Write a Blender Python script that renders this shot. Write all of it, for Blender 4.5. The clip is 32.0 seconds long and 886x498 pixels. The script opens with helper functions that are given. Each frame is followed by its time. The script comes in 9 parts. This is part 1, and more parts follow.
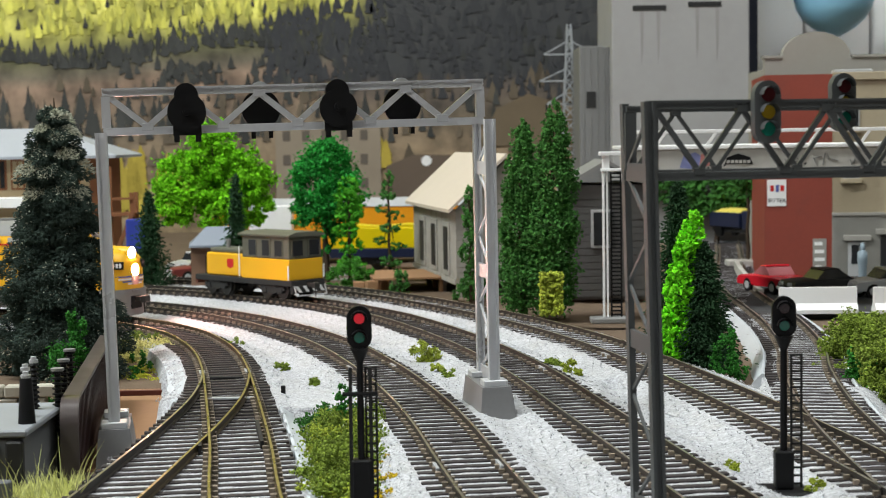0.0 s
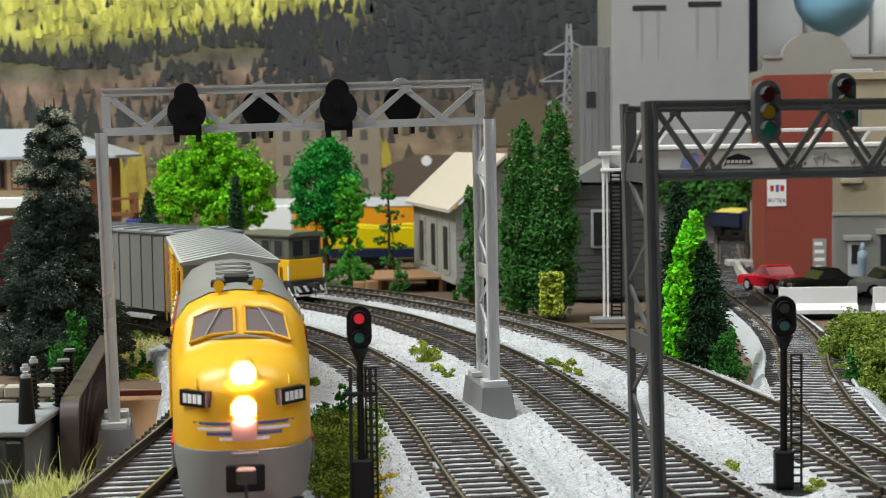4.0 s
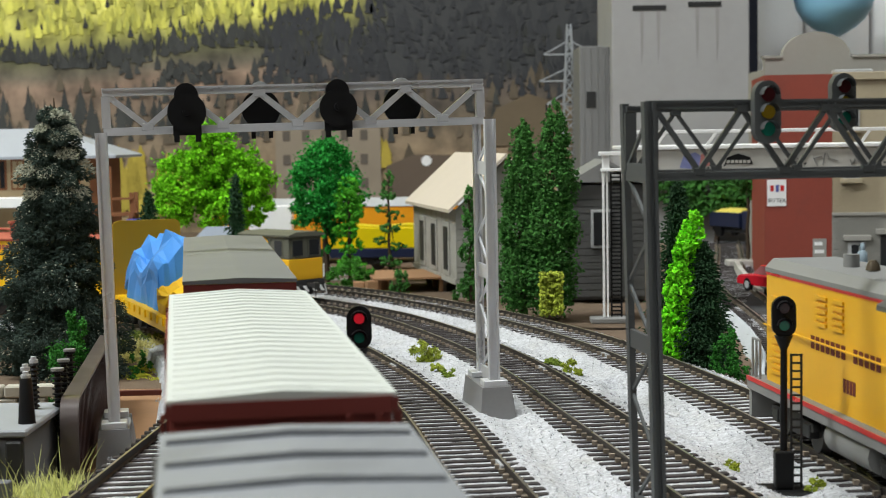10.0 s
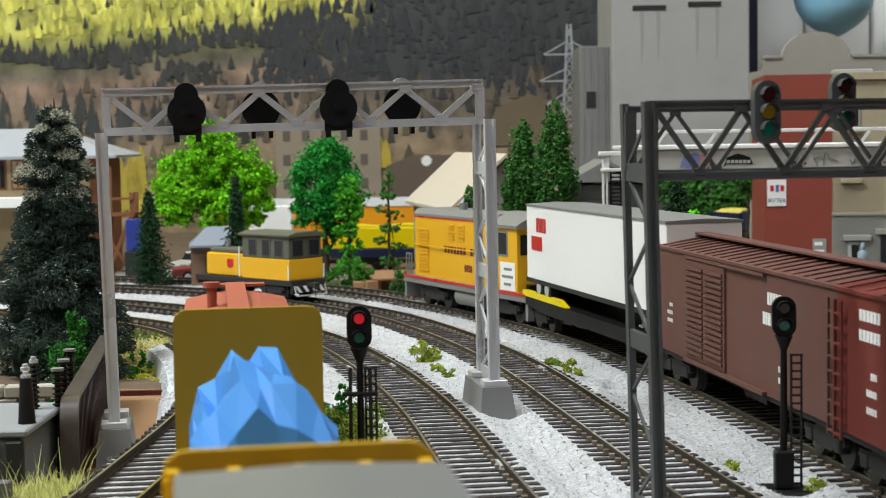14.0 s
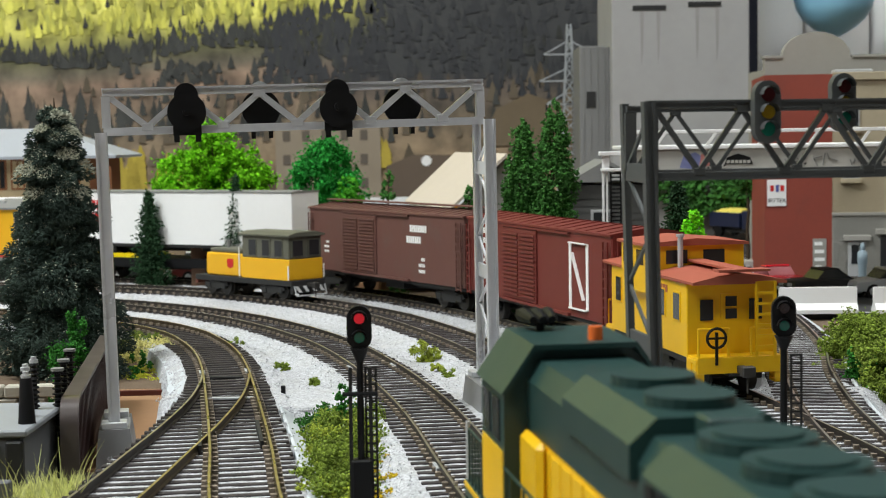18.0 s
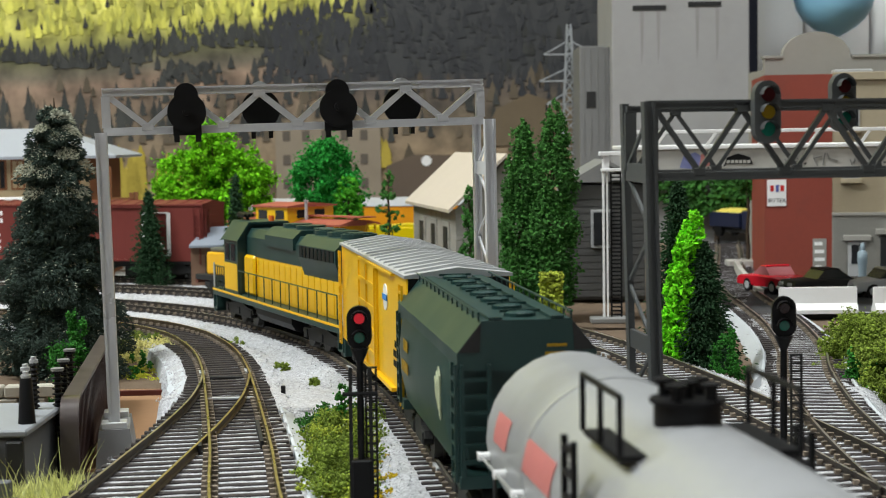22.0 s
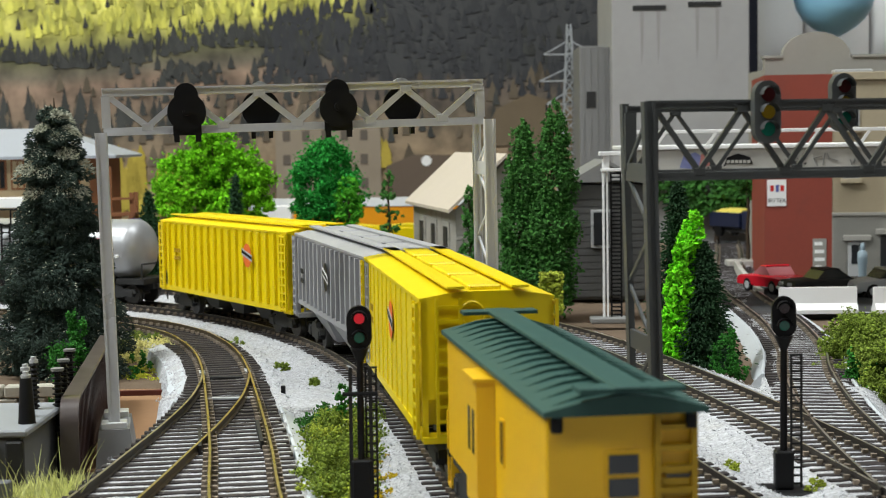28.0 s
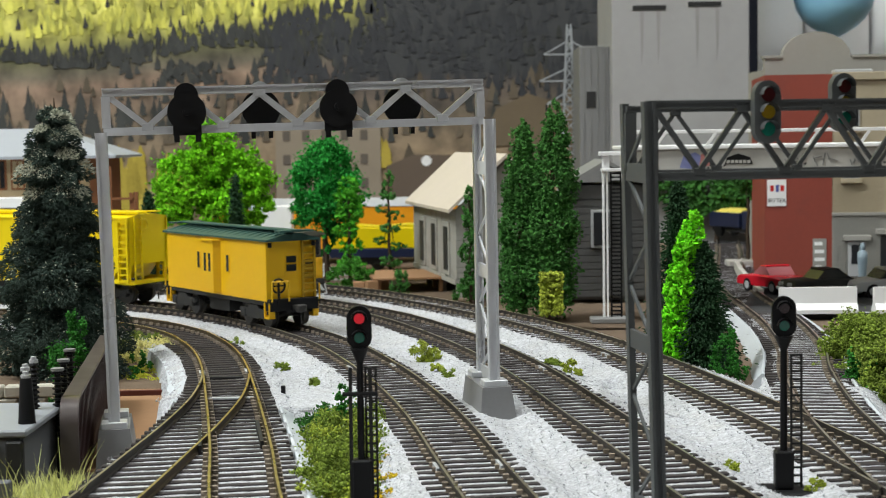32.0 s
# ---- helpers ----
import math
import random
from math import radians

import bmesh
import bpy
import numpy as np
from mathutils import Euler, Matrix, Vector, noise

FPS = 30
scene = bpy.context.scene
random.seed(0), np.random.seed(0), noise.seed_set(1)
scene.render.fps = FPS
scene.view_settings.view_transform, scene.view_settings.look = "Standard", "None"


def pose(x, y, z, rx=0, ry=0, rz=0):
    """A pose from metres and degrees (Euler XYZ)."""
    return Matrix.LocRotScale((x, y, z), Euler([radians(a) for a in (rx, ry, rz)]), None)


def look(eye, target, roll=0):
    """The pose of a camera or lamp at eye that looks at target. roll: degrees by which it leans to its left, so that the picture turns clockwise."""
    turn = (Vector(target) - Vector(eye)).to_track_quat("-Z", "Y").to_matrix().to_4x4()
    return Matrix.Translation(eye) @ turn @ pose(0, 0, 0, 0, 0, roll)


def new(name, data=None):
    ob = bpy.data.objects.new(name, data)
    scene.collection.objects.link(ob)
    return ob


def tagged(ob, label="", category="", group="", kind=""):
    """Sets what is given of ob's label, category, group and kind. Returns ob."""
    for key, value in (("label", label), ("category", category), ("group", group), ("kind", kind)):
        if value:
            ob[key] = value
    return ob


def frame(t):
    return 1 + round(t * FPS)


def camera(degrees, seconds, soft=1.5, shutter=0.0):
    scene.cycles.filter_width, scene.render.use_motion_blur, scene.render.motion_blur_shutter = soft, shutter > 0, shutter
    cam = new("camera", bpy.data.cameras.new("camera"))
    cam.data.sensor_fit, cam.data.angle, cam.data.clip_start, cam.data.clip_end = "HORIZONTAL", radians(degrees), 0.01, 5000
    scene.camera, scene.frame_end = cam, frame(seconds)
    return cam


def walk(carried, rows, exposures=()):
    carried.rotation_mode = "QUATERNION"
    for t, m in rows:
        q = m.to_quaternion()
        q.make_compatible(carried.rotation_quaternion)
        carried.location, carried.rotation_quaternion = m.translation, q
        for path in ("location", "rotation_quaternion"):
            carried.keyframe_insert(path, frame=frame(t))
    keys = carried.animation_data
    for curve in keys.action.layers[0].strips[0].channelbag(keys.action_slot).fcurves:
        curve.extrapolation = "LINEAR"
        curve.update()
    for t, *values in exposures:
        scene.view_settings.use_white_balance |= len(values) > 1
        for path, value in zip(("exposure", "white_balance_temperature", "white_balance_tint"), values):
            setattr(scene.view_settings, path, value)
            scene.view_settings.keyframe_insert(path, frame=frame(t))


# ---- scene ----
# A model railway at 1:87. All plan numbers below are in millimetres (MM turns them into metres); z = 0 is the rail top.
MM = 0.001
cam = camera(31.35, 32.0, soft=1.0)
EYE = (0.0, 0.0, 0.087)
AIM = look(EYE, (0.0, 1.0, 0.087 - 0.0689), -0.86)
walk(cam, [(0.0, AIM), (32.0, AIM)])
cam.data.dof.use_dof = True
cam.data.dof.focus_distance = 0.54
cam.data.dof.aperture_fstop = 48

# ---- light: a windowless room with ceiling lamps ----
world = bpy.data.worlds.new("room_light")
scene.world = world
world.use_nodes = True
world.node_tree.nodes["Background"].inputs[0].default_value = (0.9, 0.95, 1.0, 1)
world.node_tree.nodes["Background"].inputs[1].default_value = 0.1
scene.view_settings.exposure = 0.06
LAMPS = [(-950, -700, 12.0), (500, -700, 2.5), (-950, 450, 35.0), (500, 650, 10.0)]
for lx, ly, watts in LAMPS:
    lamp = bpy.data.lights.new("ceiling_lamp_light", "AREA")
    lamp.shape, lamp.size, lamp.size_y, lamp.energy, lamp.color = "RECTANGLE", 0.9, 0.28, watts, (0.95, 1.0, 0.985)
    new("ceiling_lamp_light", lamp).matrix_world = look((lx * MM, ly * MM, 1.42), (lx * MM, ly * MM + 0.0001, 0))


# ---- geometry kit ----
class Geo:
    """Vertices and faces of one mesh, in millimetres."""

    def __init__(self):
        self.v, self.f = [], []

    def add(self, vs, fs):
        n = len(self.v)
        self.v += [tuple(p) for p in vs]
        self.f += [tuple(i + n for i in q) for q in fs]
        return self

    def box(self, x0, x1, y0, y1, z0, z1, c=0.0):
        if c <= 0:
            vs = [(x, y, z) for x in (x0, x1) for y in (y0, y1) for z in (z0, z1)]
            return self.add(vs, [(0, 1, 3, 2), (4, 6, 7, 5), (0, 4, 5, 1), (2, 3, 7, 6), (0, 2, 6, 4), (1, 5, 7, 3)])
        lo, hi = (x0, y0, z0), (x1, y1, z1)
        vs, key = [], {}
        for s in ((a, b, d) for a in (0, 1) for b in (0, 1) for d in (0, 1)):
            for k in range(3):
                p = [(hi[i] if s[i] else lo[i]) + (0 if i == k else (-c if s[i] else c)) for i in range(3)]
                key[s, k] = len(vs)
                vs.append(p)
        fs = []
        for k in range(3):
            i, j = (k + 1) % 3, (k + 2) % 3
            for sk in (0, 1):
                q = []
                for si, sj in ((0, 0), (1, 0), (1, 1), (0, 1)):
                    s = [0, 0, 0]
                    s[k], s[i], s[j] = sk, si, sj
                    q.append(key[tuple(s), k])
                fs.append(q)
            for si in (0, 1):
                for sj in (0, 1):
                    a, b = [0, 0, 0], [0, 0, 0]
                    a[i], a[j], b[i], b[j] = si, sj, si, sj
                    a[k], b[k] = 0, 1
                    a, b = tuple(a), tuple(b)
                    fs.append((key[a, i], key[b, i], key[b, j], key[a, j]))
        for s in ((a, b, d) for a in (0, 1) for b in (0, 1) for d in (0, 1)):
            fs.append((key[s, 0], key[s, 1], key[s, 2]))
        return self.add(vs, fs)

    def prism(self, poly, axis, a, b):
        """A polygon of two coordinates, drawn out along axis x, y or z from a to b."""
        n = len(poly)
        put = {"x": lambda p, t: (t, p[0], p[1]), "y": lambda p, t: (p[0], t, p[1]), "z": lambda p, t: (p[0], p[1], t)}[axis]
        vs = [put(p, a) for p in poly] + [put(p, b) for p in poly]
        fs = [tuple(range(n)), tuple(range(2 * n - 1, n - 1, -1))] + [(i, (i + 1) % n, n + (i + 1) % n, n + i) for i in range(n)]
        return self.add(vs, fs)

    def cyl(self, p, q, r, n=10, r2=None):
        p, q = Vector(p), Vector(q)
        d = (q - p).normalized()
        u = d.orthogonal().normalized()
        w = d.cross(u)
        r2 = r if r2 is None else r2
        ang = [2 * math.pi * i / n for i in range(n)]
        vs = [p + (u * math.cos(a) + w * math.sin(a)) * r for a in ang] + [q + (u * math.cos(a) + w * math.sin(a)) * r2 for a in ang]
        fs = [tuple(range(n)), tuple(range(2 * n - 1, n - 1, -1))] + [(i, (i + 1) % n, n + (i + 1) % n, n + i) for i in range(n)]
        return self.add(vs, fs)

    def bar(self, p, q, w, h=None):
        """A square bar from p to q."""
        p, q = Vector(p), Vector(q)
        d = (q - p).normalized()
        up = Vector((0, 0, 1)) if abs(d.z) < 0.95 else Vector((0, 1, 0))
        u = d.cross(up).normalized() * (w / 2)
        v = d.cross(u).normalized() * ((h or w) / 2)
        vs = [e + a * u + b * v for e in (p, q) for a, b in ((-1, -1), (1, -1), (1, 1), (-1, 1))]
        return self.add(vs, [(0, 1, 2, 3), (7, 6, 5, 4), (0, 4, 5, 1), (1, 5, 6, 2), (2, 6, 7, 3), (3, 7, 4, 0)])

    def pipe(self, pts, r, n=6):
        for a, b in zip(pts, pts[1:]):
            self.cyl(a, b, r, n)
        return self

    def loft(self, rings, caps=True):
        n = len(rings[0])
        vs = [p for ring in rings for p in ring]
        fs = []
        for k in range(len(rings) - 1):
            for i in range(n):
                j = (i + 1) % n
                fs.append((k * n + i, k * n + j, (k + 1) * n + j, (k + 1) * n + i))
        if caps:
            fs += [tuple(range(n)), tuple(range(len(vs) - 1, len(vs) - n - 1, -1))]
        return self.add(vs, fs)

    def strip(self, rows):
        """An open sheet through rows of points."""
        n = len(rows[0])
        vs = [p for row in rows for p in row]
        fs = [(k * n + i, k * n + i + 1, (k + 1) * n + i + 1, (k + 1) * n + i) for k in range(len(rows) - 1) for i in range(n - 1)]
        return self.add(vs, fs)

    def lathe(self, prof, n=16, centre=(0, 0), axis="z"):
        """Pairs of radius and height turned round an upright axis."""
        rings = []
        for r, z in prof:
            rings.append([(centre[0] + r * math.cos(2 * math.pi * i / n), centre[1] + r * math.sin(2 * math.pi * i / n), z) for i in range(n)])
        if axis == "x":
            rings = [[(p[2], p[0], p[1]) for p in ring] for ring in rings]
        return self.loft(rings)

    def turned(self, m):
        self.v = [tuple(m @ Vector(p)) for p in self.v]
        return self

    def join(self, other):
        return self.add(other.v, other.f)


def mesh_of(name, geo, material, smooth=None):
    me = bpy.data.meshes.new(name)
    me.from_pydata([(x * MM, y * MM, z * MM) for x, y, z in geo.v], [], geo.f)
    me.materials.append(material)
    bm = bmesh.new()
    bm.from_mesh(me)
    bmesh.ops.recalc_face_normals(bm, faces=bm.faces)
    bm.to_mesh(me)
    bm.free()
    if smooth:
        me.polygons.foreach_set("use_smooth", [True] * len(me.polygons))
        me.set_sharp_from_angle(angle=radians(smooth))
    return me


def part(name, geo, material, parent, label="", smooth=None):
    """One mesh object under a thing or under a part."""
    ob = new(name, mesh_of(name, geo, material, smooth))
    ob.parent = parent
    return tagged(ob, label)


def at(x, y, z=0.0, rz=0.0, rx=0.0, ry=0.0):
    return pose(x * MM, y * MM, z * MM, rx, ry, rz)


def thing(name, label, category, m=None, group="", kind=""):
    ob = new(name)
    ob.empty_display_size = 0.01
    if m is not None:
        ob.matrix_basis = m
    return tagged(ob, label, category, group, kind)


def solid(name, geo, material, label, category, m=None, group="", kind="", smooth=None):
    """A thing of one mesh."""
    ob = new(name, mesh_of(name, geo, material, smooth))
    if m is not None:
        ob.matrix_basis = m
    return tagged(ob, label, category, group, kind)


# ---- materials ----
def paint(name, rgb, rough=0.5, metal=0.0, var=0.12, scale=60.0, bump=0.0, bump_scale=900.0, dirt=None, dirt_amount=0.35, fine=0.06, island=0.0):
    """A surface of one paint or stuff: broad and fine variation, specks of dirt, relief. Scales are per metre."""
    m = bpy.data.materials.new(name)
    m.use_nodes = True
    n, l = m.node_tree.nodes, m.node_tree.links
    bsdf = n["Principled BSDF"]
    geo = n.new("ShaderNodeTexCoord")
    broad = n.new("ShaderNodeTexNoise")
    broad.inputs["Scale"].default_value, broad.inputs["Detail"].default_value = scale, 5
    small = n.new("ShaderNodeTexNoise")
    small.inputs["Scale"].default_value, small.inputs["Detail"].default_value = scale * 14, 3
    for t in (broad, small):
        l.new(geo.outputs["Object"], t.inputs["Vector"])
    add = n.new("ShaderNodeMath")
    add.operation = "MULTIPLY_ADD"
    l.new(small.outputs["Fac"], add.inputs[0])
    add.inputs[1].default_value = fine / max(var, 0.001)
    l.new(broad.outputs["Fac"], add.inputs[2])
    last = add.outputs[0]
    if island:
        isl = n.new("ShaderNodeNewGeometry")
        more = n.new("ShaderNodeMath")
        more.operation = "MULTIPLY_ADD"
        l.new(isl.outputs["Random Per Island"], more.inputs[0])
        more.inputs[1].default_value = island / max(var, 0.001)
        l.new(last, more.inputs[2])
        last = more.outputs[0]
    mid = 0.5 + 0.5 * (fine + island) / max(var, 0.001)
    ramp = n.new("ShaderNodeMapRange")
    ramp.inputs["From Min"].default_value, ramp.inputs["From Max"].default_value = mid - 1, mid + 1
    ramp.inputs["To Min"].default_value, ramp.inputs["To Max"].default_value = 1 - 2 * var, 1 + 2 * var
    l.new(last, ramp.inputs["Value"])
    mul = n.new("ShaderNodeVectorMath")
    mul.operation = "SCALE"
    mul.inputs[0].default_value = rgb
    l.new(ramp.outputs["Result"], mul.inputs["Scale"])
    colour = mul.outputs["Vector"]
    if dirt:
        spot = n.new("ShaderNodeTexNoise")
        spot.inputs["Scale"].default_value, spot.inputs["Detail"].default_value = scale * 2.7, 8
        l.new(geo.outputs["Object"], spot.inputs["Vector"])
        gate = n.new("ShaderNodeMapRange")
        gate.inputs["From Min"].default_value, gate.inputs["From Max"].default_value = 0.5, 0.75
        gate.inputs["To Max"].default_value = dirt_amount
        l.new(spot.outputs["Fac"], gate.inputs["Value"])
        mix = n.new("ShaderNodeMix")
        mix.data_type = "RGBA"
        l.new(gate.outputs["Result"], mix.inputs["Factor"])
        l.new(colour, mix.inputs["A"])
        mix.inputs["B"].default_value = (*dirt, 1)
        colour = mix.outputs["Result"]
    l.new(colour, bsdf.inputs["Base Color"])
    rr = n.new("ShaderNodeMapRange")
    rr.inputs["To Min"].default_value, rr.inputs["To Max"].default_value = max(0.05, rough - 0.12), min(1, rough + 0.12)
    l.new(broad.outputs["Fac"], rr.inputs["Value"])
    l.new(rr.outputs["Result"], bsdf.inputs["Roughness"])
    bsdf.inputs["Metallic"].default_value = metal
    bsdf.inputs["Specular IOR Level"].default_value = 0.5 if rough < 0.45 else 0.22
    if bump:
        bt = n.new("ShaderNodeTexNoise")
        bt.inputs["Scale"].default_value, bt.inputs["Detail"].default_value = bump_scale, 4
        l.new(geo.outputs["Object"], bt.inputs["Vector"])
        b = n.new("ShaderNodeBump")
        b.inputs["Strength"].default_value, b.inputs["Distance"].default_value = bump, 0.0006
        l.new(bt.outputs["Fac"], b.inputs["Height"])
        l.new(b.outputs["Normal"], bsdf.inputs["Normal"])
    return m


def glow(name, rgb, strength):
    m = bpy.data.materials.new(name)
    m.use_nodes = True
    b = m.node_tree.nodes["Principled BSDF"]
    b.inputs["Base Color"].default_value = (*rgb, 1)
    b.inputs["Emission Color"].default_value = (*rgb, 1)
    b.inputs["Emission Strength"].default_value = strength
    return m


def gravel_material():
    m = paint("ballast_gravel", (0.5, 0.508, 0.535), 0.95, var=0.14, scale=30, fine=0.25, bump=0.9, bump_scale=1500, dirt=(0.45, 0.44, 0.42), dirt_amount=0.5)
    n, l = m.node_tree.nodes, m.node_tree.links
    bsdf = n["Principled BSDF"]
    vor = n.new("ShaderNodeTexVoronoi")
    vor.inputs["Scale"].default_value = 1500
    tc = n.new("ShaderNodeTexCoord")
    l.new(tc.outputs["Object"], vor.inputs["Vector"])
    sep = n.new("ShaderNodeSeparateColor")
    l.new(vor.outputs["Color"], sep.inputs["Color"])
    gate = n.new("ShaderNodeMapRange")
    gate.inputs["From Min"].default_value, gate.inputs["From Max"].default_value = 0.0, 1.0
    gate.inputs["To Min"].default_value, gate.inputs["To Max"].default_value = 0.68, 1.12
    l.new(sep.outputs["Red"], gate.inputs["Value"])
    old = bsdf.inputs["Base Color"].links[0].from_socket
    sc = n.new("ShaderNodeVectorMath")
    sc.operation = "SCALE"
    l.new(old, sc.inputs[0])
    l.new(gate.outputs["Result"], sc.inputs["Scale"])
    l.new(sc.outputs["Vector"], bsdf.inputs["Base Color"])
    return m


YELLOW = (0.78, 0.42, 0.015)
M_GRAVEL = gravel_material()
M_STONE = paint("ballast_stones", (0.47, 0.475, 0.5), 0.95, var=0.1, fine=0.1, island=0.5)
M_DIRT = paint("brown_scenic_earth", (0.14, 0.1, 0.07), 0.95, var=0.2, scale=12, bump=0.6, bump_scale=500, dirt=(0.09, 0.07, 0.04), dirt_amount=0.5, fine=0.15)
M_TIE = paint("dark_brown_plastic_ties", (0.042, 0.036, 0.036), 0.75, var=0.25, scale=90, fine=0.2, bump=0.3)
M_HEAD = paint("polished_rail_head", (0.5, 0.46, 0.38), 0.3, metal=0.85, var=0.15, scale=60, fine=0.1, dirt=(0.14, 0.1, 0.07), dirt_amount=0.5)
M_HEADB = paint("brassy_rail_head", (0.5, 0.4, 0.2), 0.3, metal=0.85, var=0.15, scale=60, fine=0.1, dirt=(0.14, 0.1, 0.06), dirt_amount=0.5)
M_SPIKE = paint("rusty_tie_plates", (0.22, 0.18, 0.14), 0.8, var=0.25, scale=90, fine=0.2, island=0.3)
M_RAIL = paint("weathered_nickel_rail", (0.05, 0.044, 0.04), 0.5, metal=0.3, var=0.2, scale=50, fine=0.1, dirt=(0.075, 0.056, 0.045), dirt_amount=0.5)
M_BRASS = paint("worn_brass_rail", (0.075, 0.057, 0.036), 0.5, metal=0.3, var=0.2, scale=50, fine=0.1, dirt=(0.1, 0.07, 0.045), dirt_amount=0.5)
M_YEL = paint("armour_yellow_paint", YELLOW, 0.38, var=0.04, scale=25, fine=0.02)
M_YEL2 = paint("bright_yellow_plastic", (0.78, 0.6, 0.0), 0.4, var=0.03, scale=25, fine=0.02)
M_YEL4 = paint("caboose_yellow_paint", (0.74, 0.43, 0.004), 0.42, var=0.05, scale=25, fine=0.03)
M_YEL3 = paint("deep_yellow_paint", (0.8, 0.47, 0.004), 0.4, var=0.04, scale=25, fine=0.02)
M_OCHRE = paint("dull_ochre_paint", (0.36, 0.22, 0.015), 0.5, var=0.06, scale=25, fine=0.03)
M_GREEN = paint("dark_green_paint", (0.013, 0.042, 0.039), 0.4, var=0.08, scale=25, fine=0.03)
M_GREY = paint("harbour_grey_paint", (0.21, 0.21, 0.205), 0.55, var=0.06, scale=25, fine=0.03)
M_LGREY = paint("light_grey_plastic", (0.42, 0.43, 0.44), 0.5, var=0.04, scale=25, fine=0.02)
M_ALU = paint("aluminium_paint", (0.5, 0.51, 0.52), 0.42, metal=0.25, var=0.05, scale=25, fine=0.03)
M_WHITE = paint("white_plastic", (0.86, 0.86, 0.86), 0.4, var=0.03, scale=25, fine=0.02)
M_OFFWHITE = paint("off_white_roof_paint", (0.5, 0.52, 0.49), 0.6, var=0.05, scale=20, fine=0.03)
M_BROWN = paint("boxcar_brown_paint", (0.135, 0.062, 0.052), 0.6, var=0.1, scale=25, fine=0.05, dirt=(0.12, 0.085, 0.07), dirt_amount=0.45)
M_OXIDE = paint("oxide_red_paint", (0.16, 0.034, 0.028), 0.55, var=0.08, scale=25, fine=0.04)
M_REDROOF = paint("brick_red_roof_paint", (0.36, 0.1, 0.065), 0.6, var=0.08, scale=25, fine=0.04)
M_RED = paint("bright_red_paint", (0.55, 0.02, 0.02), 0.3, var=0.04, scale=25, fine=0.02)
M_BLACK = paint("black_plastic", (0.007, 0.007, 0.008), 0.5, var=0.15, scale=40, fine=0.1)
M_STEELW = paint("dark_wheel_steel", (0.06, 0.058, 0.055), 0.5, metal=0.5, var=0.15, scale=60, fine=0.1)
M_FRAME = paint("dark_grey_underframe", (0.028, 0.028, 0.028), 0.65, var=0.15, scale=40, fine=0.1)
M_GLASS = paint("dark_window_glass", (0.02, 0.022, 0.025), 0.12, var=0.05)
M_SILVER = paint("silver_bridge_plastic", (0.62, 0.63, 0.66), 0.3, metal=0.2, var=0.06, scale=40, fine=0.05)
M_DKGREY = paint("dark_grey_bridge_plastic", (0.075, 0.08, 0.082), 0.5, var=0.08, scale=40, fine=0.05)
M_BLUE = paint("blue_tarpaulin", (0.06, 0.24, 0.62), 0.55, var=0.1, scale=60, fine=0.05)


# ---- plan of the tracks, from near to far ----
def line(pts, step=3.0):
    """A smooth line through plan points, resampled evenly."""
    p = np.array(pts, float)
    ext = np.vstack([2 * p[0] - p[1], p, 2 * p[-1] - p[-2]])
    out = []
    for i in range(len(p) - 1):
        a, b, c, d = ext[i : i + 4]
        for t in np.linspace(0, 1, 24, endpoint=False):
            out.append(0.5 * (2 * b + (c - a) * t + (2 * a - 5 * b + 4 * c - d) * t * t + (3 * b - a - 3 * c + d) * t**3))
    out = np.array(out + [p[-1]])
    s = np.r_[0, np.cumsum(np.linalg.norm(np.diff(out, axis=0), axis=1))]
    u = np.arange(0, s[-1], step)
    return np.stack([np.interp(u, s, out[:, k]) for k in (0, 1)], -1), u


def on_line(track, s):
    """The plan point at the length s along a track, going straight on past its ends."""
    pts, u = track
    if s < 0:
        return pts[0] + (pts[0] - pts[1]) / np.linalg.norm(pts[0] - pts[1]) * -s
    if s > u[-1]:
        return pts[-1] + (pts[-1] - pts[-2]) / np.linalg.norm(pts[-1] - pts[-2]) * (s - u[-1])
    return np.array([np.interp(s, u, pts[:, k]) for k in (0, 1)])


L1 = line([(43, -250), (12.5, 0), (-16.3, 180), (-33.4, 290), (-49.8, 385), (-58, 442), (-65, 487), (-74, 542), (-86, 612), (-97, 663), (-109, 702), (-124, 738), (-150, 776), (-190, 812), (-240, 838), (-330, 858), (-450, 865)])
L2 = line([(104, -250), (68, 0), (42, 180), (13, 380), (5, 437), (-1, 482), (-10, 536), (-25, 605), (-48, 685), (-78, 753), (-112, 808), (-149, 850), (-190, 884), (-250, 916), (-340, 938), (-460, 945)])
L3 = line([(150, -200), (125, 0), (97, 180), (63, 396), (47, 498), (31, 599), (12, 680), (-13, 758), (-37, 812), (-77, 874), (-125, 925), (-165, 955), (-205, 978), (-270, 1002), (-360, 1020), (-480, 1028)])
L4 = line([(185, -200), (160, 0), (140, 200), (114, 406), (111, 433), (105, 478), (97, 530), (87, 586), (74, 650), (55, 716), (27, 788), (-25, 888), (-75, 953), (-130, 1000), (-205, 1038), (-280, 1060), (-370, 1076), (-490, 1082)])
D1 = line([(-140, -200), (-112, 0), (-96, 230), (-85, 387), (-82, 440), (-79.5, 490), (-79, 540), (-82, 585), (-86, 612)])
L5 = line([(114, 330), (116, 380), (118, 430), (121, 475), (126, 524), (136, 589), (149, 653), (159, 733), (164, 809), (168, 885), (177, 975), (197, 1084), (222, 1222), (240, 1330)])
TRACKS = {"1": L1, "2": L2, "3": L3, "4": L4}


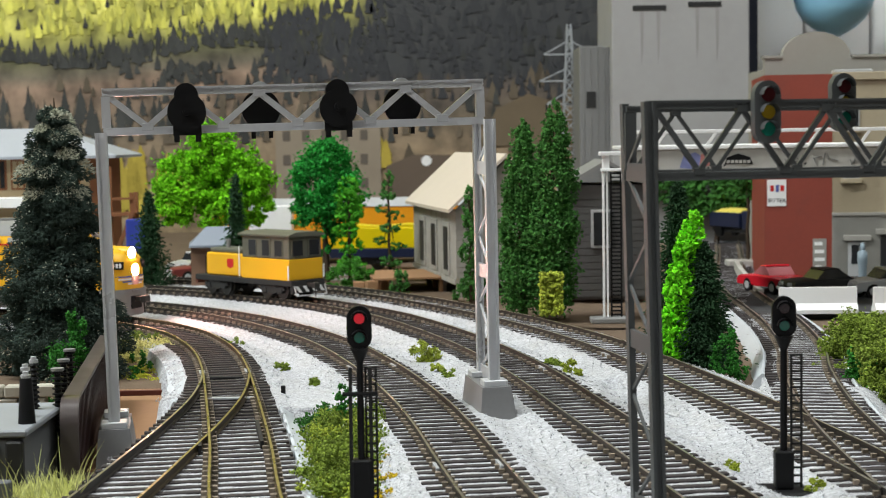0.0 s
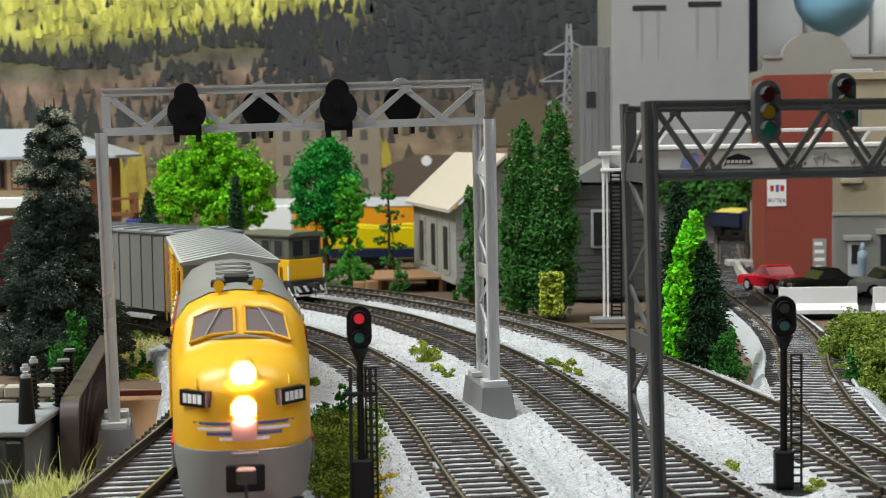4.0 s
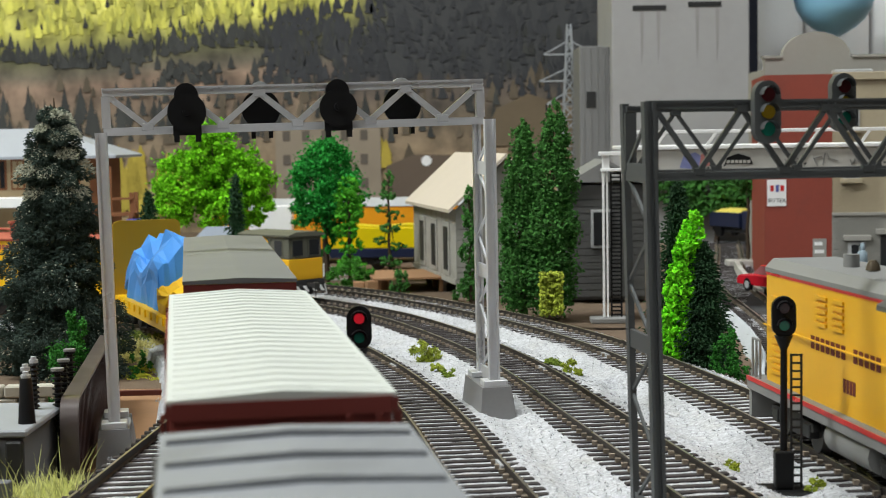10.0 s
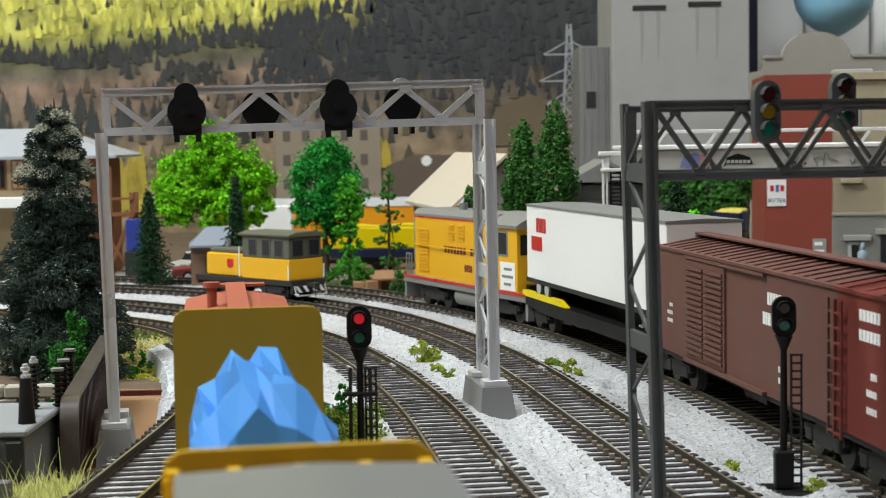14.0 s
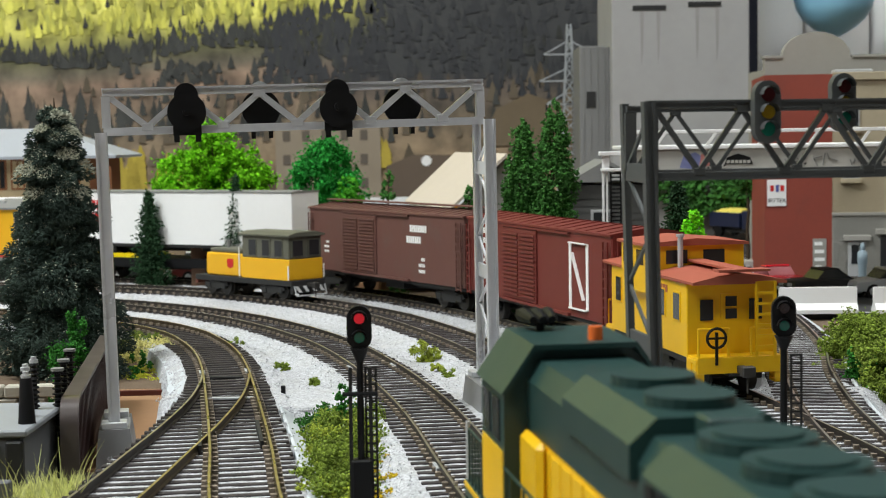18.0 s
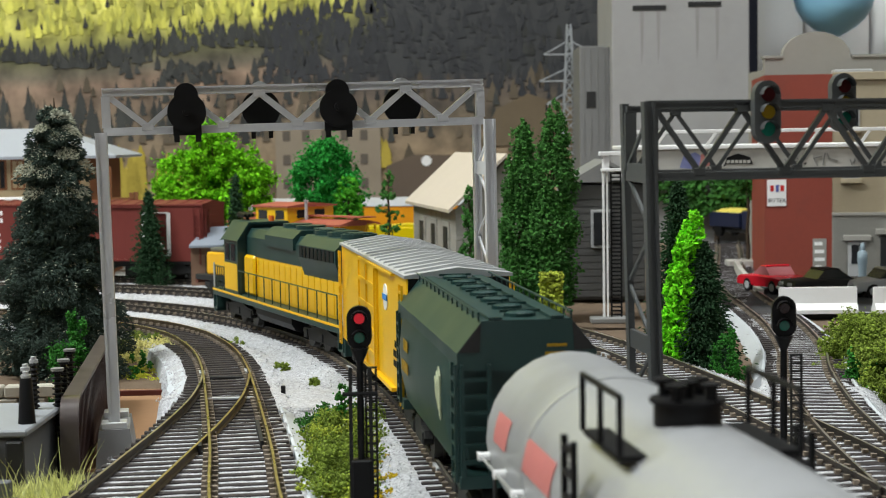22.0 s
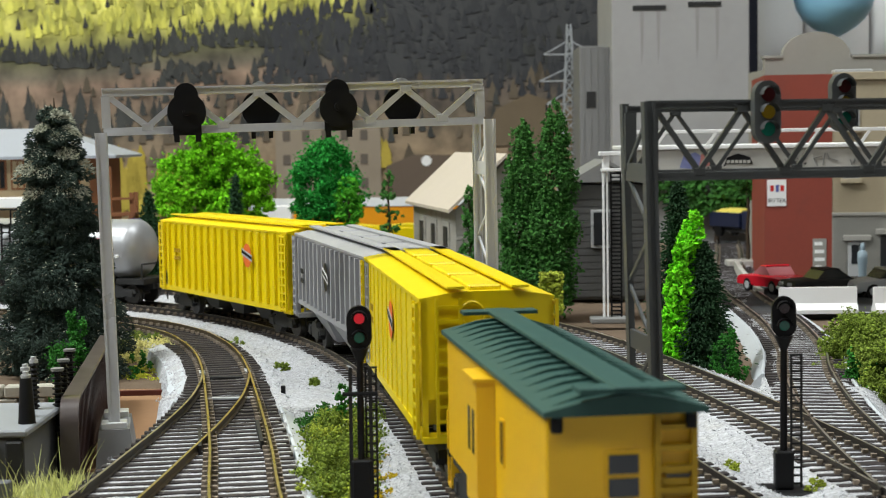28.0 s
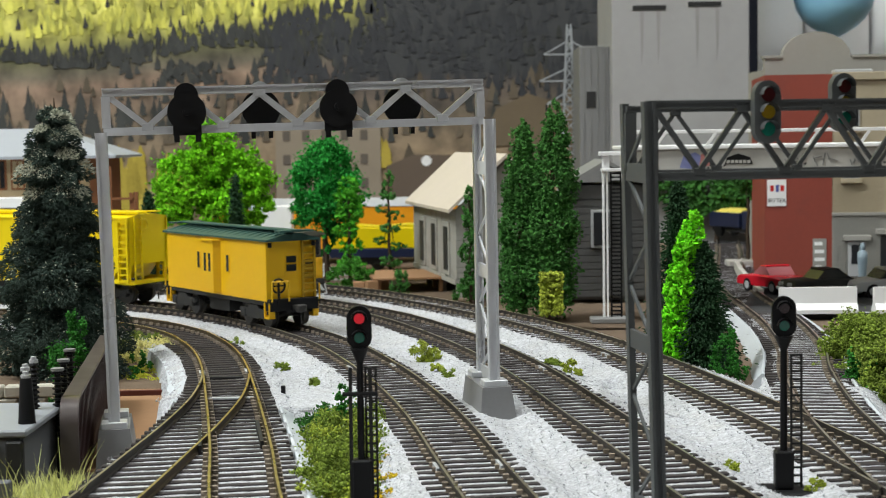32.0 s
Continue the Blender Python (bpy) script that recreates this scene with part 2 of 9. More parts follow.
# ---- ground, ballast ----
def axis_steps(lo, a, b, hi, fine, coarse):
    return np.r_[np.arange(lo, a, coarse), np.arange(a, b, fine), np.arange(b, hi + 1, coarse)]


def sheet_mesh(name, xs, ys, z, material, keep=None, smooth=True):
    nx, ny = len(xs), len(ys)
    gx, gy = np.meshgrid(xs, ys, indexing="ij")
    v = np.stack([gx, gy, z], -1).reshape(-1, 3) * MM
    idx = np.arange(nx * ny).reshape(nx, ny)
    q = np.stack([idx[:-1, :-1], idx[1:, :-1], idx[1:, 1:], idx[:-1, 1:]], -1).reshape(-1, 4)
    if keep is not None:
        k = (keep[:-1, :-1] | keep[1:, :-1] | keep[1:, 1:] | keep[:-1, 1:]).reshape(-1)
        q = q[k]
    me = bpy.data.meshes.new(name)
    me.from_pydata(v.tolist(), [], q.tolist())
    me.materials.append(material)
    if smooth:
        me.polygons.foreach_set("use_smooth", [True] * len(me.polygons))
    return new(name, me)


rng = np.random.default_rng(7)
GX = axis_steps(-2580, -330, 270, 700, 3.0, 30.0)
GY = axis_steps(-3540, 285, 1125, 1400, 3.0, 30.0)
gx, gy = np.meshgrid(GX, GY, indexing="ij")


def dist_to(track, x, y):
    pts = track[0][::3]
    ends = np.array([on_line(track, -3400.0), on_line(track, track[1][-1] + 2200.0)])
    best = np.full(x.shape, 1e9)
    for a, b in zip(np.vstack([ends[:1], pts]), np.vstack([pts, ends[1:]])):
        d = b - a
        t = np.clip(((x - a[0]) * d[0] + (y - a[1]) * d[1]) / max(d @ d, 1e-6), 0, 1)
        best = np.minimum(best, np.hypot(x - a[0] - t * d[0], y - a[1] - t * d[1]))
    return best


def inside(poly, x, y):
    hit = np.zeros(x.shape, bool)
    for (x0, y0), (x1, y1) in zip(poly, np.roll(poly, -1, 0)):
        if y0 != y1:
            hit ^= ((y0 > y) != (y1 > y)) & (x < (x1 - x0) * (y - y0) / (y1 - y0) + x0)
    return hit


near_d = np.minimum.reduce([dist_to(L1, gx, gy), dist_to(L2, gx, gy), dist_to(L3, gx, gy), dist_to(L4, gx, gy)])
near_d = np.minimum(near_d, np.where(gy < 615, dist_to(D1, gx, gy), 1e9))
near_d = np.minimum(near_d, np.where(gy > 380, dist_to(L5, gx, gy) + np.where(gy > 560, 5, 2), 1e9))
field = inside(np.vstack([L1[0][::4], L4[0][::-4]]), gx, gy)
gap12 = inside(np.vstack([L1[0][::4], L2[0][::-4]]), gx, gy) & (gy < 532)
d_one, d_two, d_br = dist_to(L1, gx, gy), dist_to(L2, gx, gy), np.where(gy < 615, dist_to(D1, gx, gy), 1e9)
outer = ~field & (gx < 0) & (np.minimum(d_one, d_br) < 80)
fall = np.clip((near_d - 16) / 9, 0, 1)
fall = fall * fall * (3 - 2 * fall)
shy = (np.minimum(d_two, dist_to(L3, gx, gy)) < 15) | (np.minimum(d_one, d_br) < 16)
bz = np.where(shy, np.where(np.minimum(d_one, d_br) < 16, -2.95 - 0.2 * np.clip((gy - 480) / 60, 0, 1), -3.0), -2.8) - 2.4 * fall - np.where(field, 0, np.clip(near_d - 23, 0, 60) * 0.95)
# the near switch has a narrow shoulder outside and a drop to the bushes inside
edge = np.clip((gy - 480) / 60, 0, 1) * 7.5 + 15.5
bz = np.where(outer & (gy < 770), np.where(near_d < edge, bz, -24.0), bz)
bz = np.where(gap12, np.where(d_one < 16.5, bz, np.where(d_two < 25, bz, np.minimum(bz, -5.2 - 0.9 * (d_two - 25)))), bz)
bz = np.where(gap12 & (d_one >= 16.5) & (d_two > 32), -24.0, bz)
d_five = dist_to(L5, gx, gy)
bz = np.where((gy > 575) & (dist_to(L4, gx, gy) > 22) & (gx > 60) & (d_five > 17), -24.0, bz)
wave = np.array([[noise.noise((x * 0.03, y * 0.03, 0.0)) for y in GY] for x in GX])
bz += np.where(near_d > 15, 0.9 * wave + rng.normal(0, 0.14, bz.shape), rng.normal(0, 0.08, bz.shape))
bz = np.where((near_d > 14.6) & (gx < -70) & (gy < 556), -24.0, bz)
ballast = sheet_mesh("ballast", GX, GY, bz, M_GRAVEL, keep=bz > -22)
tagged(ballast, "pale grey gravel ballast under the model tracks", "ballast", kind="structure")

EX = axis_steps(-2600, -420, 480, 2600, 12.0, 120.0)
EY = axis_steps(-3560, 250, 1660, 1720, 12.0, 120.0)
ex, ey = np.meshgrid(EX, EY, indexing="ij")
ew = np.array([[noise.noise((x * 0.012, y * 0.012, 3.0)) + 0.5 * noise.noise((x * 0.04, y * 0.04, 9.0)) for y in EY] for x in EX])
ez = -10.5 + 2.2 * ew
ez = np.where(ey > 900, np.minimum(-6 + 1.2 * ew, -4.5), ez)
ez = np.where((ex < -95) & (ey < 640), -16 + 1.0 * ew, ez)
ez = np.where((ex > -60) & (ex < 0) & (ey < 540), -15 + ew, ez)
ez = np.where((ex > 150) & (ey > 700), -6, ez)
tagged(sheet_mesh("ground", EX, EY, ez, M_DIRT), "brown scenic earth of the model railway", "ground", kind="structure")

# loose stones lying on the ballast
fx = (GX >= -330) & (GX < 268)
fy = (GY >= 300) & (GY < 1100)
cand = np.argwhere((bz > -7.5) & (near_d > 14.5) & fx[:, None] & fy[None, :])
near_w = 1.0 / (150 + GY[cand[:, 1]])
pick = cand[rng.choice(len(cand), 26000, p=near_w / near_w.sum())]
cx = GX[pick[:, 0]] + rng.uniform(-1.5, 1.5, len(pick))
cy = GY[pick[:, 1]] + rng.uniform(-1.5, 1.5, len(pick))
cz = bz[pick[:, 0], pick[:, 1]]
tet = np.array([(1, 1, 1), (-1, -1, 1), (-1, 1, -1), (1, -1, -1)], float) / 1.7
size = rng.uniform(0.16, 0.42, len(pick))
spin = rng.normal(size=(len(pick), 3, 3))
spin = np.linalg.qr(spin)[0]
sv = np.einsum("kij,vj->kvi", spin, tet) * size[:, None, None] + np.stack([cx, cy, cz], -1)[:, None, :]
sf = np.array([(0, 1, 2), (0, 3, 1), (0, 2, 3), (1, 3, 2)])
faces = (np.arange(len(pick))[:, None, None] * 4 + sf[None]).reshape(-1, 3)
me = bpy.data.meshes.new("ballast_stones")
me.from_pydata((sv.reshape(-1, 3) * MM).tolist(), [], faces.tolist())
me.materials.append(M_STONE)
tagged(new("ballast_stones", me), "loose pale grey stones on the ballast", "gravel", kind="stuff")


# ---- tracks ----
RAIL = [(-0.9, -2.5), (0.9, -2.5), (0.9, -2.15), (0.25, -1.85), (0.25, -0.8), (0.45, -0.65), (0.45, 0.0), (-0.45, 0.0), (-0.45, -0.65), (-0.25, -0.8), (-0.25, -1.85), (-0.9, -2.15)]
HEAD = [(-0.36, -0.02), (0.36, -0.02), (0.32, 0.05), (-0.32, 0.05)]


def rail_geo(track, offset, s0, s1, drop=0.0, step=8.0, form=RAIL):
    rings = []
    for s in np.arange(s0, s1 + step, step):
        p, q = on_line(track, s), on_line(track, s + 2.0)
        d = (q - p) / np.linalg.norm(q - p)
        nrm = np.array([-d[1], d[0]])
        rings.append([(*(p + nrm * (offset + a)), b - drop) for a, b in form])
    return Geo().loft(rings)


TIE = Geo().box(-1.35, 1.35, -15, 15, -4.6, -2.5, 0.18)
tie_mesh = mesh_of("tie", TIE, M_TIE)


def tie_row(parent, track, s0, s1, pitch=6.4, extra=None):
    for s in np.arange(s0, s1, pitch):
        p, q = on_line(track, s), on_line(track, s + 2.0)
        d = (q - p) / np.linalg.norm(q - p)
        left = np.array([-d[1], d[0]])
        reach = extra(p) if extra else 0.0
        ob = new("tie", tie_mesh)
        ob.parent = parent
        jog = random.uniform(-0.25, 0.25)
        c = p + left * (reach / 2 + jog)
        ob.matrix_basis = at(c[0], c[1], random.uniform(-0.05, 0.05), math.degrees(math.atan2(d[1], d[0])) + random.uniform(-0.6, 0.6)) @ Matrix.Diagonal((1, 1 + reach / 30.0, 1, 1))


def spikes(track, s0, s1, pitch=6.4):
    g = Geo()
    for s in np.arange(s0, s1, pitch):
        p, q = on_line(track, s), on_line(track, s + 2.0)
        d = (q - p) / np.linalg.norm(q - p)
        left = np.array([-d[1], d[0]])
        for off in (-9.9, -7.3, 7.3, 9.9):
            c = p + left * off
            g.box(c[0] - 0.8, c[0] + 0.8, c[1] - 0.75, c[1] + 0.75, -2.6, -1.3)
    return g


def near_s(track, y):
    return float(track[1][np.argmin(np.abs(track[0][:, 1] - y))])


def lay_rail(track, offset, s0, s1, mat, parent, drop=0.0):
    """A rail with weathered sides and a worn bright head."""
    ob = part("rail", rail_geo(track, offset, s0, s1, drop), mat, parent, smooth=40)
    part("rail_head", rail_geo(track, offset, s0, s1, drop, form=HEAD), M_HEADB if mat is M_BRASS else M_HEAD, ob, "worn bright rail head")


def track_thing(name, track, y0, y1, label, mat, extra=None, s_lo=-3200.0, s_hi=None):
    t = thing("track", label, "railway track", kind="structure")
    top = track[1][-1] if s_hi is None else s_hi
    reach = top + (2000 if s_lo < 0 else 0)
    for off in (8.75, -8.75):
        lay_rail(track, off, s_lo, reach, mat, t)
    a, b = near_s(track, y0), (near_s(track, y1) if y1 else top)
    tie_row(t, track, a, b, extra=extra)
    tagged(part("rail_fastenings", spikes(track, a, min(b, a + 900)), M_SPIKE, t), kind="stuff")
    return t


def to_branch(p):
    """How far the long ties of the near switch reach out to the branch."""
    if p[1] > 606:
        return 0.0
    k = int(np.argmin(np.abs(D1[0][:, 1] - p[1])))
    return max(0.0, float(p[0] - D1[0][k, 0])) * 1.0


t1 = track_thing("track", L1, 330, None, "main track with brass-toned rails and a switch", M_BRASS, to_branch)
lay_rail(D1, 8.75, -300, near_s(D1, 608), M_RAIL, t1, 0.05)
lay_rail(D1, -8.75, -300, near_s(D1, 588), M_BRASS, t1, 0.06)
t2 = track_thing("track", L2, 330, None, "double main track with worn grey rails", M_RAIL)
t3 = track_thing("track", L3, 330, None, "siding track with dull rails on dark ties", M_RAIL)
t4 = track_thing("track", L4, 330, None, "outer track with dull rails on dark ties", M_RAIL)
t5 = track_thing("track", L5, 400, None, "branch track curving away to the town", M_RAIL, s_lo=near_s(L5, 385))
# frog, guard rails, throw bar and joiners of the near switch
g = Geo()
for off, s0, s1 in ((-6.4, 455, 492), (11.6, 452, 486)):
    a = near_s(L1, s0)
    rings = []
    for s in np.arange(a, a + (s1 - s0) + 1, 6):
        p, q = on_line(L1, s), on_line(L1, s + 2)
        d = (q - p) / np.linalg.norm(q - p)
        n_ = np.array([-d[1], d[0]])
        rings.append([(*(p + n_ * (off + e)), z) for e, z in ((-0.5, -2.4), (0.5, -2.4), (0.5, -0.1), (-0.5, -0.1))])
    g.loft(rings)
part("guard_rail", g, M_FRAME, t1)
part("throw_bar", Geo().box(-84, -67, 548, 549.6, -2.5, -1.7, 0.2), M_LGREY, t1)
part("throw_bar", Geo().box(-92, -76, 598, 599.6, -2.5, -1.7, 0.2), M_FRAME, t1)
g = Geo()
for tr, y in ((L1, 604), (L2, 420), (L2, 612), (L3, 600), (L4, 640), (L5, 560), (L5, 640)):
    for off in (-8.75, 8.75):
        s = near_s(tr, y)
        p, q = on_line(tr, s), on_line(tr, s + 9)
        d = (q - p) / np.linalg.norm(q - p)
        n_ = np.array([-d[1], d[0]]) * off
        g.bar((*(p + n_), -1.7), (*(q + n_), -1.7), 2.2, 1.2)
part("rail_joiner", g, M_LGREY, t1)


# ---- rolling stock ----
def repeat(name, geo, material, parent, poses, label=""):
    """Alike pieces: objects of their own on one mesh."""
    me = mesh_of(name, geo, material)
    for m in poses:
        ob = new(name, me)
        ob.parent = parent
        ob.matrix_basis = m
        tagged(ob, label)


def truck(parent, x, axles=2, mat=None, gap=20.0):
    """A truck with its wheelsets, under a vehicle."""
    g = Geo()
    half = gap * (axles - 1) / 2
    for y in (-11.2, 11.2):
        g.prism([(x - half - 4.5, 6.2), (x - half - 3.5, 8.2), (x - half + 4, 8.4), (x - 4, 10.2), (x + 4, 10.2), (x + half - 4, 8.4), (x + half + 3.5, 8.2), (x + half + 4.5, 6.2), (x + half - 2.5, 4.8), (x + half - 5, 3.6), (x - half + 5, 3.6), (x - half + 2.5, 4.8)], "y", y - 1.1, y + 1.1)
        for k in range(axles):
            g.box(x - half + k * gap - 2.2, x - half + k * gap + 2.2, y - 1.6, y + 1.6, 4.0, 7.6, 0.3)
    g.box(x - 3.4, x + 3.4, -10.5, 10.5, 5.5, 9.5)
    t = part("truck", g, mat or M_FRAME, parent)
    for k in range(axles):
        ax = x - half + k * gap
        w = Geo().cyl((ax, -12, 5.2), (ax, 12, 5.2), 0.9, 8)
        for y in (-1, 1):
            w.cyl((ax, y * 7.2, 5.2), (ax, y * 9.8, 5.2), 5.2, 18)
            w.cyl((ax, y * 6.6, 5.2), (ax, y * 7.3, 5.2), 5.9, 18)
        part("wheelset", w, M_STEELW, t, smooth=40)
    return t


def coupler(parent, x, way):
    g = Geo().box(min(x, x + way * 7), max(x, x + way * 7), -1.3, 1.3, 8.2, 10.6, 0.2)
    g.box(min(x + way * 5, x + way * 8.5), max(x + way * 5, x + way * 8.5), -2.2, 2.4, 7.6, 11.2, 0.4)
    g.cyl((x + way * 6, 0, 8.4), (x + way * 6.6, 0, 2.2), 0.4, 6)
    part("coupler", g, M_STEELW, parent)


def ladder_geo(x, y, z0, z1, wide=4.6, pitch=3.6, along="x", r=0.32):
    g = Geo()
    e = (wide / 2, 0) if along == "x" else (0, wide / 2)
    for s in (-1, 1):
        g.bar((x + s * e[0], y + s * e[1], z0), (x + s * e[0], y + s * e[1], z1), r * 2)
    for z in np.arange(z0 + 1, z1, pitch):
        g.bar((x - e[0], y - e[1], z), (x + e[0], y + e[1], z), r * 1.8)
    return g


def bars(rows, x, y, z, high, gap, thick=0.12):
    """Rows of plain bars for lettering on a side at y; each row is a list of (start, length)."""
    g = Geo()
    for k, row in enumerate(rows):
        for a, n in row:
            g.box(x + a, x + a + n, min(y, y + thick), max(y, y + thick), z - k * gap - high, z - k * gap)
    return g


def word(n, w=1.5, gap=0.6, start=0.0):
    return [(start + i * (w + gap), w) for i in range(n)]


def roof_ribbed(length, width, eave, rise, ribs, rib_h=0.7, over=0.7):
    w = width / 2 + over
    g = Geo().prism([(-w, eave - 0.9), (-w, eave), (0, eave + rise), (w, eave), (w, eave - 0.9)], "x", -length / 2 - 0.5, length / 2 + 0.5)
    rib = Geo().prism([(-w + 0.6, eave - 0.1), (-w + 1.2, eave + rib_h * 0.8), (0, eave + rise + rib_h), (w - 1.2, eave + rib_h * 0.8), (w - 0.6, eave - 0.1)], "x", -0.9, 0.9)
    return g, rib


def boxcar(label, length, width, eave, side, roof, end=None, rise=2.2, ribs=14, rib_h=0.7, side_ribs=14, door="plain", door_at=0.0, door_w=28, walk_on=False, letters=None, roof_mat_edge=None):
    car = thing("boxcar", label, "boxcar")
    h, w = length / 2, width / 2
    part("body", Geo().box(-h, h, -w, w, 11.5, eave - 0.5, 0.35), side, car)
    g = Geo()
    for s in (-1, 1):
        for z in np.arange(15, eave - 4, 4.6):
            g.prism([(-w + 1.5, z), (w - 1.5, z), (w - 1.5, z + 1.5), (-w + 1.5, z + 1.5)], "x", s * h, s * (h + 0.7))
    part("end_ribs", g, end or side, car)
    for e in (-1, 1):
        part("end_panel", Geo().box(*sorted((e * h, e * (h + 0.3))), -w + 0.4, w - 0.4, 12, eave - 1), end or side, car)
    top, rib = roof_ribbed(length, width, eave, rise, ribs, rib_h)
    r = part("roof", top, roof, car)
    repeat("roof_rib", rib, roof, r, [at(-h + length * (k + 0.5) / ribs, 0) for k in range(ribs)])
    if walk_on:
        part("roof_walk", Geo().box(-h - 2, h + 2, -2.8, 2.8, eave + rise + 1.2, eave + rise + 1.9, 0.1), roof, car)
    if roof_mat_edge:
        part("roof_trim", Geo().box(-h - 0.6, h + 0.6, -w - 0.9, -w - 0.1, eave - 2.6, eave - 0.6).box(-h - 0.6, h + 0.6, w + 0.1, w + 0.9, eave - 2.6, eave - 0.6).box(-h - 0.9, -h, -w, w, eave - 3, eave - 0.4).box(h, h + 0.9, -w, w, eave - 3, eave - 0.4), roof_mat_edge, car)
    if side_ribs:
        xs = [-h + length * (k + 0.5) / side_ribs for k in range(side_ribs)]
        xs = [x for x in xs if abs(x - door_at) > door_w / 2 + 1]
        repeat("side_post", Geo().box(-0.7, 0.7, -w - 0.55, -w + 0.1, 12, eave - 1.5).box(-0.7, 0.7, w - 0.1, w + 0.55, 12, eave - 1.5), side, car, [at(x, 0) for x in xs])
    for s in (-1, 1):
        d0, d1 = door_at - door_w / 2, door_at + door_w / 2
        ya, yb = sorted((s * (w - 0.1), s * (w + 0.9)))
        g, slats = Geo().box(d0, d1, ya, yb, 13, eave - 2.2, 0.15), []
        ribs_ = []
        if door == "louvre":
            for z in np.arange(14.5, eave - 4, 1.75):
                slats += [at(c_, 0, z) for c_ in ((d0 + 0.2 + door_at) / 2, (d1 - 0.2 + door_at) / 2)]
        else:
            for z in np.arange(17, eave - 5, 7.5):
                ra, rb = sorted((s * (w + 0.85), s * (w + 1.4)))
                ribs_.append(Geo().box(d0 + 1, d1 - 1, ra, rb, z, z + 1.3))
            for xx in (d0 + 0.5, door_at, d1 - 1.2):
                ra, rb = sorted((s * (w + 0.85), s * (w + 1.5)))
                ribs_.append(Geo().box(xx, xx + 0.8, ra, rb, 13, eave - 2.4))
        leaf_ = part("door", g, side, car)
        for gg in ribs_:
            part("door_rib", gg, side, leaf_)
        if slats:
            sw = door_w / 4 - 1.1
            repeat("slat", Geo().box(-sw, sw, *sorted((s * (w + 0.85), s * (w + 1.5))), 0, 0.95), side, leaf_, slats)
        part("door_track", Geo().box(d0 - door_w * 0.9, d1 + 1, *sorted((s * w, s * (w + 1.5))), 11.6, 12.7).box(d0 - door_w * 0.9, d1 + 1, *sorted((s * w, s * (w + 1.3))), eave - 2, eave - 1.2), side, car)
        for x in (-h + 3.5, h - 3.5):
            part("ladder", ladder_geo(x, s * (w + 1.3), 10, eave - 3), side, car)
    for x in (-h - 1.4, h + 1.4):
        part("ladder", ladder_geo(x, w - 4.5, 10, eave - 3, along="y"), end or side, car)
    part("underframe", Geo().box(-h + 2, h - 2, -3.5, 3.5, 7, 11.6).box(-h, h, -w + 1, w - 1, 10, 11.6).box(-14, 6, -9, 9, 6, 10), M_FRAME, car)
    for y, mat, rows in letters or ():
        for s in (-1, 1):
            part("lettering", bars(rows[4], rows[0] * s - (0 if s > 0 else rows[5]), s * (w + (0.56 if side_ribs else 0.05)), rows[1], rows[2], rows[3], 0.12 * s), mat, car)
    for x in (-h + 20, h - 20):
        truck(car, x)
    coupler(car, h, 1), coupler(car, -h, -1)
    return car


